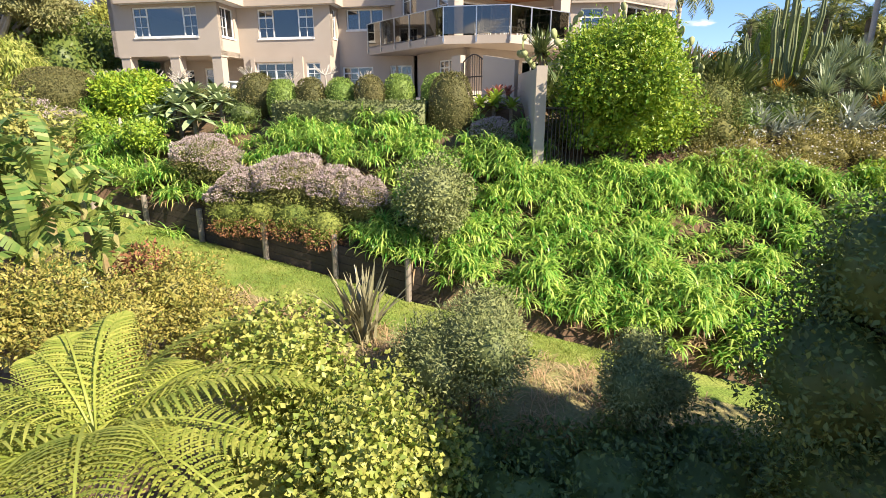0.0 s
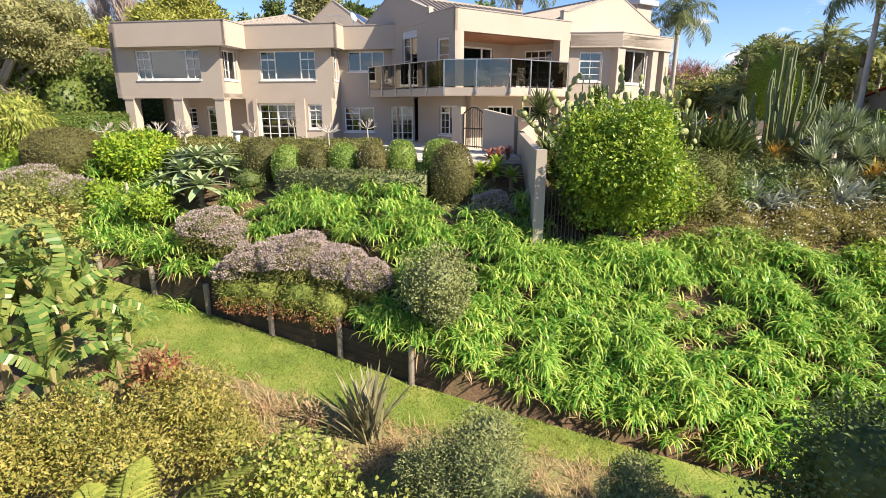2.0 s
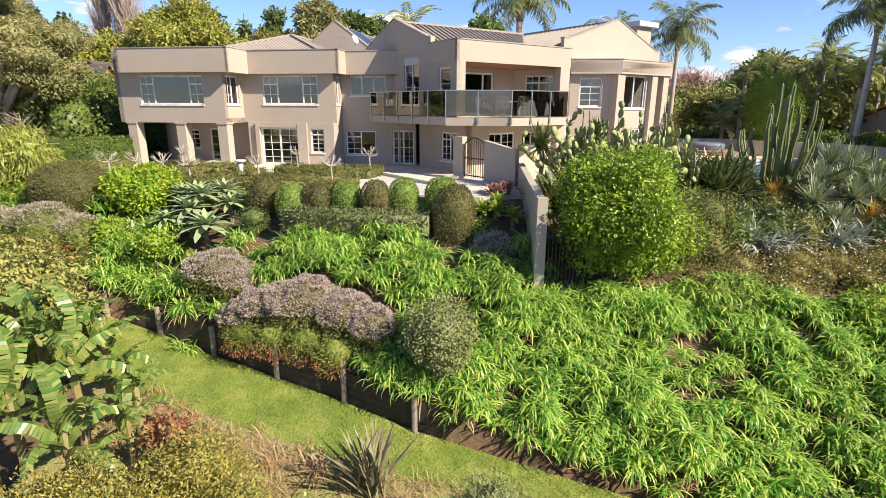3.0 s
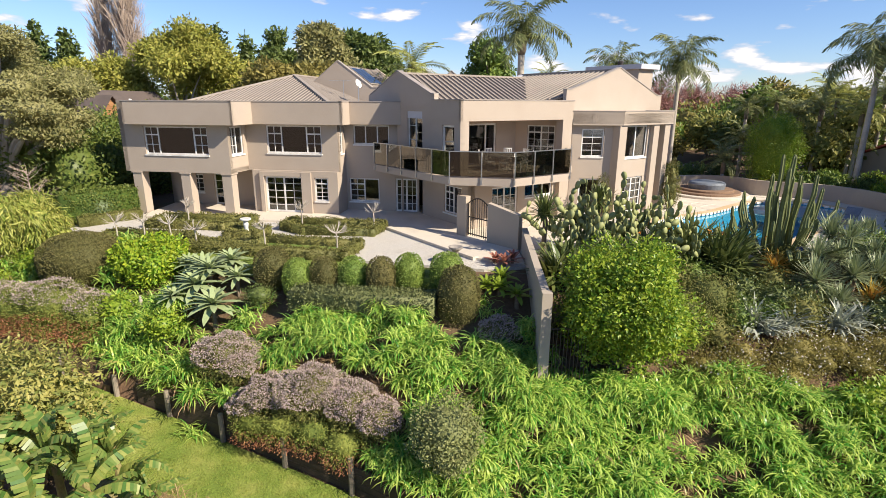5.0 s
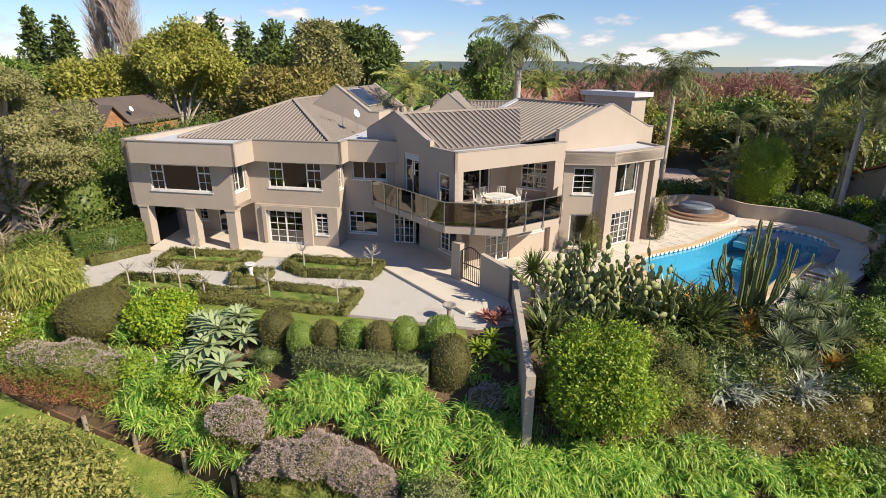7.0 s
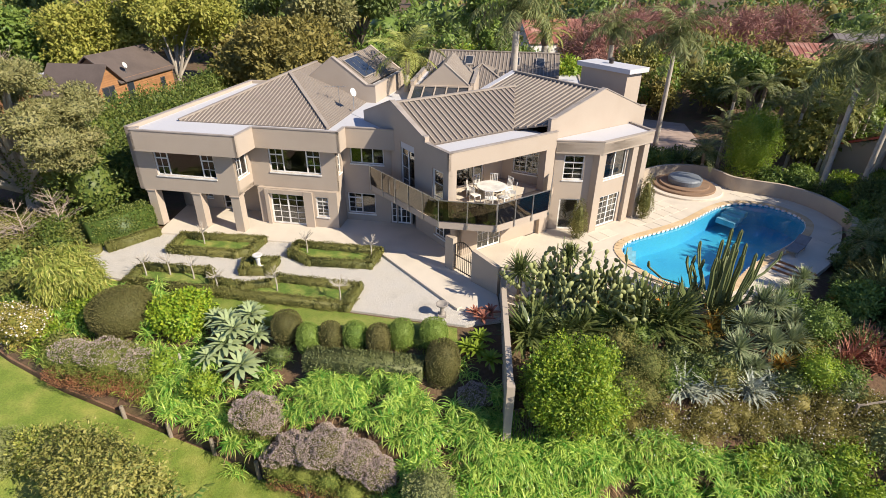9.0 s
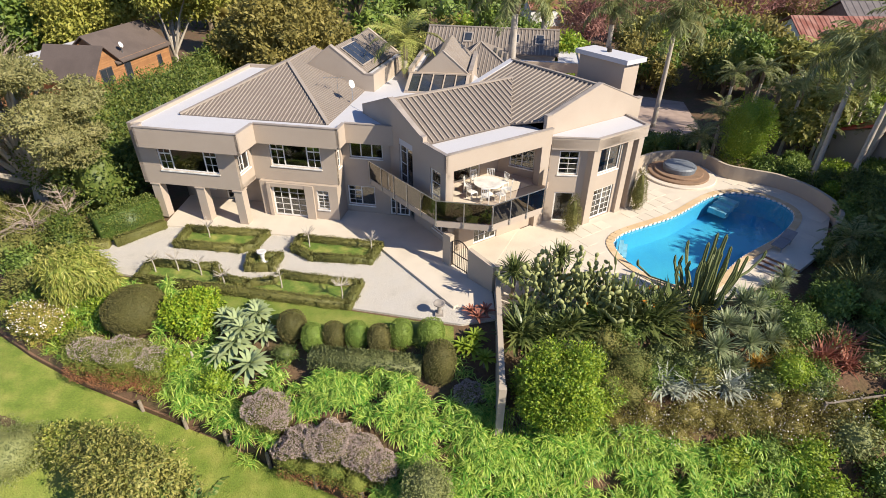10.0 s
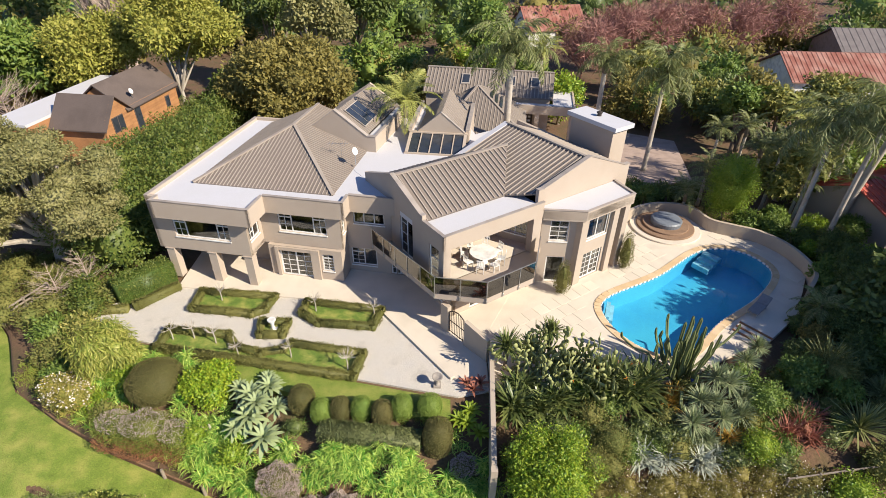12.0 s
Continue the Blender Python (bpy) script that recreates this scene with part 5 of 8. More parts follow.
# ---- neighbouring buildings ----
def gable_house(name, m, lx, ly, eave, ridge, wall_mat, roof_mat, label, over=0.4, seams=0, boards=False, wins=()):
    ob = thing(name, m, label, "house")
    bm = bmesh.new()
    solid(bm, [(0, 0, -0.3), (0, ly, -0.3), (0, ly, eave), (0, ly / 2, ridge - 0.15), (0, 0, eave)], (lx, 0, 0))
    w = part("wall", bm, wall_mat, ob)
    s = (ridge - eave) / (ly / 2)
    for sgn in (0, 1):
        y0, y1 = (-over, ly / 2) if sgn == 0 else (ly + over, ly / 2)
        pts = [(-over, y0, eave - over * s), (lx + over, y0, eave - over * s), (lx + over, y1, ridge), (-over, y1, ridge)]
        bm = bmesh.new()
        solid(bm, pts, (0, 0, 0.12))
        r = part("roof", bm, roof_mat, ob)
        for i in range(seams):
            x = -over + (lx + 2 * over) * (i + 0.5) / seams
            bm = bmesh.new()
            beam(bm, (x, y0, eave - over * s + 0.14), (x, y1, ridge + 0.14), 0.07, 0.05)
            part("roof_rib", bm, roof_mat, r)
    if boards:
        k = 0
        z = 0.0
        while z < eave:
            bm = bmesh.new()
            box(bm, -0.02, lx + 0.02, -0.03, -0.002, z, z + 0.17)
            part("board", bm, wall_mat, w)
            bm = bmesh.new()
            box(bm, lx + 0.002, lx + 0.03, -0.03, ly, z, z + 0.17)
            part("board", bm, wall_mat, w)
            z += 0.19
    for x0, x1, z0, z1 in wins:
        bm = bmesh.new()
        box(bm, x0 - 0.08, x1 + 0.08, -0.07, -0.031, z0 - 0.08, z1 + 0.08)
        f = part("window", bm, M_WHITE if not boards else M_DKROOF, ob)
        bm = bmesh.new()
        box(bm, x0, x1, -0.085, -0.072, z0, z1)
        part("pane", bm, M_SOLAR, f)
    return ob


MC = pose(-29.9, 45.2, 0, 0, 0, 83)
cab = gable_house("timber_cabin", MC @ pose(5.2, 0, 0), 8.2, 5.2, 5.0, 7.0, M_WOODEN, M_DKROOF, "cedar weatherboard cabin with a dark brown roof", 0.3, 0, True, [(0.9, 1.7, 2.6, 4.6), (6.0, 6.6, 3.2, 4.2)])
bm = bmesh.new()
solid(bm, [(-3.6, -0.01, -0.3), (0.1, -0.01, -0.3), (0.1, -0.01, 5.0), (-1.6, -0.01, 6.5), (-3.6, -0.01, 4.4)], (0, 5.0, 0))
wing = part("cross_wing", bm, M_WOODEN, cab)
for k in range(34):
    z = k * 0.19
    a = -3.6 if z < 4.4 else -3.6 + (z - 4.4) * 2.0 / 2.1
    b = 0.1 if z < 5.0 else 0.1 - (z - 5.0) * 1.7 / 1.5
    if b - a > 0.4:
        bm = bmesh.new()
        box(bm, a, b, -0.042, -0.012, z, z + 0.17)
        part("board", bm, M_WOODEN, wing)
for x, z in ((-4.0, 4.0), (0.35, 4.8)):
    bm = bmesh.new()
    solid(bm, [(-1.6, -0.4, 6.55), (x, -0.4, z), (x, 5.2, z), (-1.6, 5.2, 6.55)], (0, 0, 0.12))
    part("cross_roof", bm, M_DKROOF, cab)
bm = bmesh.new()
box(bm, -2.5, -0.9, -0.09, -0.044, 3.4, 4.8)
wf = part("window", bm, M_DKROOF, cab)
for a in (-2.43, -1.66):
    bm = bmesh.new()
    box(bm, a, a + 0.69, -0.105, -0.092, 3.47, 4.73)
    part("pane", bm, M_SOLAR, wf)
bm = bmesh.new()
prism(bm, [(-6, 5.3), (9.5, 5.3), (9.5, 9.3), (-6, 9.3)], 4.9, 5.15)
part("lean_to_roof", bm, M_FLAT, cab)
bm = bmesh.new()
prism(bm, [(-5.8, 5.25), (9.3, 5.25), (9.3, 9.1), (-5.8, 9.1)], -0.3, 4.9)
part("lean_to", bm, M_WOODEN, cab)
dish2 = copy_thing(dish, MC @ pose(6.8, 0.3, 4.85, 0, 0, -60))
gable_house("barn", pose(42.6, 64.6, 0, 0, 0, -3), 19, 9, 4.4, 6.6, M_WHITE, M_REDROOF, "long pale shed with a rusty red iron roof", 0.5, 34, False, [(2, 4, 1.2, 2.6), (7, 9, 1.2, 2.6), (12, 14, 1.2, 2.6)])
gable_house("red_roofed_house", pose(33.5, 34.2, 0, 0, 0, 25), 9, 7, 2.4, 4.0, M_STUCCO, surface("bright_red_roof", (0.50, 0.10, 0.07), 0.6, 0.15, 1, 10, 0.1), "neighbouring house with a bright red roof", 0.4, 18)
gable_house("red_roofed_house", pose(16, 100, 0, 0, 0, 15), 11, 8, 3.0, 6.2, M_WHITE, M_REDROOF, "distant white cottage with a red roof", 0.4, 16)
gable_house("grey_roofed_shed", pose(62, 85, 0, 0, 0, -4), 20, 9, 3.4, 5.8, M_GREYWOOD, surface("grey_iron_roof", (0.17, 0.145, 0.14), 0.7, 0.2, 1, 10, 0.1), "distant shed with a grey iron roof", 0.4, 20)
# rear garage of the property
rear = gable_house("garage", pose(-1.2, 57.2, 0, 0, 0, -9.5), 13.0, 6.2, 4.9, 6.5, M_STUCCO, M_TILE, "beige rear garage wing with a ribbed tile roof", 0.3, 0)
GS = 1.6 / 3.1
for k in range(36):
    x = -0.15 + k * 0.372
    bm = bmesh.new()
    beam(bm, (x, -0.3, 4.9 - 0.3 * GS + 0.15), (x, 3.1, 6.65), 0.1, 0.07)
    part("roof_rib", bm, M_RIB, rear)
bm = bmesh.new()
box(bm, -0.3, 13.3, 2.95, 3.25, 6.62, 6.72)
part("ridge_cap", bm, M_RIB, rear)
for x in (3.6, 8.4, 10.9):
    bm = bmesh.new()
    solid(bm, [(x, 0.9, 4.9 + 0.9 * GS + 0.17), (x + 0.95, 0.9, 4.9 + 0.9 * GS + 0.17), (x + 0.95, 2.2, 4.9 + 2.2 * GS + 0.17), (x, 2.2, 4.9 + 2.2 * GS + 0.17)], (0, 0, 0.12))
    sk = part("skylight", bm, M_CAP, rear)
    bm = bmesh.new()
    solid(bm, [(x + 0.12, 1.03, 4.9 + 1.03 * GS + 0.294), (x + 0.83, 1.03, 4.9 + 1.03 * GS + 0.294), (x + 0.83, 2.07, 4.9 + 2.07 * GS + 0.294), (x + 0.12, 2.07, 4.9 + 2.07 * GS + 0.294)], (0, 0, 0.01))
    part("pane", bm, M_SOLAR, sk)
bm = bmesh.new()
box(bm, 7.5, 15.6, -1.4, -1.15, 3.55, 4.45)
part("fascia", bm, M_STUCCO, rear)
bm = bmesh.new()
box(bm, 7.5, 15.4, -1.15, -0.3, 4.1, 4.35)
box(bm, 13.35, 15.4, -0.3, 4.5, 4.1, 4.35)
part("porch_roof", bm, M_FLAT, rear)
bm = bmesh.new()
box(bm, 15.4, 15.6, -1.15, 4.5, 3.55, 4.45)
part("fascia", bm, M_STUCCO, rear)
for x in (11.6, 15.1):
    bm = bmesh.new()
    box(bm, x, x + 0.45, -1.38, -0.95, 0, 3.55)
    part("pillar", bm, M_STUCCO, rear)
# dark panel painted in for the shaded opening behind the porch, with white slats
bm = bmesh.new()
box(bm, 7.7, 11.4, -0.06, -0.002, 0, 3.2)
opening_ = part("garage_door", bm, M_DARK, rear)
for r_ in range(3):
    for k in range(9):
        bm = bmesh.new()
        box(bm, 7.9 + k * 0.38, 8.16 + k * 0.38, -0.1, -0.062, 1.9 + r_ * 0.42, 2.1 + r_ * 0.42)
        part("vent_slat", bm, M_WHITE, opening_)
# hipped block between the garage and the house
hb = thing("hipped_annexe", Matrix(), "beige annexe with a hipped tile roof and dark solar tubes", "house")
bm = bmesh.new()
prism(bm, [(0.4, 48.2), (7.8, 47.0), (9.2, 56.6), (1.4, 57.0)], -0.2, 3.9)
part("wall", bm, M_STUCCO, hb)
HA, HC = (4.2, 55.6, 5.95), [(0.1, 47.9, 3.9), (8.1, 46.6, 3.9), (9.5, 56.9, 3.9), (1.2, 57.3, 3.9)]
for a, b in zip(HC, HC[1:] + HC[:1]):
    roof_plane(Matrix(), [a, b, HA], 0.34, parent=hb, rib=0.07, rise=0.045)
    bm = bmesh.new()
    beam(bm, Vector(a) + Vector((0, 0, 0.05)), Vector(HA) + Vector((0, 0, 0.05)), 0.2, 0.1)
    part("ridge_cap", bm, M_RIB, hb)
for k in range(3):
    bm = bmesh.new()
    p_, q_ = Vector(HA).lerp(Vector(HC[1]), 0.30 + 0.10 * k), Vector(HA).lerp(Vector(HC[2]), 0.30 + 0.10 * k)
    beam(bm, p_.lerp(q_, 0.08) + Vector((0, 0, 0.12)), p_.lerp(q_, 0.75) + Vector((0, 0, 0.12)), 0.28, 0.1)
    part("solar_panel", bm, M_SOLAR, hb)
flat("drive", [(-14, 46), (16, 44), (24, 46), (26, 56), (18, 60), (15, 52), (-4, 53.5), (-6, 70), (-10, 70)], -0.1, 0.02, surface("brick_drive", (0.40, 0.30, 0.25), 0.9, 0.2, 1, 20, 0.2), "pinkish paved drive behind the house")
flat("rear_lawn", [(-22, 70), (-6.5, 70), (-7, 100), (-24, 100)], -0.1, 0.03, M_GRASS, "sunlit green lawn behind the house", "lawn")
# pool fence on the lower side
fn = thing("post_fence", Matrix(), "weathered timber post and rail fence on the bank", "fence")
prev = None
for k in range(4):
    x = 16.6 + k * 1.5
    y = 16.0 + k * 0.12
    z = float(ground_z(x, y))
    bm = bmesh.new()
    box(bm, x - 0.05, x + 0.05, y - 0.05, y + 0.05, z - 0.3, z + 0.95)
    part("post", bm, M_GREYWOOD, fn)
    if prev:
        bm = bmesh.new()
        beam(bm, prev, (x, y, z + 0.88), 0.05, 0.08)
        part("rail", bm, M_GREYWOOD, fn)
    prev = (x, y, z + 0.88)
M_EDGE = surface("brown_edging", (0.20, 0.115, 0.07), 0.9, 0.4, 2, 20, 0.4)
M_OLDWOOD = surface("dark_old_timber", (0.085, 0.062, 0.046), 0.9, 0.4, 2, 25, 0.4, tint=(0.05, 0.038, 0.03))
# retaining boards below the heather bank
rt = thing("retaining_wall", Matrix(), "dark weathered timber retaining wall with posts", "retaining wall")
for k in range(10):
    x = -10.6 + k * 1.05
    p, q = (x, float(edge_y(x)) - 0.03), (x + 1.05, float(edge_y(x + 1.05)) - 0.03)
    for r in range(4):
        if k < 2 and r > 2:
            continue
        za, zb = float(lawn_z(p[0])) + 0.02 + 0.24 * r, float(lawn_z(q[0])) + 0.02 + 0.24 * r
        bm = bmesh.new()
        beam(bm, (*p, za + 0.11), (*q, zb + 0.11), 0.05, 0.225)
        part("board", bm, M_OLDWOOD, rt)
for x, h in ((-13.6, 0.7), (-11.4, 0.8), (-9.36, 0.95), (-7.26, 1.0), (-5.1, 1.1), (-2.95, 1.25), (-0.9, 1.2)):
    y = float(edge_y(x)) - 0.13
    bm = bmesh.new()
    lathe(bm, [(0.085, -0.3), (0.085, h - 0.02), (0.07, h)], 9)
    part("post", bm, M_GREYWOOD, rt, m=pose(x, y, float(lawn_z(x))))


# low edging between the lawn and the bed
ed = thing("garden_edging", Matrix(), "low curved brown timber edging between lawn and bed", "edging")
for k in range(22):
    x = -21.6 + k * 0.45
    p, q = (x, float(edge_y(x)) - 0.02), (x + 0.45, float(edge_y(x + 0.45)) - 0.02)
    bm = bmesh.new()
    beam(bm, (*p, float(lawn_z(p[0])) + 0.1), (*q, float(lawn_z(q[0])) + 0.1), 0.12, 0.3)
    part("edging_board", bm, M_EDGE, ed)
sf = thing("rail_fence", Matrix(), "old grey timber rail fence under the gum trees", "fence")
for k in range(5):
    x, y = -28.6 + k * 0.9, 24.1 + k * 1.15
    z = float(ground_z(x, y))
    bm = bmesh.new()
    box(bm, x - 0.06, x + 0.06, y - 0.06, y + 0.06, z - 0.2, z + 1.0)
    part("post", bm, M_GREYWOOD, sf)
    if k:
        for h in (0.35, 0.65, 0.92):
            bm = bmesh.new()
            beam(bm, (x - 0.9, y - 1.15, float(ground_z(x - 0.9, y - 1.15)) + h), (x, y, z + h), 0.05, 0.11)
            part("rail", bm, M_GREYWOOD, sf)


# ---- clipped hedges and topiary ----
def clipped(name, blob, material, label, category="topiary", density=900, size=0.055, group="", square=2.6):
    """A clipped shape: a close skin of small leaves over a firm body."""
    cx, cy, cz, rx, ry, rz = blob
    ob = thing(name, pose(cx, cy, cz - rz), label, category, group)
    area = 4 * math.pi * (rx * ry + ry * rz + rx * rz) / 3
    n = int(density * area)
    d = ball_points(n)
    k = 1 / (np.abs(d) ** square).sum(1) ** (1 / square)
    wob = np.array([noise.noise(Vector(p * 3) + Vector((cx, cy, 0))) for p in d])
    P = d * (k * (1 + 0.05 * wob) * (1 - 0.08 * rng.random(n)))[:, None] * (rx, ry, rz) + (0, 0, rz)
    A = unit(d * 0.8 + rng.normal(size=(n, 3)) * 0.6)
    L = size * rng.uniform(0.7, 1.4, n)
    core = core_arrays((0, 0, rz, rx, ry, rz), 0, 0.93, 0.03, 18)
    part("crown", np_mesh("crown", *join([leaf_arrays(P, A, unit(d + rng.normal(size=(n, 3)) * 0.4), L, L * 0.6), core]), material), None, ob)
    bm = stem_bm([(0, 0, min(-0.3, gz1(cx, cy) - (cz - rz) - 0.2)), (0, 0, 0.4)], 0.06, 0.05)
    part("trunk", bm, M_BARK, ob)
    return ob


TG = "clipped row above the bank"
for x, y, z, r, h, mat, lab in ((-6.75, 19.9, 0.0, 0.72, 0.75, L_BOXD, "dark olive clipped ball in a row"), (-5.65, 19.3, -0.2, 0.58, 0.72, L_BOXL, "light green clipped barrel shrub in a row"),
                                (-4.68, 19.35, -0.1, 0.56, 0.68, L_BOXD, "dark olive clipped ball in a row"), (-3.62, 19.4, -0.1, 0.58, 0.68, L_BOXL, "light green clipped barrel shrub in a row"),
                                (-2.55, 19.1, -0.05, 0.58, 0.70, L_BOXD, "dark olive clipped ball in a row"), (-1.55, 19.4, 0.0, 0.60, 0.70, L_BOXL, "light green clipped barrel shrub in a row"),
                                (-0.15, 19.4, 0.05, 0.68, 0.68, L_BOXL, "light green clipped barrel shrub in a row"), (0.25, 17.95, -0.45, 0.80, 1.1, L_BOXD, "tall dark clipped barrel shrub above the bank")):
    clipped("topiary", (x, y, z + 0.04, r * 0.9, r * 0.9, h * 1.08), mat, lab, group=TG)
clipped("topiary", (-14.7, 21.0, 0.1, 1.4, 1.4, 1.05), L_BOXD, "large dark olive clipped dome on the bank", square=2.3)


def hedge(path, w, h, z, mat, label, density=520):
    """A clipped box hedge along a plan path."""
    ob = thing("box_hedge", pose(path[0][0], path[0][1], z), label, "hedge")
    o = np.array([path[0][0], path[0][1], 0])
    for (ax, ay), (bx, by) in zip(path, path[1:]):
        d = np.array([bx - ax, by - ay])
        L = np.linalg.norm(d)
        u = np.append(d / L, 0)
        s = np.array([-u[1], u[0], 0])
        n = int(density * L * (w + 2 * h))
        t = rng.uniform(-w / 2, L + w / 2, n)
        q = rng.uniform(-h - w / 2, h + w / 2, n)
        across = np.clip(q, -w / 2, w / 2)
        up = h - np.maximum(np.abs(q) - w / 2, 0)
        N = np.where((np.abs(q) > w / 2)[:, None], s * np.sign(q)[:, None], np.array([0, 0, 1.0]))
        wob = 0.03 * np.sin(t * 5 + ax) + 0.02 * np.sin(t * 11) + 0.03 * np.sin(q * 9 + t * 3.3)
        P = np.array([ax, ay, 0]) - o + u * t[:, None] + s * across[:, None] + np.array([0, 0, 1.0]) * up[:, None] + N * (wob + 0.03 * rng.normal(size=n))[:, None]
        A = unit(N * 0.7 + rng.normal(size=(n, 3)) * 0.6)
        Ls = (0.07 if w < 1 else 0.10) * rng.uniform(0.6, 1.5, n)
        leaves = leaf_arrays(P, A, unit(N + rng.normal(size=(n, 3)) * 0.4), Ls, Ls * 0.6)
        c = [np.array([ax, ay, 0]) - o + u * a + s * b + np.array([0, 0, zz]) for zz in (0, h - 0.02) for a, b in ((-w / 2, -w / 2 + 0.02), (L + w / 2, -w / 2 + 0.02), (L + w / 2, w / 2 - 0.02), (-w / 2, w / 2 - 0.02))]
        f = np.array([[4, 5, 6], [4, 6, 7], [0, 1, 5], [0, 5, 4], [1, 2, 6], [1, 6, 5], [2, 3, 7], [2, 7, 6], [3, 0, 4], [3, 4, 7]])
        part("foliage", np_mesh("foliage", *join([leaves, (np.array(c), f)]), mat), None, ob)
    return ob


BEDS = [[(-15.1, 28.7), (-10.3, 28.2), (-10.6, 26.9), (-11.3, 26.5), (-15.1, 27.0)],
        [(-8.1, 27.7), (-3.3, 26.9), (-3.7, 25.4), (-7.0, 25.7), (-8.2, 26.6)],
        [(-10.4, 25.75), (-8.85, 25.75), (-8.95, 24.65), (-10.25, 24.65)],
        [(-15.7, 25.0), (-12.1, 24.6), (-11.3, 23.6), (-9.8, 23.1), (-8.6, 23.4), (-8.2, 23.9), (-4.0, 23.1), (-4.3, 21.4), (-15.7, 23.5)]]
for bed in BEDS:
    hedge(bed + bed[:1], 0.40, 0.40, -0.05, L_BOX, "low clipped box hedge edging a formal bed")
    flat("bed_grass", bed, -0.3, 0.05, M_BEDGRASS, "rough green grass inside the hedged bed", "lawn")
hedge([(-5.2, 18.45), (-1.0, 17.9)], 0.9, 0.65, -0.85, L_HEDGE, "clipped grey-green hedge below the topiary row", 700)
hedge([(-19.6, 28.2), (-18.2, 29.9)], 1.35, 1.55, -0.05, L_IVY, "tall clipped square green hedge beside the porch")
hedge([(-18.6, 27.2), (-17.0, 29.1)], 0.5, 0.5, -0.05, L_BOX, "low clipped box hedge edging the porch")
hedge([(-21.3, 26.6), (-19.3, 26.9)], 0.5, 0.4, -0.05, L_BOX, "low clipped box hedge edging the court")


def standard_tree(x, y, h, seed):
    """A small bare pruned tree."""
    r = random.Random(seed)
    ob = thing("young_tree", pose(x, y, -0.03), "small leafless pruned tree in a hedged bed", "tree", "bare trees in the beds")
    bm = bmesh.new()
    tube(bm, [(0, 0, 0), (0.02, 0.01, h * 0.5), (0, 0, h)], [0.04, 0.035, 0.03], 7)
    part("trunk", bm, M_PALEBARK, ob)
    bm = bmesh.new()
    for i in range(11):
        a, e, l = r.uniform(0, 6.28), r.uniform(0.2, 1.1), r.uniform(0.35, 0.6)
        p = Vector((0, 0, h - 0.05))
        q = p + Vector((math.cos(a) * math.cos(e), math.sin(a) * math.cos(e), math.sin(e))) * l
        tube(bm, [p, p.lerp(q, 0.5) + Vector((0, 0, -0.03)), q], [0.022, 0.016, 0.008], 5)
        for j in range(2):
            b = a + r.uniform(-0.9, 0.9)
            tube(bm, [p.lerp(q, 0.6), p.lerp(q, 0.6) + Vector((math.cos(b) * 0.2, math.sin(b) * 0.2, 0.2))], [0.012, 0.006], 4)
    part("branchwork", bm, M_PALEBARK, ob)


for i, (x, y, h) in enumerate(((-13.6, 27.9, 0.9), (-7.4, 26.9, 1.0), (-3.7, 26.3, 1.0), (-15.2, 24.3, 0.9), (-12.6, 24.0, 0.9), (-11.0, 23.0, 0.9), (-8.0, 22.9, 0.95), (-4.7, 22.0, 1.0), (-14.0, 24.4, 0.9))):
    standard_tree(x, y, h, i)

# ---- the bank ----
def scatter(n, x0, x1, lo, hi, avoid=()):
    x = rng.uniform(x0, x1, n)
    y = lo(x) + (hi(x) - lo(x)) * rng.random(n)
    ok = np.ones(n, bool)
    for ax, ay, r in avoid:
        ok &= (x - ax) ** 2 + (y - ay) ** 2 > r * r
    return x[ok], y[ok]


AVOID = [(-5.6, 15.3, 0.9), (-4.3, 15.4, 1.2), (-3.0, 15.0, 1.1), (-2.0, 14.5, 0.8), (-7.4, 16.6, 1.1), (-14.5, 18.9, 1.7), (-11.9, 20.9, 1.3), (-14.7, 21.0, 1.3), (-8.6, 18.6, 0.9), (-9.3, 19.6, 0.9), (5.4, 15.9, 0.8), (1.5, 16.9, 0.7), (0.25, 17.6, 1.25), (-0.2, 13.3, 0.35)]
x1, y1 = scatter(900, -1.2, 15.5, lambda x: edge_y(x) + 0.35, lambda x: np.interp(x, [-1.2, 2.6, 3.2, 6, 9, 15], [17.2, 16.9, 15.7, 15.6, 15.3, 14.9]), AVOID)
x6, y6 = scatter(120, -2.3, 8.5, lambda x: edge_y(x) + 0.02, lambda x: edge_y(x) + 0.6)
x7, y7 = scatter(26, -12.5, -6.6, lambda x: edge_y(x) + 0.0, lambda x: edge_y(x) + 0.5)
x5, y5 = scatter(45, 1.9, 3.9, lambda x: x * 0 + 14.4, lambda x: x * 0 + 15.25)
x8, y8 = scatter(75, 3.5, 7.9, lambda x: x * 0 + 14.5, lambda x: x * 0 + 15.5)
x2, y2 = scatter(190, -5.5, -0.5, lambda x: edge_y(x) + 1.6, lambda x: x * 0 + 17.9, AVOID)
x3, y3 = scatter(110, -12.8, -5.4, lambda x: edge_y(x) + 0.5, lambda x: edge_y(x) + 2.6, AVOID)
x4, y4 = scatter(80, -18.3, -12.4, lambda x: edge_y(x) + 1.5, lambda x: top_y(x) - 0.6, AVOID)
ax_, ay_ = np.concatenate([x1, x2, x3, x4, x5, x6, x7, x8]), np.concatenate([y1, y2, y3, y4, y5, y6, y7, y8])
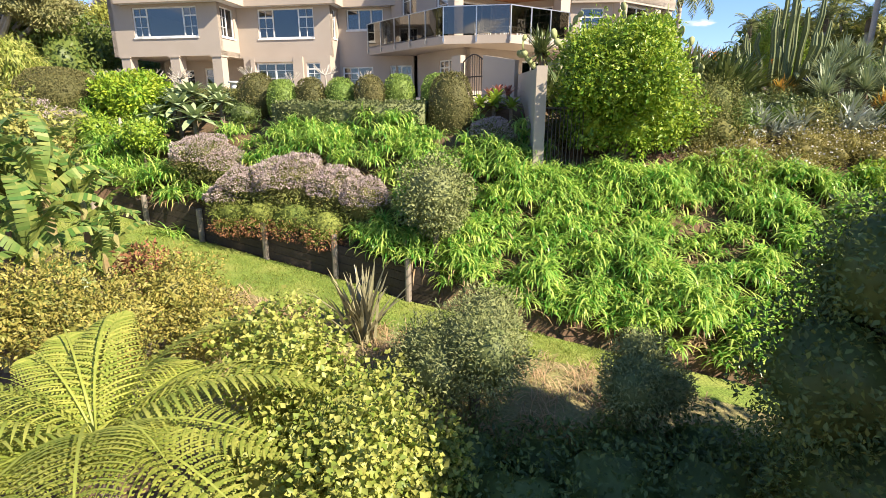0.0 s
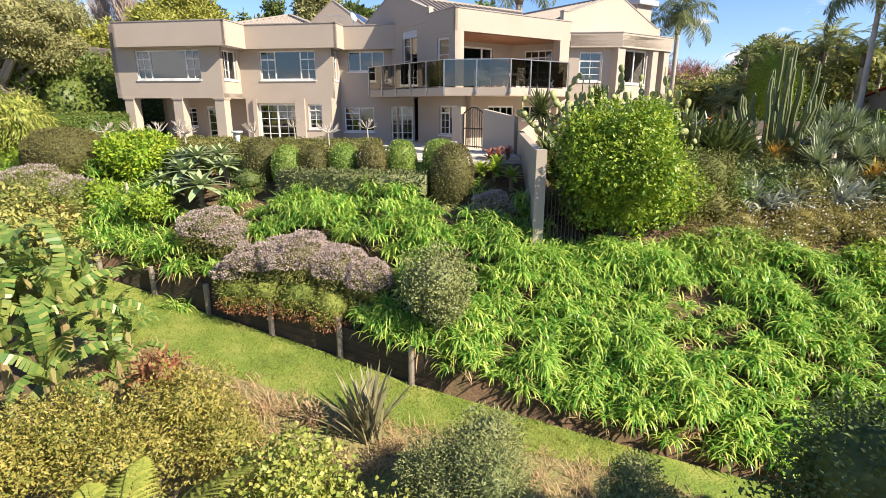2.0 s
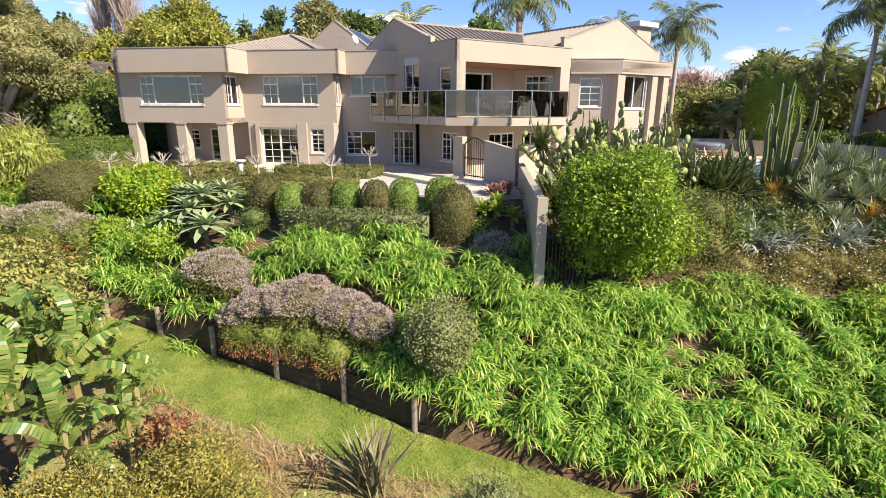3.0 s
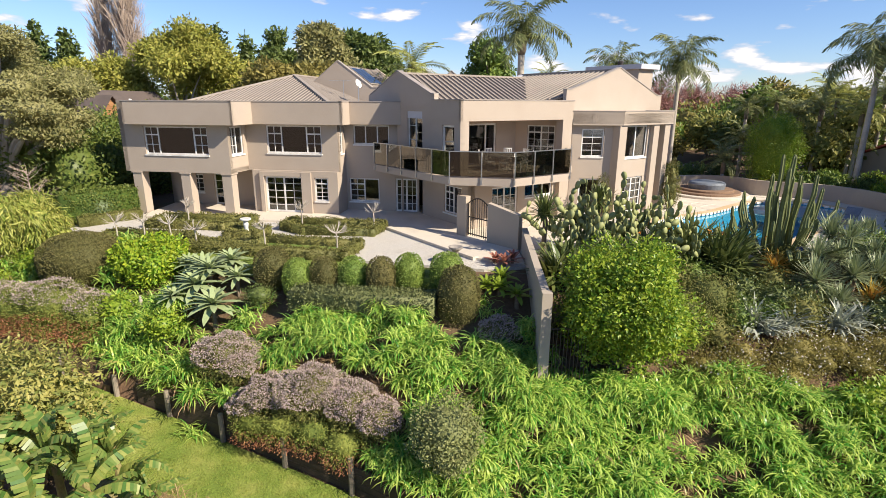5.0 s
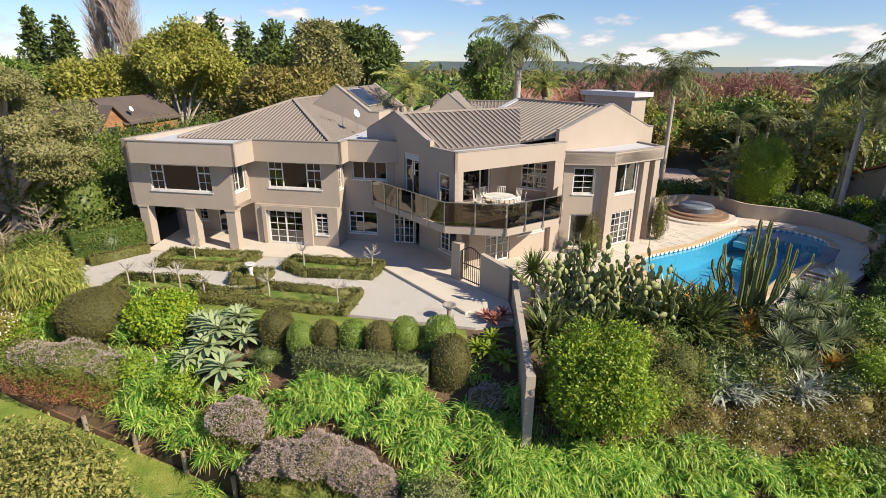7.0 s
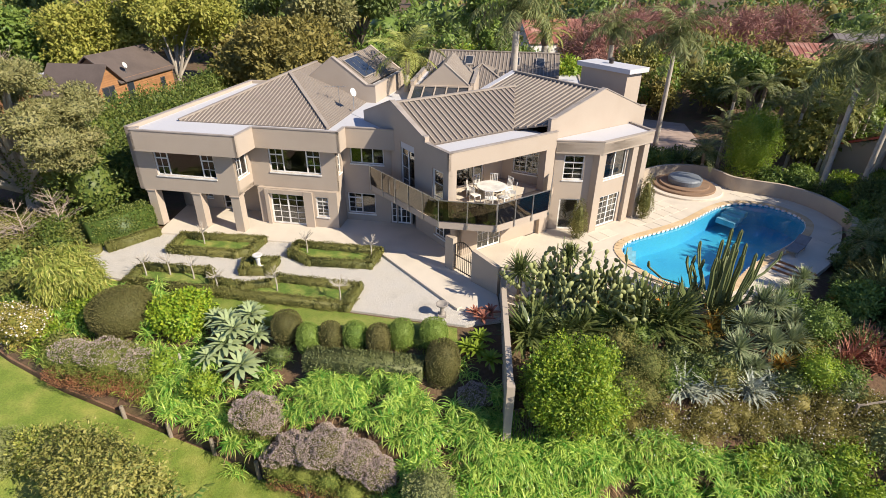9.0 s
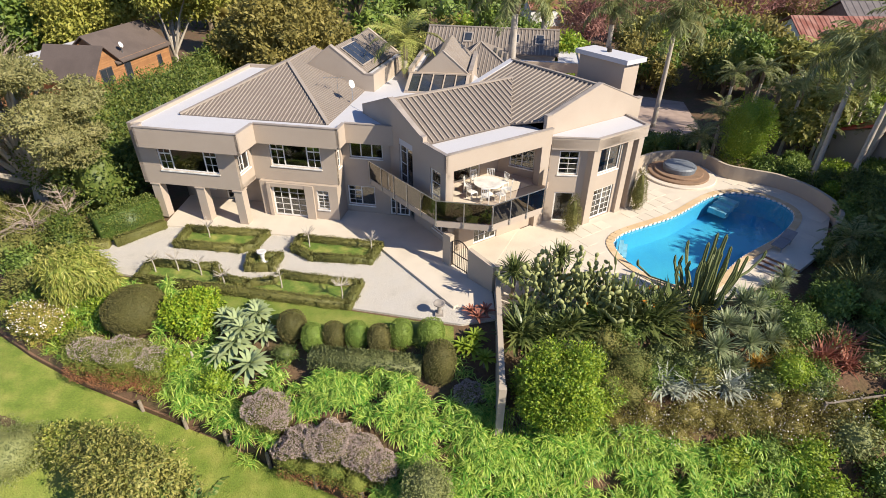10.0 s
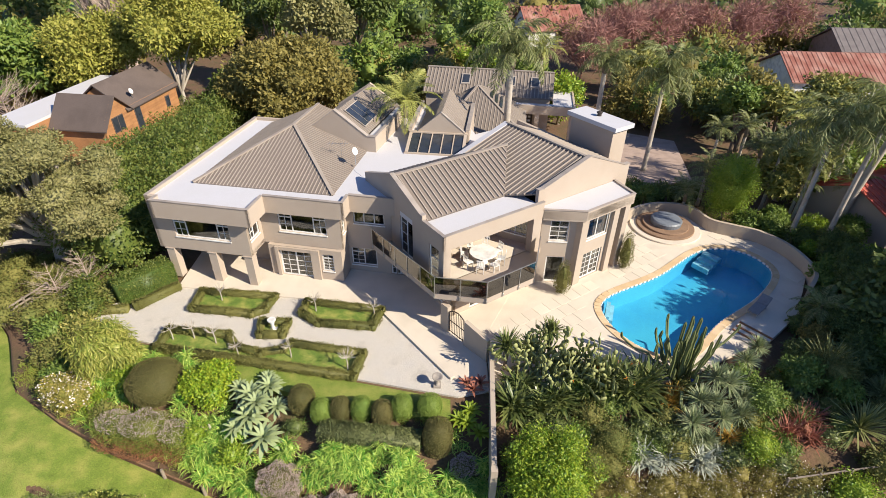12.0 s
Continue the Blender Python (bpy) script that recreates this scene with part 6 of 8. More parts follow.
# hummocks, so that the tufts stand in uneven drifts
hum = np.array([0.6 * noise.noise(Vector((a * 0.9, b * 0.9, 3.1))) + 0.55 * noise.noise(Vector((a * 1.9, b * 1.9, 7.7))) for a, b in zip(ax_, ay_)])
keep = (hum > -0.2) | (rng.random(len(hum)) < 0.3)
ax_, ay_, hum = ax_[keep], ay_[keep], hum[keep]
v, f = clump(ax_, ay_, ground_z(ax_, ay_) + 0.02 + 0.95 * np.clip(hum + 0.2, 0, 1) + rng.uniform(-0.12, 0.28, len(ax_)), 54, 0.62, 0.045, (0.4, 1.5), (1.3, 3.0), 0.10)
tagged(new("agapanthus", np_mesh("agapanthus", v, f, L_AGA)), "dense drift of bright green strappy agapanthus on the bank", "agapanthus", kind="stuff")
k = rng.random(len(ax_)) < 0.25
v, f = clump(ax_[k], ay_[k], ground_z(ax_[k], ay_[k]) + 0.05, 8, 0.7, 0.035, (0.2, 1.0), (1.2, 2.6), 0.15)
tagged(new("dry_leaves", np_mesh("dry_leaves", v, f, L_DRY)), "withered tan leaves among the agapanthus", "leaves", kind="stuff")
xg, yg = scatter(260, -17.5, 0.8, lambda x: top_y(x) - 1.6, lambda x: top_y(x) - 0.7, AVOID)
v, f = clump(xg, yg, ground_z(xg, yg) - 0.02, 14, 0.28, 0.02, (0.6, 1.4), (0.5, 1.6), 0.1)
tagged(new("ground_cover", np_mesh("ground_cover", v, f, L_BLADE)), "bright grassy ground cover below the court", "grass", kind="stuff")


xl, yl = scatter(5200, -14, 4.5, lambda x: edge_y(x) - np.interp(x, [-16, -12, -8, -3.5, 3, 12], [7, 3.8, 2.7, 2.4, 1.3, 1.2]) - 0.1, lambda x: edge_y(x) - 0.15)
v, f = straps(np.stack([xl, yl, ground_z(xl, yl)], 1).repeat(5, 0) + rng.normal(size=(len(xl) * 5, 3)) * (0.05, 0.05, 0.0), rng.uniform(0, 6.28, len(xl) * 5), rng.uniform(0.7, 1.4, len(xl) * 5), rng.uniform(0.05, 0.12, len(xl) * 5), np.full(len(xl) * 5, 0.012), rng.uniform(0.2, 1.2, len(xl) * 5), 2)
tagged(new("grass", np_mesh("grass", v, f, L_BLADE)), "short uneven grass blades on the lawn", "grass", kind="stuff")
xg, yg = scatter(420, -23.5, -12.6, lambda x: edge_y(x) + 0.25, lambda x: edge_y(x) + 1.7)
v, f = clump(xg, yg, ground_z(xg, yg) - 0.02, 12, 0.36, 0.03, (0.4, 1.4), (0.6, 2.0), 0.14)
tagged(new("ground_cover", np_mesh("ground_cover", v, f, L_BLADE)), "leafy green ground cover along the edge of the bed", "grass", kind="stuff")
xl, yl = scatter(420, -9, 6, lambda x: edge_y(x) - 5.5, lambda x: edge_y(x) - np.interp(x, [-16, -12, -8, -3.5, 3, 12], [7, 3.8, 2.7, 2.4, 1.3, 1.2]))
v, f = clump(xl, yl, ground_z(xl, yl), 16, 0.42, 0.018, (0.5, 1.4), (0.6, 2.0), 0.12)
tagged(new("dry_grass", np_mesh("dry_grass", v, f, L_DRY)), "straw-coloured grass tufts below the lawn", "grass", kind="stuff")


def heather(name, blobs, label, flower=0.7, red=False, hanging=(), leaf=L_HEATH):
    x, y = blobs[0][0], blobs[0][1]
    z = gz1(x, y)
    ob = thing(name, pose(x, y, z), label, "shrub")
    bl = rel(blobs, x, y, z)
    if hanging:
        part("hanging_growth", np_mesh("hanging_growth", *cloud(rel(hanging, x, y, z), 420, 0.075, 0.35, 0.8, 0.5, droop=0.5), L_HEATHG), None, ob)
        low_red = [(a, b - 0.12, c - 0.3, p * 0.85, q, r * 0.6) for a, b, c, p, q, r in rel(hanging, x, y, z)]
        part("red_growth", np_mesh("red_growth", *cloud(low_red, 260, 0.065, 0.4, 0.9, 0.3, droop=0.4, core=False), L_RED), None, ob, "russet red lower shoots")
    part("foliage", np_mesh("foliage", *cloud(bl, 400, 0.09, 0.35, 0.9, 0.35, rough=0.3), leaf), None, ob)
    cap_ = 0.72 if leaf is L_HEATHG else 1.0
    top = [(a, b, c + 0.05 + (1 - cap_) * 1.15 * r, p * cap_, q * cap_, r * cap_) for a, b, c, p, q, r in bl]
    part("flower_mass", np_mesh("flower_mass", *cloud(top, 860 * flower, 0.05, 0.55, 0.9, 0.08, rough=0.3, core=False, upper=1.0), L_MAUVE), None, ob, "dusty mauve flower heads")
    if red:
        low = [(a - 0.1, b - 0.72 * q, c - 0.45 * r, p * 0.8, q * 0.5, r * 0.55) for a, b, c, p, q, r in bl]
        part("red_growth", np_mesh("red_growth", *cloud(low, 380, 0.07, 0.4, 0.9, 0.3, core=False), L_RED), None, ob, "russet red lower shoots")
    bm = bmesh.new()
    for a, b, c, p, q, r in bl:
        tube(bm, [(a * 0.2, b * 0.2, -0.15), (a, b, c)], [0.05, 0.03], 6)
    part("stems", bm, M_BARK, ob)


heather("heather_bush", [(-4.3, 15.3, -2.55, 1.15, 0.95, 0.85), (-5.7, 15.4, -2.7, 0.85, 0.75, 0.65), (-3.0, 14.9, -2.75, 0.9, 0.8, 0.75), (-2.15, 14.4, -2.95, 0.7, 0.65, 0.7), (-6.4, 15.3, -3.0, 0.6, 0.5, 0.45)], "spreading heather covered in dusty mauve flowers", 0.8, False, [(-6.1, 14.95, -3.35, 0.7, 0.45, 0.5), (-5.2, 14.75, -3.3, 0.8, 0.5, 0.55), (-4.2, 14.5, -3.35, 0.85, 0.5, 0.6), (-3.2, 14.1, -3.5, 0.8, 0.5, 0.6)])
heather("heather_bush", [(-7.4, 16.6, -1.95, 1.0, 0.85, 0.75), (-6.8, 16.3, -2.2, 0.6, 0.6, 0.5)], "rounded heather with faded mauve flowers")
heather("heather_bush", [(-14.5, 18.9, -1.15, 1.7, 1.1, 1.0), (-13.0, 18.6, -1.35, 1.0, 0.9, 0.9), (-16.2, 19.1, -1.2, 1.2, 0.9, 0.85)], "broad green heather with mauve flowers and russet tips", 0.32, True, leaf=L_HEATHG)
heather("heather_bush", [(1.55, 16.9, -1.35, 0.7, 0.6, 0.65)], "small heather with mauve flowers beside the wall", 0.7)
shrub("young_tree", [(-0.2, 13.3, -2.45, 1.0, 0.95, 1.0), (-0.1, 13.2, -2.95, 0.75, 0.7, 0.6)], L_GREY, "small grey-green round-headed tree on the bank", "tree", 420, 0.085, base=(-0.2, 13.1))
shrub("camellia", ruffle(7, 1.6, 1.5, 1.35, -11.9, 20.9, -0.2, seed=3), L_LIME, "glossy bright lime-green rounded shrub", "shrub", 170, 0.15)
shrub("camellia", ruffle(15, 1.75, 1.5, 1.6, 5.3, 15.9, 0.3, k=0.8, seed=6) + [(4.4, 15.8, -0.8, 0.85, 0.8, 0.8), (5.5, 15.5, -0.9, 0.95, 0.8, 0.8), (6.5, 15.8, -0.75, 0.85, 0.8, 0.8), (7.3, 16.3, -0.5, 0.8, 0.7, 0.7), (4.2, 15.7, 0.9, 0.7, 0.6, 0.6), (5.9, 15.9, 1.7, 0.6, 0.6, 0.5)], L_CAM, "tall dense bright green rounded shrub by the wall", "shrub", 210, 0.125, shell=0.55, rough=0.55)
shrub("shrub", [(-9.9, 17.6, -1.2, 0.7, 0.6, 0.5), (-12.0, 18.6, -1.0, 0.7, 0.6, 0.5)], L_BRIGHT, "low bright green leafy shrub on the bank", "shrub", 220, 0.12)
shrub("shrub", [(-6.9, 18.7, -0.55, 0.65, 0.5, 0.4)], L_DARK, "low dark shrub below the topiary", "shrub", 400, 0.06)
wood = thing("driftwood", pose(-11.4, 18.9, gz1(-11.4, 18.9)), "weathered pale driftwood stump standing on the bank", "driftwood")
bm = bmesh.new()
for a, l in ((0.1, 0.9), (0.5, 0.7), (-0.4, 0.75), (-0.8, 0.5)):
    tube(bm, [(a * 0.2, 0, 0), (a * 0.6, 0.05, l * 0.6), (a * 0.8, 0, l)], [0.12, 0.09, 0.04], 7)
part("stump", bm, M_PALEBARK, wood)


# ---- rosettes ----
def agave_leaf():
    v, f = straps(np.zeros((1, 3)), np.zeros(1), np.full(1, 0.15), np.full(1, 0.75), np.full(1, 0.19), np.full(1, 0.5), 5)
    v = v + np.array([0, 0, 1.0]) * (np.abs(v[:, 1:2]) * 0.35)
    return np_mesh("leaf", v, f, L_AGAVE, True)


AL = agave_leaf()


def agave(x, y, z, s, n=30, mesh=AL, label="pale blue-green agave rosette with broad soft leaves", name="agave", mat=M_BARK):
    ob = thing(name, pose(x, y, z), label, "agave", "rosettes on the bank")
    bm = stem_bm([(0, 0, min(-0.3, gz1(x, y) - z - 0.1)), (0, 0, 0.1)], 0.09, 0.07)
    part("stem", bm, mat, ob)
    for i in range(n):
        t = i / n
        part("leaf", mesh, None, ob, m=pose(0, 0, 0.05 * t) @ pose(0, 0, 0, 0, 0, i * 137.5) @ pose(0, 0, 0, 0, 18 - 75 * t, 0) @ Matrix.Scale(s * (1.1 - 0.45 * t), 4))


for x, y, z, s in ((-8.35, 18.15, -0.75, 1.6), (-9.3, 19.1, -0.35, 1.6), (-9.5, 20.2, 0.0, 1.5), (-8.6, 20.7, 0.1, 1.3), (-9.0, 19.6, 0.1, 1.3), (-9.9, 18.6, -0.6, 1.1), (-8.0, 19.6, -0.2, 1.1), (-10.2, 20.6, 0.0, 1.1), (-8.9, 21.3, 0.0, 1.0)):
    agave(x, y, z, s * 0.9)
BL_ = np_mesh("leaf", *straps(np.zeros((1, 3)), np.zeros(1), np.full(1, 0.5), np.full(1, 0.6), np.full(1, 0.14), np.full(1, 1.0), 5), L_BRIGHT)
for x, y, z in ((1.75, 18.7, -0.3), (2.3, 18.2, -0.4), (1.3, 18.9, -0.3), (1.9, 19.3, -0.1)):
    agave(x, y, z, 1.2, 22, BL_, "bright green leafy rosette beside the stucco wall", "rosette_plant")
DKL = np_mesh("leaf", *straps(np.zeros((1, 3)), np.zeros(1), np.full(1, 0.7), np.full(1, 0.6), np.full(1, 0.16), np.full(1, 0.9), 5), L_REDFLAX)
for x, y, z in ((2.1, 20.5, 0.1), (2.5, 21.0, 0.1), (1.8, 21.0, 0.0)):
    agave(x, y, z, 1.0, 14, DKL, "dark burgundy broad-leaved plant by the gate", "bromeliad")


def tuft(name, x, y, z, n, length, width, mat, label, category, el=(0.3, 1.5), droop=(0.1, 0.9), spread=0.1, flowers=None, trunk=0.0, split=False):
    ob = thing(name, pose(x, y, z), label, category)
    v, f = clump(0, 0, trunk, n, length, width, el, droop, spread)
    if split:
        k, q = len(v) // n, len(f) // n
        for i in range(n):
            part("leaf", np_mesh("leaf", v[i * k:(i + 1) * k], f[i::n] - i * k, mat), None, ob)
    else:
        part("foliage", np_mesh("foliage", v, f, mat), None, ob)
    if trunk:
        part("trunk", stem_bm([(0, 0, -0.2), (0.05, 0, trunk * 0.6), (0, 0, trunk + 0.1)], 0.11, 0.09), M_BARK, ob)
    if flowers:
        m = 3
        P = rng.normal(size=(m, 3)) * (length * 0.35, length * 0.35, 0.1) + (0, 0, length * 0.8)
        for p in P:
            part("flower", np_mesh("flower", *leaf_arrays(np.repeat(p[None], 3, 0), unit(rng.normal(size=(3, 3)) + (0, 0, 0.8)), unit(rng.normal(size=(3, 3))), np.full(3, 0.16), np.full(3, 0.045)), flowers), None, ob, "orange crane-shaped flower")
    return ob


STREL = "dense clump of dark strappy strelitzia with orange flowers"
for x, y, h in ((4.1, 19.6, 1.75), (4.6, 20.7, 1.7), (10.3, 20.2, 1.75), (8.1, 20.4, 1.6), (11.2, 20.9, 1.5), (9.3, 20.9, 1.6), (6.4, 19.9, 1.4), (18.9, 19.9, 1.3), (5.4, 19.6, 1.5), (17.6, 19.6, 1.1)):
    tuft("strelitzia", x, y, gz1(x, y) + 0.1, 230, h * (1.15 if 8 < x < 12 else 0.92), 0.13, L_STREL, STREL, "strelitzia", (-0.1, 1.5), (0.2, 1.2), 0.2, L_ORANGE if x > 8 else None)
for x, y, t in ((3.9, 22.1, 1.9), (6.4, 22.9, 2.3), (5.2, 22.6, 1.5)):
    tuft("tree_yucca", x, y, gz1(x, y), 150, 0.95, 0.07, L_STREL, "dark spiky yucca head on a bare trunk", "yucca", (-0.5, 1.5), (0.0, 0.5), 0.08, trunk=t)
for x, y, t, s in ((12.9, 18.5, 0.7, 0.85), (13.5, 17.9, 0.4, 0.8), (14.2, 19.3, 1.0, 0.9), (15.1, 20.1, 1.3, 0.95), (13.5, 19.4, 1.0, 0.85), (15.4, 18.9, 0.6, 0.85), (14.6, 20.4, 1.4, 0.9), (13.2, 18.0, 0.3, 0.7), (14.4, 18.7, 0.7, 0.8), (17.2, 22.2, 0.8, 0.7), (18.4, 23.3, 0.8, 0.7), (15.7, 19.6, 0.9, 0.8)):
    tuft("yucca", x, y, gz1(x, y), 210, s, 0.045, L_YUCCA, "grey-green spiky yucca with stiff narrow leaves", "yucca", (-0.5, 1.5), (-0.1, 0.4), 0.04, trunk=t)
for x, y, t, s in ((21.3, 21.8, 0.7, 1.7), (21.0, 18.2, 0.5, 1.8), (23.2, 20.0, 0.6, 1.5)):
    tuft("giant_yucca", x, y, gz1(x, y), 130, s, 0.07, L_GREY, "large dark spiky yucca with long narrow leaves", "yucca", (-0.2, 1.5), (0.0, 0.5), 0.05, trunk=t)
for x, y in ((12.6, 20.2), (14.6, 18.0), (12.2, 19.8), (15.9, 18.6), (17.0, 21.7)):
    tuft("bromeliad", x, y, gz1(x, y) + 0.3, 110, 0.7, 0.06, L_YELBROM, "yellow and orange bromeliad rosette", "bromeliad", (-0.2, 1.4), (0.2, 0.9), 0.05)
for x, y in ((10.6, 17.0), (11.3, 17.2), (12.9, 17.1), (13.7, 17.3), (13.2, 16.9), (10.2, 17.3)):
    tuft("silver_plant", x, y, gz1(x, y) + 0.15, 80, 0.95, 0.075, L_SILVER, "silvery white strap-leaved plant", "plant", (0.2, 1.4), (0.5, 1.4), 0.1)
for x, y in ((18.3, 18.6), (17.4, 18.2), (19.2, 19.0), (18.6, 17.9)):
    tuft("red_flax", x, y, gz1(x, y), 80, 1.3, 0.06, L_REDFLAX, "spiky red-bronze flax clump", "flax", (0.3, 1.5), (0.1, 1.0), 0.1)
tuft("flax", -1.75, 10.5, gz1(-1.75, 10.5), 70, 1.9, 0.085, L_FLAX, "variegated bronze flax with long stiff blades", "flax", (0.85, 1.5), (0.05, 0.6), 0.14, split=True)
tuft("flax", -3.1, 10.9, gz1(-3.1, 10.9), 40, 0.8, 0.04, L_DRY, "tuft of dry bronze grass at the lawn edge", "grass", (0.5, 1.5), (0.5, 1.5), 0.2)


# ---- cacti ----
def opuntia(x, y, z):
    ob = thing("prickly_pear", pose(x, y, z), "large prickly pear cactus with pale green pads", "cactus")
    th = np.linspace(0, 2 * np.pi, 12, endpoint=False)
    ring = np.stack([np.cos(th) * 0.5 * (1 + 0.22 * np.sin(th)), np.zeros(12), 0.5 + np.sin(th) * 0.5], 1)
    v = np.concatenate([ring + (0, -0.03, 0), ring + (0, 0.03, 0), [[0, -0.055, 0.5], [0, 0.055, 0.5]]])
    f = []
    for i in range(12):
        j = (i + 1) % 12
        f += [[i, j, 12 + j], [i, 12 + j, 12 + i], [24, j, i], [25, 12 + i, 12 + j]]
    pad = np_mesh("pad", v, np.array(f), L_CACT)
    r = random.Random(int(x * 10))
    for i in range(66):
        a_, d_ = r.uniform(0, 6.28), r.random() ** 0.6
        q = Vector((1.8 * d_ * math.cos(a_), 1.2 * d_ * math.sin(a_), r.uniform(0.1, 2.4 - 1.4 * d_)))
        up, az = r.uniform(-60, 60), r.uniform(0, 360)
        for k in range(r.randint(3, 6)):
            if q.z > 3.4:
                break
            s = r.uniform(0.28, 0.42)
            m = pose(*q, 0, up, az) @ Matrix.Diagonal((s * 0.66, s, s, 1))
            part("pad", pad, None, ob, m=m)
            q = pose(*q, 0, up, az) @ Vector((0, 0, s * 0.92))
            up, az = up + r.uniform(-45, 45), az + r.uniform(-60, 60)
    return ob


opuntia(7.3, 21.6, -0.1)
opuntia(5.5, 21.9, -0.1)
opuntia(8.6, 21.0, -0.3)


def cereus(x, y, z, arms):
    ob = thing("column_cactus", pose(x, y, z), "clump of tall ribbed column cacti", "cactus")
    r = random.Random(8)
    for i in range(arms):
        a = i * 2.4
        t = i / arms
        d = 0.15 + 2.1 * t * r.uniform(0.6, 1.1)
        h = 3.9 - 1.9 * t + r.uniform(-0.9, 0.5)
        k = r.uniform(0.4, 1.25) * t
        bend = r.uniform(-0.15, 0.15)
        bm = bmesh.new()
        path = [(0.25 * d, 0), (0.75 * d, 0.25 + 0.3 * t), (d, 0.6 + 0.4 * t), (d * (1 + 0.5 * k) + bend, h * 0.55), (d * (1 + k), h * 0.8), (d * (1 + k) + bend * 0.5, h - 0.12), (d * (1 + k) + bend * 0.5, h)]
        rings = []
        tw = r.uniform(0, 1)
        for j, (p, pz) in enumerate(path):
            rr = (0.07, 0.08, 0.09, 0.08, 0.085, 0.07, 0.025)[j] * (1.18 - 0.25 * t)
            cx, cy = math.cos(a) * p, math.sin(a) * p
            rings.append([bm.verts.new((cx + math.cos(q * math.pi / 6 + tw) * rr * (1 if q % 2 else 0.66), cy + math.sin(q * math.pi / 6 + tw) * rr * (1 if q % 2 else 0.66), pz)) for q in range(12)])
        for A, B in zip(rings, rings[1:]):
            for q in range(12):
                bm.faces.new((A[q], A[(q + 1) % 12], B[(q + 1) % 12], B[q]))
        bm.faces.new(rings[-1])
        part("column", bm, L_CEREUS, ob)
    return ob


cereus(13.3, 21.6, -0.1, 30)
for x, y, h, R, mat in ((24.9, 24.6, 1.3, 1.7, L_DARK), (23.6, 26.0, 0.8, 1.15, L_DARK), (26.8, 26.6, 2.0, 2.0, L_DARK), (25.4, 22.2, 1.2, 1.7, L_MID), (27.9, 29.4, 1.9, 1.8, L_DARK), (28.6, 23.8, 2.0, 2.2, L_DARK), (22.4, 24.2, 0.5, 1.0, L_BROWN), (26.6, 30.2, 0.9, 1.1, L_MID), (19.5, 20.9, 0.9, 1.2, L_MID), (20.6, 23.0, 0.5, 1.0, L_DARK), (23.6, 22.4, 0.8, 1.3, L_DARK), (21.2, 20.2, 0.6, 1.0, L_MID), (25.0, 19.6, 0.8, 1.6, L_MID), (28.4, 32.6, 1.2, 1.5, L_DARK), (24.7, 27.7, 0.5, 0.95, L_DARK), (23.4, 26.7, 0.4, 0.85, L_MID), (22.2, 25.4, 0.35, 0.8, L_DARK), (26.0, 29.2, 0.6, 0.95, L_MID)):
    shrub("evergreen_shrub", ruffle(5, R, R, R * 0.95, x, y, h, seed=int(x * 7 + y)), mat, "large dark evergreen shrub beside the pool terrace", "shrub", 95, 0.2, group="evergreens beside the pool", aspect=0.4)

# ---- shrubs of the right-hand bank ----
rq = random.Random(15)
FILL = ((4.2, 17.3), (5.6, 17.9), (7.2, 18.3), (6.6, 17.2), (8.0, 19.2), (9.2, 18.6), (9.6, 17.6), (11.4, 18.2), (12.0, 17.6), (14.6, 17.2), (16.6, 18.4), (17.8, 20.4), (15.9, 18.8), (10.6, 18.8), (20.3, 18.4), (18.9, 21.6), (13.6, 20.6), (16.6, 16.9), (7.6, 20.6), (5.0, 18.6), (8.6, 17.0), (10.0, 18.2), (11.0, 17.8), (12.4, 18.3), (11.8, 19.2), (7.9, 18.4), (17.2, 17.6), (19.6, 18.0), (20.4, 19.6), (18.4, 19.2), (9.0, 19.6), (15.6, 17.9), (22.4, 19.2), (6.2, 18.5))
for i, (x, y) in enumerate(FILL):
    r = rq.uniform(0.6, 0.95)
    shrub("shrub", [(x, y, gz1(x, y) + r * 0.35, r, r * 0.9, r * 0.75)], (L_HEATH, L_STREL, L_MID, L_STREL)[i % 4], "low olive-green filler shrub among the cacti", "shrub", 190, 0.12, group="filler shrubs among the cacti", aspect=0.45)
BRUSH = [(rq.uniform(-30, -22.6), rq.uniform(24.5, 33), rq.uniform(-0.4, 0.3), rq.uniform(0.7, 1.2), rq.uniform(0.7, 1.2), rq.uniform(0.5, 0.9)) for i in range(34)]
tagged(new("brush", np_mesh("brush", *cloud(BRUSH, 70, 0.18, 0.35, rough=0.4), L_HEATH)), "tangled olive brush below the gum trees", "brush", kind="stuff")
DAISY = []
for i in range(34):
    x, y, r = 7.8 + 10.6 * (i + rq.uniform(0, 1)) / 34, rq.uniform(15.0, 16.6), rq.uniform(0.55, 1.0)
    DAISY.append((x, y, gz1(x, y) + rq.uniform(0.15, 0.4), r, r * 0.8, rq.uniform(0.4, 0.75)))
shrub("daisy_bush", DAISY, L_BROWN, "straggling brown-green bush dotted with white daisies", "shrub", 230, 0.085, aspect=0.36, rough=0.5, out=0.9, shell=0.6,
      extra=(("blossom", L_FLOWER, dict(density=6, size=0.06, aspect=0.9, core=False, shell=0.05, upper=0.9)),))
shrub("shrub", [(7.4, 16.6, -0.6, 1.1, 0.9, 1.0), (8.7, 17.6, -0.2, 1.0, 0.8, 0.9)], L_HEATH, "olive shrub with fine leaves beneath the cacti", "shrub", 420, 0.07)
shrub("shrub", [(15.7, 17.3, -0.1, 0.9, 0.8, 0.8)], L_BRIGHT, "bright green rounded shrub on the bank", "shrub", 260, 0.1)
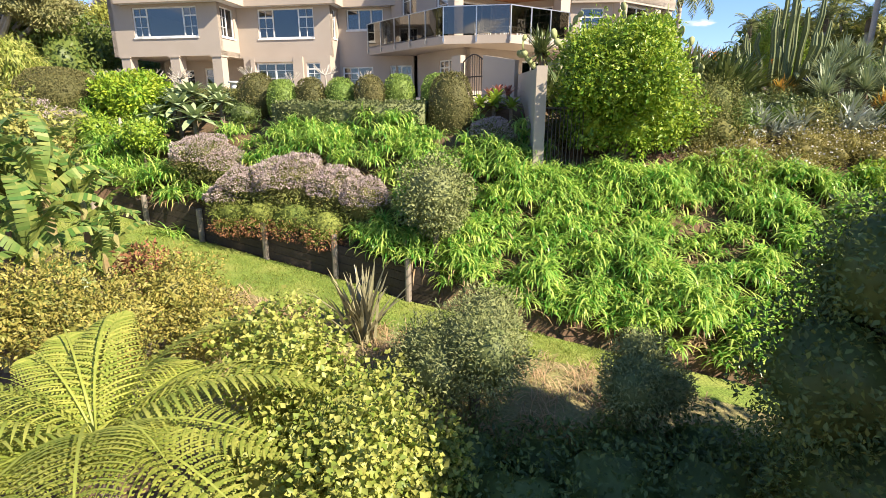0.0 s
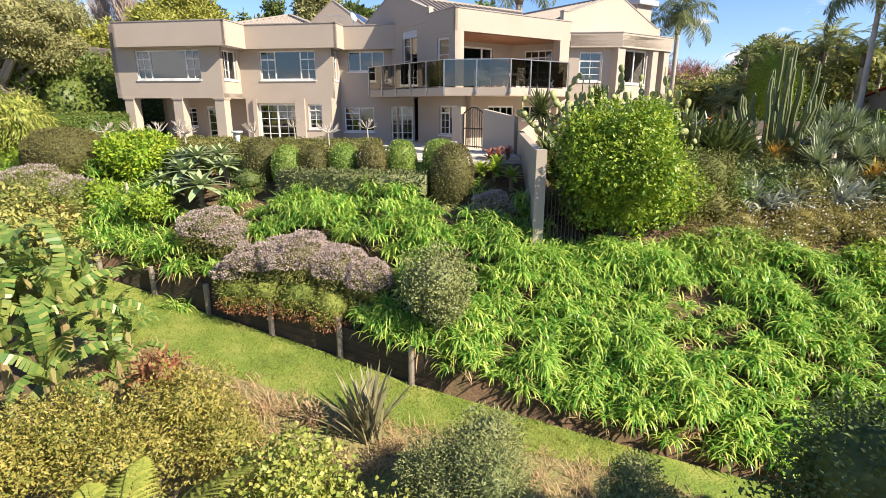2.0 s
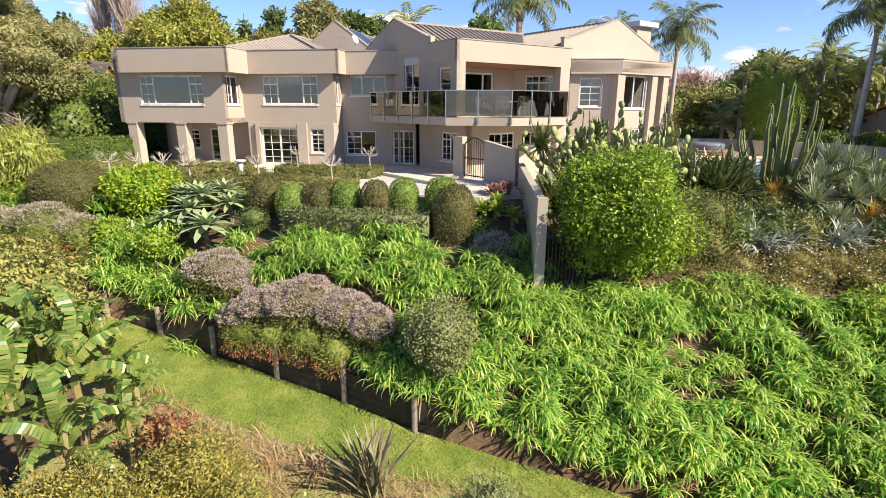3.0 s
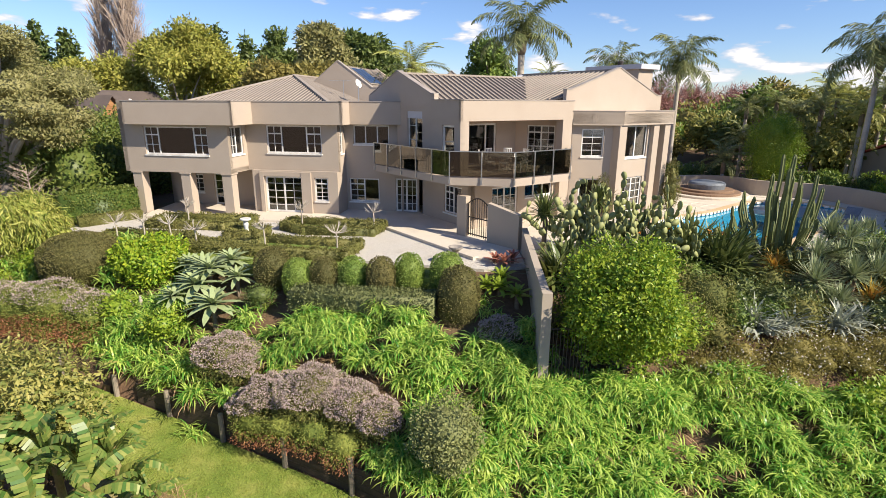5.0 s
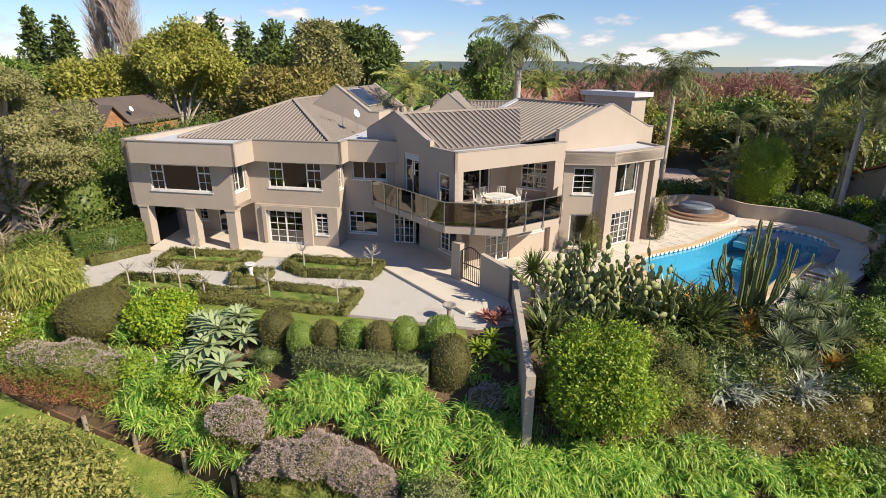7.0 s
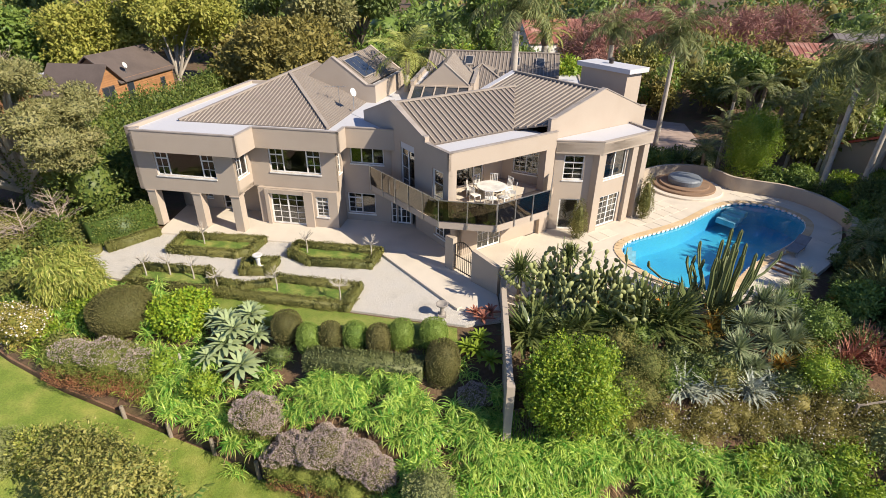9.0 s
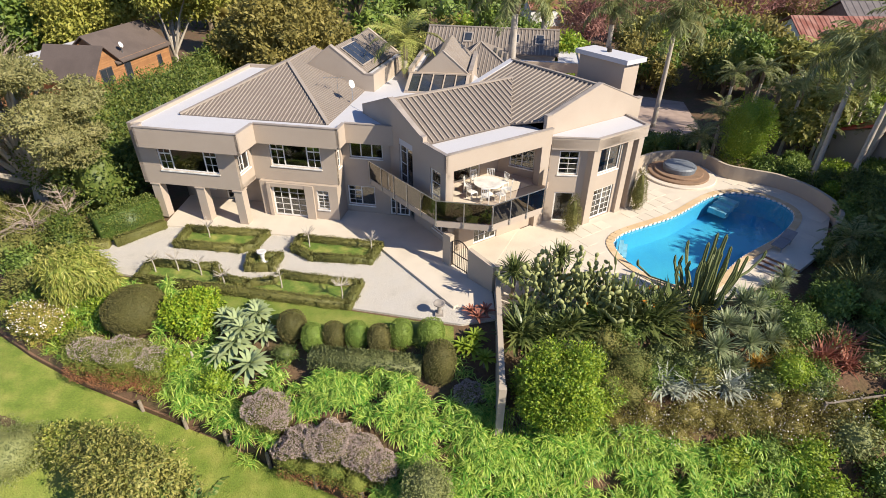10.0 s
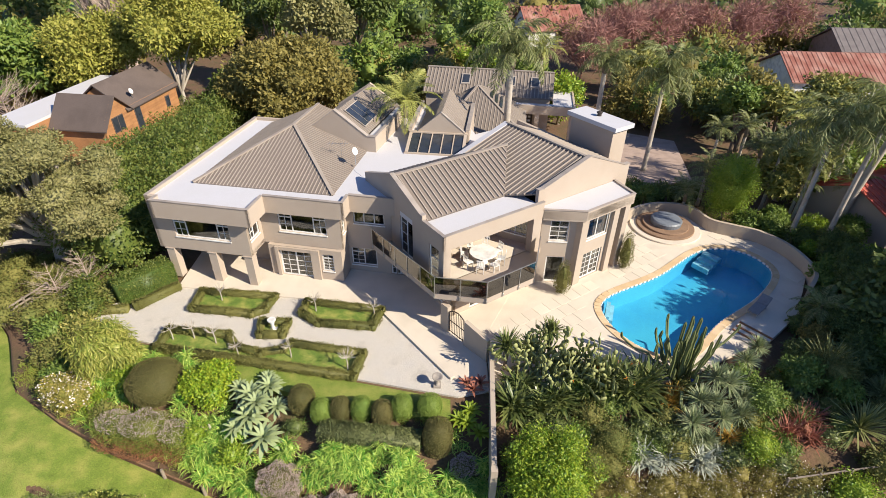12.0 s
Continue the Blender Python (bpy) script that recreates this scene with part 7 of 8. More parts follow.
shrub("shrub", [(16.9, 19.6, 0.6, 1.1, 1.0, 1.0), (16.2, 20.8, 0.6, 0.9, 0.9, 0.9)], L_MID, "leafy mid-green shrub above the bank", "shrub", 240, 0.12)
shrub("shrub", ruffle(6, 1.6, 1.5, 1.5, 21.4, 21.6, 0.9, seed=9), L_HEATH, "rounded olive shrub beside the pool terrace", "shrub", 300, 0.09)
shrub("shrub", ruffle(6, 2.0, 1.8, 1.6, 24.6, 20.0, 0.2, seed=10), L_GREY, "grey-green rounded shrub in shade", "shrub", 240, 0.1)
shrub("shrub", ruffle(7, 2.2, 2.2, 1.8, 25.0, 24.5, 0.9, seed=11), L_DARK, "dark glossy shrub beside the pool wall", "shrub", 220, 0.13)
shrub("shrub", ruffle(7, 2.6, 2.2, 2.2, 28.2, 28.0, 1.0, seed=12), L_DARK, "dark dense shrub beyond the pool wall", "shrub", 180, 0.15)
for i, (x, y, r, mat) in enumerate(((12.3, 14.6, 0.9, L_BRIGHT), (14.0, 14.8, 0.8, L_MID), (15.6, 14.6, 1.0, L_BRIGHT), (17.5, 15.0, 1.1, L_GREY), (13.2, 13.3, 0.9, L_MID), (15.8, 13.2, 1.2, L_BRIGHT), (19.5, 15.5, 1.2, L_BRIGHT), (18.5, 13.5, 1.3, L_MID), (21.5, 16.5, 1.2, L_HEATH))):
    shrub("shrub", [(x, y, gz1(x, y) + r * 0.45, r, r * 0.9, r * 0.8)], mat, "leafy green shrub on the lower bank", "shrub", 170, 0.14, group="shrubs on the lower bank")
for x, y, h in ((8.35, 29.0, 2.5), (13.3, 31.9, 3.0)):
    ob = thing("conifer", pose(x, y, 0.03), "slender clipped green cypress by the columns", "conifer")
    part("crown", np_mesh("crown", *cloud([(0, 0, h * 0.5, 0.4, 0.4, h * 0.5), (0, 0, h * 0.36, 0.55, 0.55, h * 0.36)], 500, 0.07, 0.35, 0.9, 0.2), L_BOX), None, ob)
    part("trunk", stem_bm([(0, 0, 0), (0, 0, 0.5)], 0.06, 0.05), M_BARK, ob)

# ---- foreground ----
def fern_frond():
    """A twice-divided fern frond: arching side plumes, each a narrow blade fringed with small leaflets."""
    n = 27
    t = np.linspace(0.05, 1, n)
    ang = 0.75 - 1.55 * t
    px, pz = np.cumsum(np.cos(ang)) * 2.5 / n, np.cumsum(np.sin(ang)) * 2.5 / n
    arrs = []
    for side in (-1, 1):
        L = 0.82 * np.minimum(1, t / 0.28) ** 0.6 * (1.02 - t) ** 0.75
        base = np.stack([px, np.zeros(n), pz], 1)
        arrs.append(straps(base, np.full(n, side * 1.2), np.full(n, 0.22), L, np.full(n, 0.034), np.full(n, 0.9), 4))
        for i in range(n):
            m = 11
            q = np.linspace(0.06, 0.97, m)
            d = np.array([math.cos(1.2), side * math.sin(1.2), 0.0])
            C = base[i] + d * (L[i] * q * 0.97)[:, None] + np.array([0, 0, 1.0]) * (L[i] * (0.22 * q - 0.44 * q ** 2))[:, None]
            for w in (-1, 1):
                D = unit(np.tile([w * 0.95 + 0.25, side * (0.45 - 0.35 * w), -0.12], (m, 1)) + rng.normal(size=(m, 3)) * 0.08)
                arrs.append(leaf_arrays(C, D, np.tile([0, 0, 1.0], (m, 1)) + rng.normal(size=(m, 3)) * 0.15, 0.062 * (1.15 - q), np.full(m, 0.034), 0.1))
    arrs.append(straps(np.zeros((1, 3)), np.zeros(1), np.full(1, 0.75), np.full(1, 2.5), np.full(1, 0.03), np.full(1, 1.55), 10))
    return np_mesh("frond", *join(arrs), L_FERN)


FF = fern_frond()


def tree_fern(x, y, z, n, s=1.0, seed=0):
    ob = thing("tree_fern", pose(x, y, z), "tree fern with spreading golden-green divided fronds", "tree fern")
    b = gz1(x, y) - z - 0.2
    bm = bmesh.new()
    tube(bm, [(0, 0, b), (0.03, 0, b * 0.5), (0, 0, 0)], [0.17, 0.13, 0.12], 10)
    part("trunk", bm, M_BARK, ob)
    r = random.Random(seed)
    for i in range(n):
        part("frond", FF, None, ob, m=pose(0, 0, 0.05, 0, 0, i * 360 / n + r.uniform(-9, 9)) @ pose(0, 0, 0, r.uniform(-25, 25), r.uniform(-30, 4), 0) @ Matrix.Scale(s * r.uniform(0.75, 1.1), 4))


tree_fern(-4.05, 5.35, -4.25, 19, 1.15, 1)
tree_fern(-5.7, 4.9, -4.75, 15, 1.0, 2)
shrub("hibiscus", [(-2.5, 7.4, -4.1, 0.95, 0.9, 0.95), (-1.55, 6.6, -4.75, 1.15, 1.1, 1.0), (-0.95, 5.5, -4.65, 0.85, 0.8, 0.9), (-0.35, 6.3, -5.2, 0.8, 0.8, 0.8), (-2.2, 6.0, -5.2, 1.0, 0.9, 0.9), (-1.0, 4.6, -5.0, 0.8, 0.7, 0.8)], L_YEL, "large shrub with pale yellow-green lobed leaves", "shrub", 400, 0.088, base=(-1.6, 6.4), aspect=0.8, shell=0.55, rough=0.5)
shrub("ochre_shrub", [(-6.5, 8.1, -3.55, 1.2, 0.9, 0.85), (-5.2, 9.5, -3.75, 1.0, 0.8, 0.85), (-4.3, 8.9, -4.2, 0.8, 0.8, 0.7), (-7.3, 7.3, -3.5, 1.0, 0.9, 0.8), (-5.6, 7.8, -3.9, 1.0, 0.9, 0.8)], L_OCHRE, "dense shrub with ochre and olive leaves", "shrub", 560, 0.078, base=(-5.8, 8.4), aspect=0.42, rough=0.55, shell=0.5)
shrub("red_shrub", [(-6.0, 10.2, -3.45, 0.55, 0.5, 0.45)], L_RED, "small shrub with reddish purple leaf tips", "shrub", 170, 0.12)
shrub("olive_shrub", ruffle(6, 1.35, 1.2, 1.3, 0.5, 8.2, -4.4, seed=21), L_GREY, "rounded grey-green fine-leaved shrub at the lawn edge", "shrub", 650, 0.075, aspect=0.32)
shrub("dark_shrub", ruffle(4, 0.95, 0.9, 1.0, 3.3, 7.9, -4.8, seed=22), L_GREY, "rounded dusky shrub in deep shade", "shrub", 650, 0.075, aspect=0.32)
shrub("shade_tree", [(4.7, 5.2, -2.0, 0.8, 0.8, 0.9), (4.4, 5.3, -3.3, 0.95, 0.9, 1.1), (5.2, 5.8, -2.6, 1.0, 0.9, 1.1), (4.9, 5.0, -4.6, 1.2, 1.1, 1.2), (5.9, 6.0, -4.0, 1.3, 1.2, 1.4)], L_DARK, "dark evergreen tree with small glossy leaves", "tree", 330, 0.08, base=(5.0, 5.3), shell=0.5)
shrub("understorey_shrub", [(1.0, 6.2, -6.1, 1.3, 1.0, 1.1), (2.5, 6.6, -6.0, 1.3, 1.1, 1.1), (0.3, 5.2, -6.2, 1.2, 1.0, 1.0), (3.8, 6.3, -6.0, 1.2, 1.0, 1.2), (1.8, 5.0, -6.3, 1.4, 1.0, 1.1), (3.0, 5.0, -6.2, 1.2, 1.0, 1.1), (1.6, 7.1, -5.9, 0.9, 0.7, 0.8), (2.9, 7.3, -5.8, 0.9, 0.7, 0.7), (0.4, 7.1, -5.8, 0.9, 0.7, 0.8), (4.2, 7.4, -5.8, 0.9, 0.7, 0.7), (5.4, 7.2, -6.0, 0.9, 0.8, 0.8)], L_DARK, "dark tangled brush in the gully", "shrub", 170, 0.1, base=(1.8, 5.6))
shrub("shade_tree", [(9.6, 2.6, 0.3, 2.6, 2.4, 1.8), (8.2, 3.4, -1.3, 1.9, 1.6, 1.6), (9.6, 1.2, -1.2, 2.4, 2.2, 2.2), (12.0, 3.6, -1.0, 2.2, 2.2, 2.2), (7.6, 2.6, -3.2, 1.6, 1.6, 1.7), (7.0, 2.6, -0.2, 1.7, 1.4, 1.2), (6.1, 2.0, -1.3, 1.4, 1.2, 1.2), (6.4, 1.2, -3.0, 1.6, 1.3, 1.6)], L_DARK, "large dark evergreen tree that shades the gully", "tree", 30, 0.28, base=(10, 3.0))
shrub("shade_tree", [(8.6, 6.4, -5.4, 1.5, 1.3, 1.3), (10.4, 7.4, -5.3, 1.7, 1.4, 1.3), (9.2, 8.2, -6.3, 1.6, 1.4, 1.2), (12.5, 8.2, -5.6, 2.0, 1.6, 1.5)], L_GREY, "grey-green evergreen with small leaves", "tree", 190, 0.095, base=(9.6, 7.4))
def banana_leaf():
    """A broad torn banana blade along +x with a drooping tip."""
    n = 22
    arrs = []
    t = np.linspace(0, 1, n)
    ang = 1.25 - 2.1 * t ** 1.5
    px, pz = np.cumsum(np.cos(ang)) * 1.9 / n, np.cumsum(np.sin(ang)) * 1.9 / n
    w = 0.2 * np.sin(np.pi * np.clip(t * 0.85 + 0.13, 0, 1)) ** 0.5
    for side in (-1, 1):
        for i in range(n - 1):
            sag = -0.2 - 0.7 * rng.random()
            gap = 0.04 if rng.random() < 0.72 else rng.uniform(0.2, 0.6)
            a, b = np.array([px[i], 0, pz[i]]), np.array([px[i + 1], 0, pz[i + 1]])
            b2 = a + (b - a) * (1 - gap)
            off = np.array([0.08, side * w[i], sag * w[i]])
            off2 = np.array([0.08, side * w[i + 1], sag * w[i + 1]])
            arrs.append((np.array([a, b, b2 + off2, a + off]), np.array([[0, 1, 2], [0, 2, 3]])))
    arrs.append(straps(np.zeros((1, 3)), np.zeros(1), np.full(1, 1.25), np.full(1, 1.9), np.full(1, 0.05), np.full(1, 2.1), 8))
    return np_mesh("leaf", *join(arrs), L_BANANA)


BAN = banana_leaf()


M_BANSTEM = surface("banana_stem", (0.27, 0.24, 0.09), 0.7, 0.35, 3, 20, 0.2, tint=(0.20, 0.13, 0.06))


def banana(x, y, top, n, s, seed):
    z = gz1(x, y)
    ob = thing("banana_plant", pose(x, y, z), "banana plant with broad torn yellow-green leaves", "banana plant", "bananas beside the lawn")
    h = top - z
    bm = bmesh.new()
    tube(bm, [(0, 0, -0.1), (0.05, 0, h * 0.5), (0, 0.03, h)], [0.13, 0.10, 0.07], 9)
    part("stem", bm, M_BANSTEM, ob)
    r = random.Random(seed)
    for i in range(n):
        part("leaf", BAN, None, ob, m=pose(0, 0, h - 0.1 - 0.06 * (n - i), 0, 0, i * 137.5 + r.uniform(-20, 20)) @ pose(0, 0, 0, r.uniform(-20, 20), 30 - 85 * i / n, 0) @ Matrix.Scale(s * r.uniform(0.8, 1.1), 4))


for i, (x, y, t, n, s) in enumerate(((-8.3, 10.8, -1.7, 10, 0.95), (-7.7, 9.5, -2.7, 10, 0.95), (-9.4, 11.4, -1.5, 10, 1.0), (-8.9, 9.8, -2.1, 10, 1.0), (-7.5, 11.6, -3.0, 9, 0.75), (-10.2, 10.4, -1.6, 9, 1.0), (-8.6, 12.3, -2.2, 10, 0.9), (-7.0, 10.4, -3.2, 9, 0.75), (-9.6, 9.0, -2.2, 9, 1.0))):
    banana(x, y, t, n, s, i)
shrub("broadleaf_tree", [(-10.7, 12.7, -0.9, 1.5, 1.3, 1.1), (-11.9, 13.1, -1.1, 1.4, 1.2, 1.1), (-12.9, 13.9, -1.3, 1.5, 1.2, 1.1), (-11.4, 12.0, -1.8, 1.5, 1.2, 1.2), (-9.9, 12.6, -1.9, 1.1, 1.0, 1.0)], L_OLIVE, "broad-leaved tree with olive and yellowing leaves", "tree", 240, 0.145, base=(-11.3, 12.8), aspect=0.42, droop=0.4, rough=0.5, shell=0.55)
shrub("yellow_shrub", [(-14.6, 14.9, -2.3, 1.2, 1.0, 0.9), (-15.8, 15.3, -2.5, 1.1, 0.9, 0.8)], L_YEL, "yellow-green shrub on the lawn", "shrub", 200, 0.14)
shrub("grey_shrub", [(-17.6, 14.6, -2.2, 1.8, 1.5, 1.1)], L_GREY, "rounded grey-green shrub on the lawn", "shrub", 420, 0.08, aspect=0.35)
tuft("fence_grass", -8.3, 15.6, gz1(-8.3, 15.6), 60, 0.8, 0.035, L_AGA, "tuft of strappy green leaves behind the retaining wall", "grass", (0.4, 1.4), (1.0, 2.4), 0.2)

EDGEX = (-20.6, -19.6, -18.5, -17.5, -12.6, -11.8, -10.9, -10.1, -9.2, -13.6, -16.7)
for k, x in enumerate(EDGEX):
    y = float(edge_y(x)) + (0.75, 1.0, 0.6)[k % 3]
    tuft("agapanthus", x, y, gz1(x, y) - 0.03, 70, 0.75, 0.05, L_AGA, "strappy green agapanthus at the edge of the bed", "agapanthus", (0.2, 1.4), (0.8, 2.2), 0.25)
for x, y in ((-10.6, 19.5), (-11.0, 18.2), (-10.3, 17.3), (-12.9, 19.9), (-7.3, 17.6), (-6.6, 17.4), (-5.9, 17.0), (-6.9, 19.0), (-13.4, 20.1), (-10.9, 20.3), (-12.3, 17.9), (-9.0, 17.2), (-16.3, 20.6), (-15.6, 19.9), (-17.2, 19.6), (-9.6, 16.6), (1.0, 18.2), (1.3, 17.8), (2.2, 17.2), (2.0, 16.2)):
    tuft("agapanthus", x, y, gz1(x, y) - 0.02, 60, 0.62, 0.045, L_AGA, "strappy green agapanthus filling the bank", "agapanthus", (0.3, 1.5), (1.2, 2.8), 0.2)
# ---- left-hand side ----
shrub("bamboo", ruffle(9, 1.9, 1.7, 1.9, -17.9, 22.4, 1.1, seed=31), L_YEL, "tall drooping yellow-green bamboo clump", "bamboo", 130, 0.30, aspect=0.17, droop=1.1, out=0.4)
shrub("flowering_shrub", ruffle(7, 1.6, 1.4, 1.2, -19.4, 20.8, -0.6, seed=32), L_OCHRE, "rounded shrub with cream and russet flowers", "shrub", 260, 0.11,
      extra=(("blossom", L_FLOWER, dict(density=18, size=0.08, aspect=0.9, core=False, shell=0.05, upper=0.8)),))
shrub("shrub", [(-16.6, 21.6, -0.4, 1.0, 0.8, 0.8), (-17.8, 20.6, -0.9, 0.9, 0.8, 0.6)], L_BRIGHT, "bright green leafy shrub on the bank", "shrub", 220, 0.14)
BANK = []
rb = random.Random(5)
for i in range(26):
    t = i / 25
    y = 31.5 + 34 * t
    x = -21.6 - 1.5 * t - 0.5 * math.sin(i)
    BANK.append((x + rb.uniform(-0.5, 0.5), y, rb.uniform(1.2, 2.2), 2.3, 2.2, 2.9 + 1.2 * math.sin(t * 3) - 1.6 * max(0, t - 0.3)))
    BANK.append((x - 3 + rb.uniform(-0.8, 0.8), y + 1, rb.uniform(2.2, 3.4) - 4.2 * max(0, t - 0.25), 2.4, 2.3, 2.4))
for k in range(0, len(BANK), 4):
    shrub("hedge", BANK[k:k + 4], L_IVY, "tall overgrown dark green hedge beside the house", "hedge", 28, 0.25, stem=False, group="hedge beside the house", rough=0.42)
for i, (x, y, r, mat) in enumerate(((-21.6, 23.4, 1.1, L_HEATH), (-22.6, 25.0, 1.2, L_MID), (-21.0, 25.2, 1.0, L_OLIVE), (-20.6, 22.2, 0.9, L_MID), (-21.4, 26.9, 1.1, L_IVY), (-20.9, 28.2, 1.0, L_HEATH), (-22.3, 28.3, 1.3, L_IVY), (-18.6, 21.2, 0.8, L_BRIGHT), (-17.3, 20.1, 0.7, L_HEATH))):
    shrub("shrub", [(x, y, gz1(x, y) + r * 0.4, r, r * 0.9, r * 0.8)], mat, "leafy garden shrub beside the court", "shrub", 130, 0.17, group="shrubs beside the court")


def tree(name, x, y, blobs, mat, label, trunk_r=0.3, bark=M_BARK, density=60, size=0.35, limbs=True, z0=None, **kw):
    """A tree: tapered trunk, a limb into every mass of the crown, and leaves."""
    z = gz1(x, y) if z0 is None else z0
    ob = thing(name, pose(x, y, z), label, "tree")
    bl = rel(blobs, x, y, z)
    part("crown", np_mesh("crown", *cloud(bl, density, size, **kw), mat), None, ob)
    h = min(b[2] for b in bl)
    bm = bmesh.new()
    tube(bm, [(0, 0, -0.3), (0.1, 0.05, h * 0.35), (0, 0, max(h * 0.7, 0.8))], [trunk_r * 1.3, trunk_r, trunk_r * 0.8], 10)
    for a, b, c, rx, ry, rz in bl:
        tube(bm, [(0, 0, h * 0.4), (a * 0.45, b * 0.45, h * 0.4 + (c - h * 0.4) * 0.55), (a, b, c)], [trunk_r * 0.7, trunk_r * 0.45, trunk_r * 0.18], 7)
    part("trunk", bm, bark, ob)
    return ob


def crown(n, cx, cy, cz, R, H, q=0.42, seed=0):
    r = random.Random(seed)
    out = []
    for i in range(n):
        a, e, d = r.uniform(0, 6.28), r.uniform(-0.5, 1.3), r.uniform(0.45, 0.85)
        s = R * q * r.uniform(0.75, 1.25)
        out.append((cx + R * d * math.cos(a) * math.cos(e), cy + R * d * math.sin(a) * math.cos(e), cz + H * d * math.sin(e), s, s, s * 0.75))
    out.append((cx, cy, cz, R * 0.5, R * 0.5, H * 0.55))
    return out


tree("gum_tree", -26.5, 32.5, [(a, b, c, p, q, r * 0.7) for a, b, c, p, q, r in crown(46, -25.2, 31.2, 5.4, 5.4, 6.2, 0.215, 2)[:-1]], L_GUM, "spreading gum tree with dusty olive foliage", 0.4, M_PALEBARK, 95, 0.19, aspect=0.4, rough=0.32, shell=0.25)
tree("gum_tree", -29.5, 29.5, [(a, b, c, p, q, r * 0.7) for a, b, c, p, q, r in crown(32, -29.5, 30.5, 4.6, 5.2, 5.8, 0.23, 3)], L_GUM, "spreading gum tree with dusty olive foliage", 0.4, M_PALEBARK, 80, 0.2, aspect=0.4, rough=0.32, shell=0.25)


def bare_tree(x, y, h, spread, mat, label, n=60, seed=0, up=0.8):
    r = random.Random(seed)
    z = gz1(x, y)
    ob = thing("bare_tree", pose(x, y, z), label, "tree")
    bm = bmesh.new()
    tube(bm, [(0, 0, -0.2), (0.1, 0, h * 0.4), (0, 0.1, h * 0.95)], [h * 0.022, h * 0.014, h * 0.003], 7)
    for i in range(n):
        t = r.uniform(0.12, 0.85)
        a = r.uniform(0, 6.28)
        l = spread * r.uniform(0.5, 1.1) * (1.1 - t * 0.7)
        p = Vector((0.1 * t, 0, h * t))
        d = Vector((math.cos(a), math.sin(a), up * r.uniform(0.8, 1.6))).normalized()
        q = p + d * l
        tube(bm, [p, p.lerp(q, 0.5), q + Vector((0, 0, l * 0.12))], [h * 0.006, h * 0.004, h * 0.0012], 4)
        for k in range(6):
            s = p.lerp(q, r.uniform(0.35, 0.98))
            b = a + r.uniform(-1.3, 1.3)
            e = s + Vector((math.cos(b), math.sin(b), up * r.uniform(0.5, 1.5))).normalized() * l * r.uniform(0.2, 0.42)
            tube(bm, [s, e], [h * 0.0025, h * 0.0008], 3)
    part("trunk", bm, mat, ob)
    return ob


bare_tree(-47.5, 79, 25, 5, L_TWIG, "tall leafless poplar with upright branches", 75, 1, 2.2)
bare_tree(-43.0, 77, 27, 6, L_TWIG, "tall leafless poplar with upright branches", 100, 2, 2.2)
bare_tree(-22.5, 29.0, 3.2, 1.8, L_TWIG, "small leafless shrub beside the hedge", 30, 3, 0.5)
bare_tree(-24.0, 28.0, 2.8, 1.8, L_TWIG, "small leafless shrub beside the hedge", 30, 4, 0.5)
bare_tree(-43.0, 53.0, 7.0, 5.0, L_TWIG, "spreading leafless tree behind the cabin", 60, 5, 0.6)
for i, (x, y, h) in enumerate(((27, 84, 9), (34, 88, 10), (42, 92, 9), (51, 94, 8.5), (21, 80, 8), (60, 98, 9))):
    made_bare = bare_tree(x, y, h, 5.5, L_PINK, "leafless reddish orchard tree", 70, 20 + i, 0.9)
    part("twig_mass", np_mesh("twig_mass", *cloud(crown(9, 0, 0, h * 0.6, 4.5, 3.6, 0.5, i), 9, 0.95, 0.075, 0.8, 0.7, core=False, rough=0.5), L_PINK), None, made_bare)

for x, y, h in ((-47.5, 79, 25), (-43.0, 77, 27)):
    pop = bare_tree(x + 0.6, y + 0.5, h * 0.96, 4.5, L_TWIG, "tall leafless poplar with upright branches", 60, int(h), 2.6)
    part("twig_mass", np_mesh("twig_mass", *cloud([(0, 0, h * 0.45, 2.0, 2.0, h * 0.34), (0.3, 0, h * 0.68, 1.6, 1.6, h * 0.27)], 14, 1.5, 0.022, 0.3, 0.9, droop=-1.8, core=False), L_TWIG), None, pop)
# unseen trees right of the view, added to shade the pool and the bank
for i, (x, y, h, R) in enumerate(((33.5, 21.5, 6.2, 3.8), (37.5, 27.0, 6.5, 4.0), (30.0, 15.5, 4.0, 3.2), (40, 33, 6, 3.5), (34.5, 16.5, 6.0, 3.8), (28.2, 16.2, 5.2, 2.8), (29.8, 20.6, 6.4, 3.1), (36.5, 28.3, 7.0, 3.2), (33.0, 27.0, 7.4, 2.6))):
    tree("evergreen_tree", x, y, crown(12, x, y, h, R, R, 0.45, 60 + i), L_DARK, "tall evergreen out of view, added to shade the pool garden", 0.3, M_BARK, 16, 0.42, rough=0.5)
rk = random.Random(99)
for i in range(22):
    x, y = rk.uniform(14, 40), rk.uniform(58, 74)
    if i > 12:
        x, y = rk.uniform(-6, 14), rk.uniform(64, 76)
    if 10 < x < 14 and y < 66 or x > 37 and y < 74:
        continue
    R = rk.uniform(2.2, 3.6)
    tree("garden_tree", x, y, crown(9, x, y, rk.uniform(2.0, 3.6), R, R * 0.8, 0.45, 80 + i), (L_MID, L_DARK, L_BRIGHT, L_OLIVE, L_BROWN)[i % 5], "leafy garden tree behind the house", 0.2, M_BARK, 12, 0.45, rough=0.5)

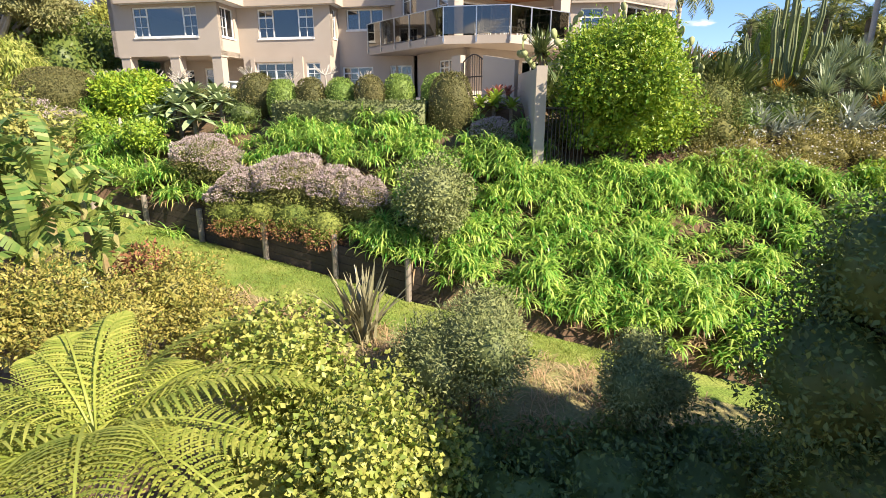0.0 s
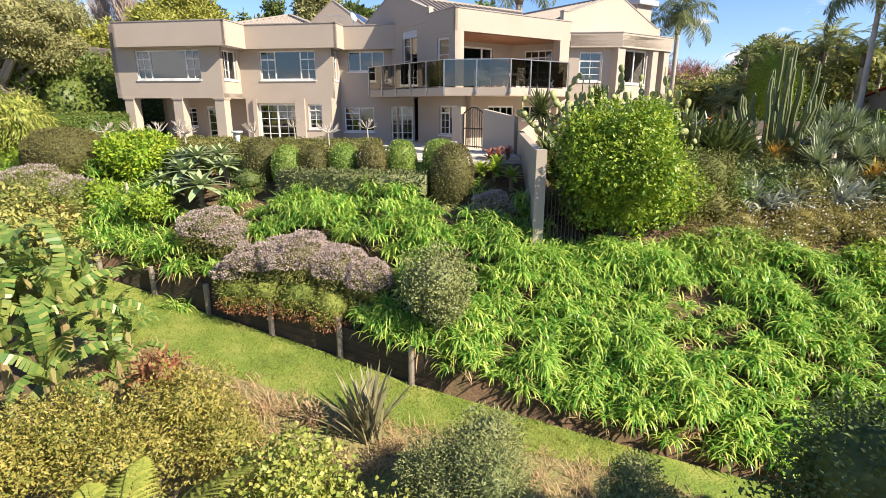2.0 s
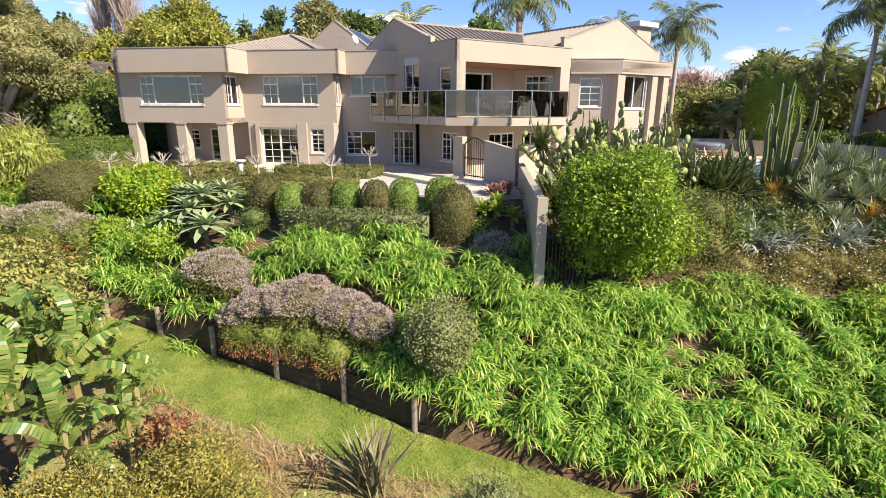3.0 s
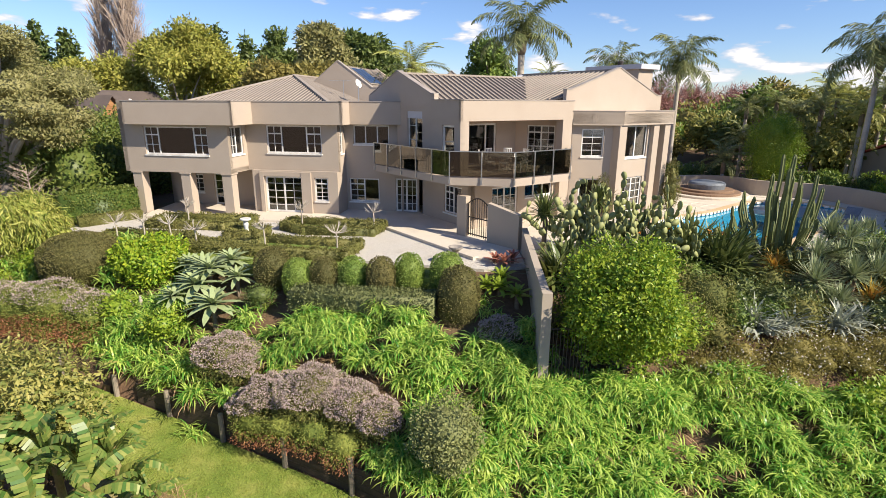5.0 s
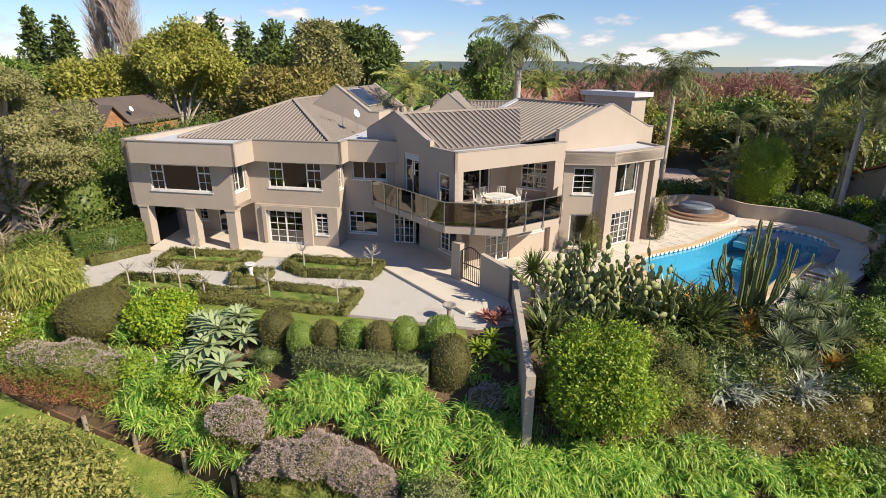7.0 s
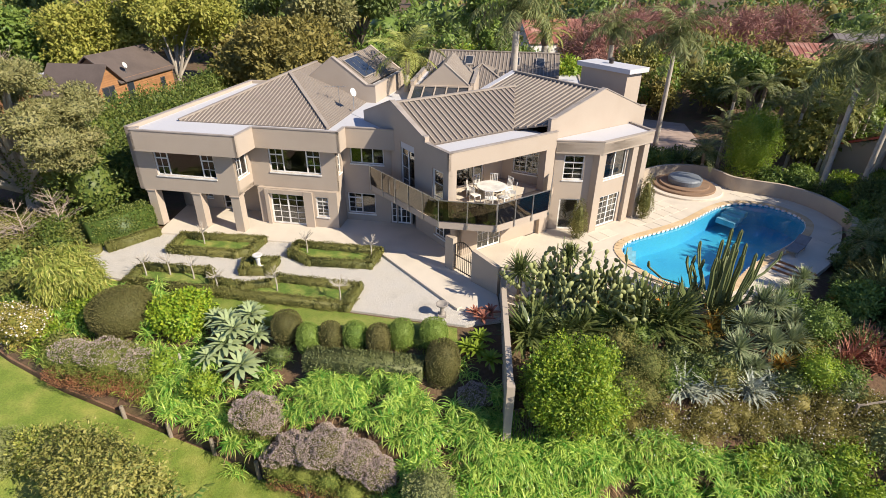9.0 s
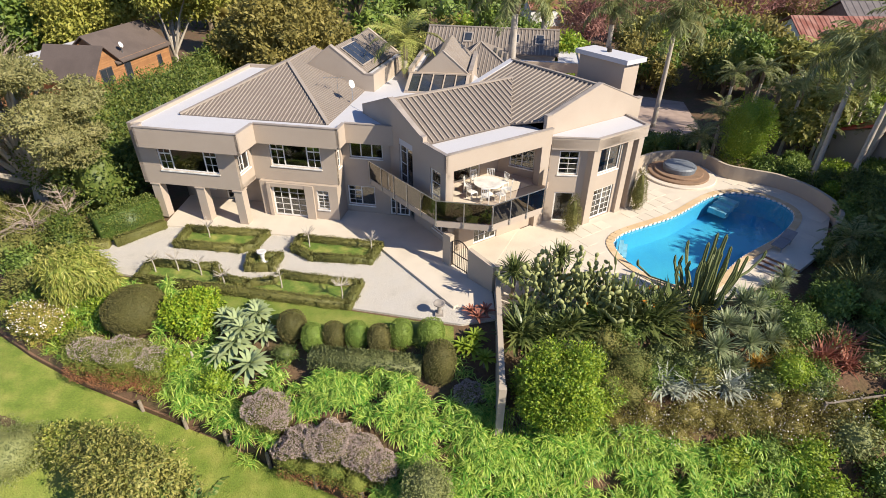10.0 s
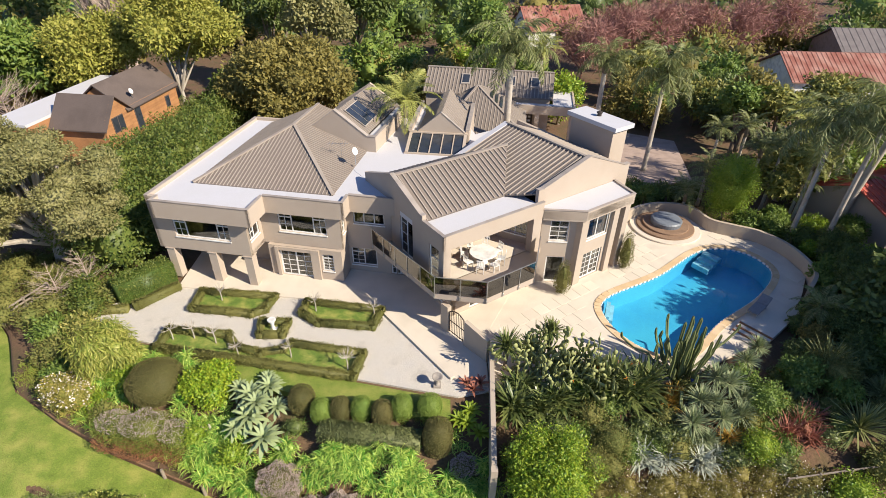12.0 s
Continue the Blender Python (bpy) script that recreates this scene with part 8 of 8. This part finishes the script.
# ---- trees behind ----
tree("yellow_tree", -29.4, 62.0, crown(16, -29.0, 62.5, 9.0, 5.5, 5.0, 0.4, 11), L_YTREE, "tree with autumn yellow-green leaves and a white trunk", 0.2, M_PALEBARK, 30, 0.4, rough=0.5)
tree("yellow_tree", -39.0, 64.0, crown(14, -39.0, 64.0, 7.0, 5.5, 4.5, 0.42, 12), L_YTREE, "tree with autumn yellow-green leaves", 0.25, M_BARK, 26, 0.42, rough=0.5)
tree("broadleaf_tree", -48.0, 62.0, crown(14, -48.0, 62.0, 5.5, 6.0, 4.5, 0.42, 13), L_MID, "dark green spreading tree behind the cabin", 0.4, M_BARK, 14, 0.6)
tree("broadleaf_tree", -15.5, 56.0, crown(18, -15.5, 56.0, 5.6, 5.8, 4.8, 0.4, 14), L_BROWN, "dense tree with brownish green foliage", 0.4, M_BARK, 26, 0.45)
tree("broadleaf_tree", -14.8, 68.0, crown(12, -14.8, 68.0, 10.8, 4.5, 4.2, 0.4, 15), L_GUM, "tall gum tree with airy olive foliage", 0.4, M_PALEBARK, 18, 0.5)
tree("dark_conifer", -22.0, 74.0, crown(10, -22.0, 74.0, 10.5, 2.6, 5.5, 0.5, 16), L_DARK, "dark upright evergreen tree", 0.3, M_BARK, 18, 0.55)
for i, (x, y, h) in enumerate(((-37, 92, 18), (-33, 94, 16.5), (-29, 95, 15), (-60, 90, 17), (-66, 92, 18), (-25, 93, 14))):
    tree("tall_pine", x, y, [(x, y, h * 0.55, 2.0, 2.0, h * 0.3), (x + 0.5, y, h * 0.75, 1.4, 1.4, h * 0.22), (x, y, h * 0.9, 0.7, 0.7, h * 0.12)], L_DARK, "thin dark distant pine", 0.3, M_BARK, 9, 0.8, rough=0.5)
tree("broadleaf_tree", -11.5, 80.0, crown(14, -11.5, 80.0, 11.0, 5.2, 4.8, 0.4, 17), L_DARK, "dark rounded evergreen tree", 0.4, M_BARK, 12, 0.7)
tree("cypress", 5.5, 66.0, crown(10, 5.5, 66.0, 8.0, 3.0, 6.0, 0.5, 18), L_MID, "dense dark green cypress", 0.3, M_BARK, 20, 0.5)
tree("broadleaf_tree", -22.5, 61.0, crown(12, -22.5, 61.0, 3.0, 3.4, 2.8, 0.45, 19), L_IVY, "leafy evergreen tree beside the hedge", 0.3, M_BARK, 24, 0.4)
tree("broadleaf_tree", -20.0, 62.0, crown(12, -20.0, 62.0, 4.2, 3.6, 3.4, 0.45, 20), L_GREY, "grey-green evergreen behind the hedge", 0.3, M_BARK, 24, 0.4)
PF = frond_mesh("frond", 3.6, 0.85, 60, L_PALM, 0.95, 2.4, 1.3, 0.05, 0.2, 0.35)
PFB = frond_mesh("frond", 2.9, 0.55, 48, L_PALMB, 0.8, 1.9, 0.5, 0.05, 0.3)
PFS = frond_mesh("frond", 2.2, 0.5, 28, L_PALM, 0.7, 1.8, 0.5, 0.05, 0.2)
PFG = frond_mesh("frond", 2.4, 0.55, 32, L_PALMB, 0.7, 1.9, 0.6, 0.05, 0.2)
palm(6.2, 46.5, 11.2, 0.34, 22, PF, "tall queen palm with arching dark green fronds", scale=1.45)
palm(-2.5, 42.3, 8.3, 0.26, 18, PFB, "feather palm with bright yellow-green fronds", scale=1.25)
palm(11.5, 62.0, 8.0, 0.4, 26, PFB, "stout date palm with stiff fronds", scale=1.15)
palm(20.1, 48.3, 9.0, 0.22, 24, PF, "queen palm with a pale trunk and drooping fronds", scale=1.25)
palm(15.8, 52.0, 9.2, 0.26, 20, PF, "queen palm with drooping fronds", scale=1.05)
palm(27.0, 35.4, 8.9, 0.19, 24, PF, "queen palm with a slender pale trunk", scale=1.25)
palm(28.8, 34.2, 10.4, 0.18, 22, PF, "queen palm with a slender pale trunk", scale=1.25, lean=(0.2, -0.1))
palm(31.5, 37.0, 9.2, 0.28, 22, PF, "queen palm with drooping fronds", scale=1.0, lean=(0.6, -0.6))
palm(-11.5, 49.0, 3.4, 0.22, 18, PFS, "small feather palm beside the roof", scale=1.0)
for x, y, z in ((20.5, 39.8, 1.7), (22.6, 41.5, 2.2), (24.5, 41.0, 1.6), (27.5, 40.5, 4.6), (30.0, 42.5, 5.4), (26.0, 43.5, 5.0), (33.0, 41.0, 5.2), (29.0, 39.0, 3.0), (35.5, 44.5, 5.8), (29.0, 38.5, 5.2), (32.0, 40.5, 5.8), (26.5, 41.5, 4.0), (34.5, 37.5, 6.2), (30.5, 44.5, 6.0), (24.0, 44.0, 4.6), (32.5, 38.6, 3.2), (23.0, 25.6, 1.2)):
    palm(x, y, z + (1.2 if y > 40 else 0.3), 0.14, 17, PFS if int(x * 2 + y) % 3 else PFG, "small lush feather palm in the shaded garden", scale=0.95 + 0.1 * (x % 1))
tree("conifer", 23.3, 38.9, [(23.4, 38.9, 2.6, 1.9, 1.7, 2.6), (23.0, 38.7, 4.0, 1.3, 1.3, 1.8), (24.0, 39.0, 3.5, 1.3, 1.3, 1.9)], L_BRIGHT, "bright green bushy conifer behind the pool wall", 0.2, M_BARK, 230, 0.14, aspect=0.3)
rj = random.Random(77)
for i in range(34):
    x, y = rj.uniform(19, 44), rj.uniform(41.5, 56)
    if i > 22:
        x, y = rj.uniform(28, 46), rj.uniform(24, 42)
    if abs(x - 20) < 5 and y > 44 or (33 < x < 44 and 33 < y < 45 and i > 22 and x < 40):
        continue
    R = rj.uniform(2.2, 3.4)
    h = rj.uniform(1.8, 3.6) + (2.6 if y > 46 and x < 33 else 1.2 if y > 46 else 0) + (1.8 if i > 22 and x > 34 else 0)
    tree("evergreen_tree", x, y, crown(8, x, y, h, R, R * 0.9, 0.5, i), (L_DARK, L_MID, L_OLIVE, L_BROWN)[i % 4] if i % 7 else L_BRIGHT, "dense evergreen in the shaded garden behind the pool", 0.2, M_BARK, 14, 0.44, rough=0.5)
for x, y in ((16.5, 41.5), (18.0, 41.8), (19.5, 42.2), (17.2, 43.0), (21.8, 42.4), (24.6, 37.2), (26.4, 36.6), (27.5, 34.9)):
    shrub("shrub", [(x, y, 0.7, 1.2, 1.0, 1.0)], L_DARK if int(x) % 2 else L_MID, "leafy shrub along the pool wall", "shrub", 160, 0.18, group="shrubs behind the pool wall")
for x, y, r, mat in ((27.6, 33.2, 1.0, L_BRIGHT), (28.6, 31.6, 1.1, L_OLIVE), (29.6, 34.6, 1.3, L_OLIVE), (30.6, 32.4, 1.2, L_BRIGHT), (31.8, 35.6, 1.4, L_MID), (31.6, 30.4, 1.3, L_OLIVE), (27.2, 38.2, 1.1, L_MID), (29.2, 36.6, 1.2, L_BRIGHT)):
    shrub("shrub", ruffle(4, r, r, r * 0.9, x, y, r * 0.7, seed=int(x * 3 + y)), mat, "lush sunlit shrub beyond the pool wall", "shrub", 110, 0.2, group="shrubs beyond the pool wall", aspect=0.35)
for x, y in ((25.2, 36.8), (26.6, 34.6), (27.2, 31.4), (24.0, 37.9), (22.0, 38.8), (19.6, 41.2), (17.6, 40.9), (26.9, 29.6)):
    tuft("cabbage_tree", x, y, gz1(x, y), 70, 0.85, 0.06, L_BANANA, "spiky green cabbage tree behind the pool wall", "cabbage tree", (-0.3, 1.5), (0.1, 0.9), 0.05, trunk=0.9 + (x * 7 % 1) * 0.9)
# woods out to the skyline
rw = np.random.default_rng(3)
blobs = []
for i in range(520):
    y = 95 + 330 * rw.random() ** 1.4
    x = rw.uniform(-1.05, 1.05) * (y + 10)
    if -26 < x < -4 and y < 104:
        continue
    h = rw.uniform(4, 8.5)
    blobs.append((x, y, h * 0.5, h * 0.7, h * 0.7, h * 0.62))
for i in range(60):
    x, y = rw.uniform(-75, -44), rw.uniform(36, 90)
    h = rw.uniform(4, 7)
    blobs.append((x, y, h * 0.5, h * 0.6, h * 0.6, h * 0.6))
for i in range(70):
    x, y = rw.uniform(-12, 44), rw.uniform(74, 96)
    if -8 < x + 0 < 0 or 12 < x < 30:
        continue
    h = rw.uniform(3.5, 6.5)
    blobs.append((x, y, h * 0.5, h * 0.55, h * 0.55, h * 0.55))
near = [b for b in blobs if b[1] < 120]
far = [b for b in blobs if b[1] >= 120]
for group_, dens, size in ((near, 1.9, 0.75), (far, 0.3, 1.7)):
    for mat, part_ in ((L_MID, group_[0::3]), (L_BROWN, group_[1::3]), (L_DARK, group_[2::3])):
        v, f = cloud(part_, dens, size, 0.5, 0.5, 0.4, rough=0.45)
        tagged(new("woods", np_mesh("woods", v, f, mat)), "distant mixed woods and orchards", "woods", kind="stuff")
M_HILL = surface("far_hill", (0.10, 0.13, 0.13), 1.0, 0.2, 0.004, 0.02, 0)
bm = bmesh.new()
n = 80
lo = [bm.verts.new((-2200 + 4400 * i / n, 1500, -5)) for i in range(n + 1)]
hi = [bm.verts.new((-2200 + 4400 * i / n, 1620, 14 + 26 * max(0, noise.noise(Vector((i * 0.16, 2.2, 0))) + 0.25) + 4 * noise.noise(Vector((i * 0.7, 0, 0))))) for i in range(n + 1)]
bk = [bm.verts.new((-2200 + 4400 * i / n, 1760, -5)) for i in range(n + 1)]
for i in range(n):
    bm.faces.new((lo[i], lo[i + 1], hi[i + 1], hi[i]))
    bm.faces.new((hi[i], hi[i + 1], bk[i + 1], bk[i]))
single("backdrop", bm, M_HILL, "low blue-grey hills on the horizon", "hills", kind="structure")

# ---- paving slabs ----
M_SLAB = surface("cream_slab", (0.65, 0.575, 0.47), 0.85, 0.14, 0.6, 25, 0.2, objrand=1, tint=(0.58, 0.51, 0.415))


def inside(x, y, poly):
    hit_ = False
    for (ax, ay), (bx, by) in zip(poly, poly[1:] + poly[:1]):
        if (ay > y) != (by > y) and x < (bx - ax) * (y - ay) / (by - ay) + ax:
            hit_ = not hit_
    return hit_


def slabs(owner, keep, x0, x1, y0, y1, turn_deg, z, size=0.9, most=300):
    """Square stone slabs with open joints, each a piece on one shared mesh, where all four corners are kept."""
    bm = bmesh.new()
    h = size / 2 - 0.02
    box(bm, -h, h, -h, h, -0.02, 0.012)
    bmesh.ops.bevel(bm, geom=[e for e in bm.edges if e.verts[0].co.z > 0 and e.verts[1].co.z > 0], offset=0.008, segments=1, affect="EDGES")
    me = to_mesh(bm, "slab", M_SLAB)
    a = radians(turn_deg)
    made_n = 0
    n_ = int(max(x1 - x0, y1 - y0) / size) + 2
    cx, cy = (x0 + x1) / 2, (y0 + y1) / 2
    for j in range(-n_, n_):
        for i in range(-n_, n_):
            u, v_ = (i + 0.5 * (j % 2)) * size, j * size
            x, y = cx + u * math.cos(a) - v_ * math.sin(a), cy + u * math.sin(a) + v_ * math.cos(a)
            if not (x0 < x < x1 and y0 < y < y1) or made_n >= most:
                continue
            cs = [(x + h * (p * math.cos(a) - q * math.sin(a)), y + h * (p * math.sin(a) + q * math.cos(a))) for p, q in ((-1, -1), (1, -1), (1, 1), (-1, 1))]
            if all(keep(*c) for c in cs):
                part("slab", me, None, owner, m=pose(x, y, z, 0, 0, turn_deg))
                made_n += 1


POOL_XY = [(p.x, p.y) for p in POOL]
WIDE = [(PC.x + (x - PC.x) * 1.09, PC.y + (y - PC.y) * 1.12) for x, y in POOL_XY]
slabs(bpy.data.objects["pool_terrace"], lambda x, y: inside(x, y, OUTER) and not inside(x, y, WIDE) and (x - 18.3) ** 2 + (y - 37.5) ** 2 > 8.2, 3, 26, 20.5, 40, 34, 0.034)
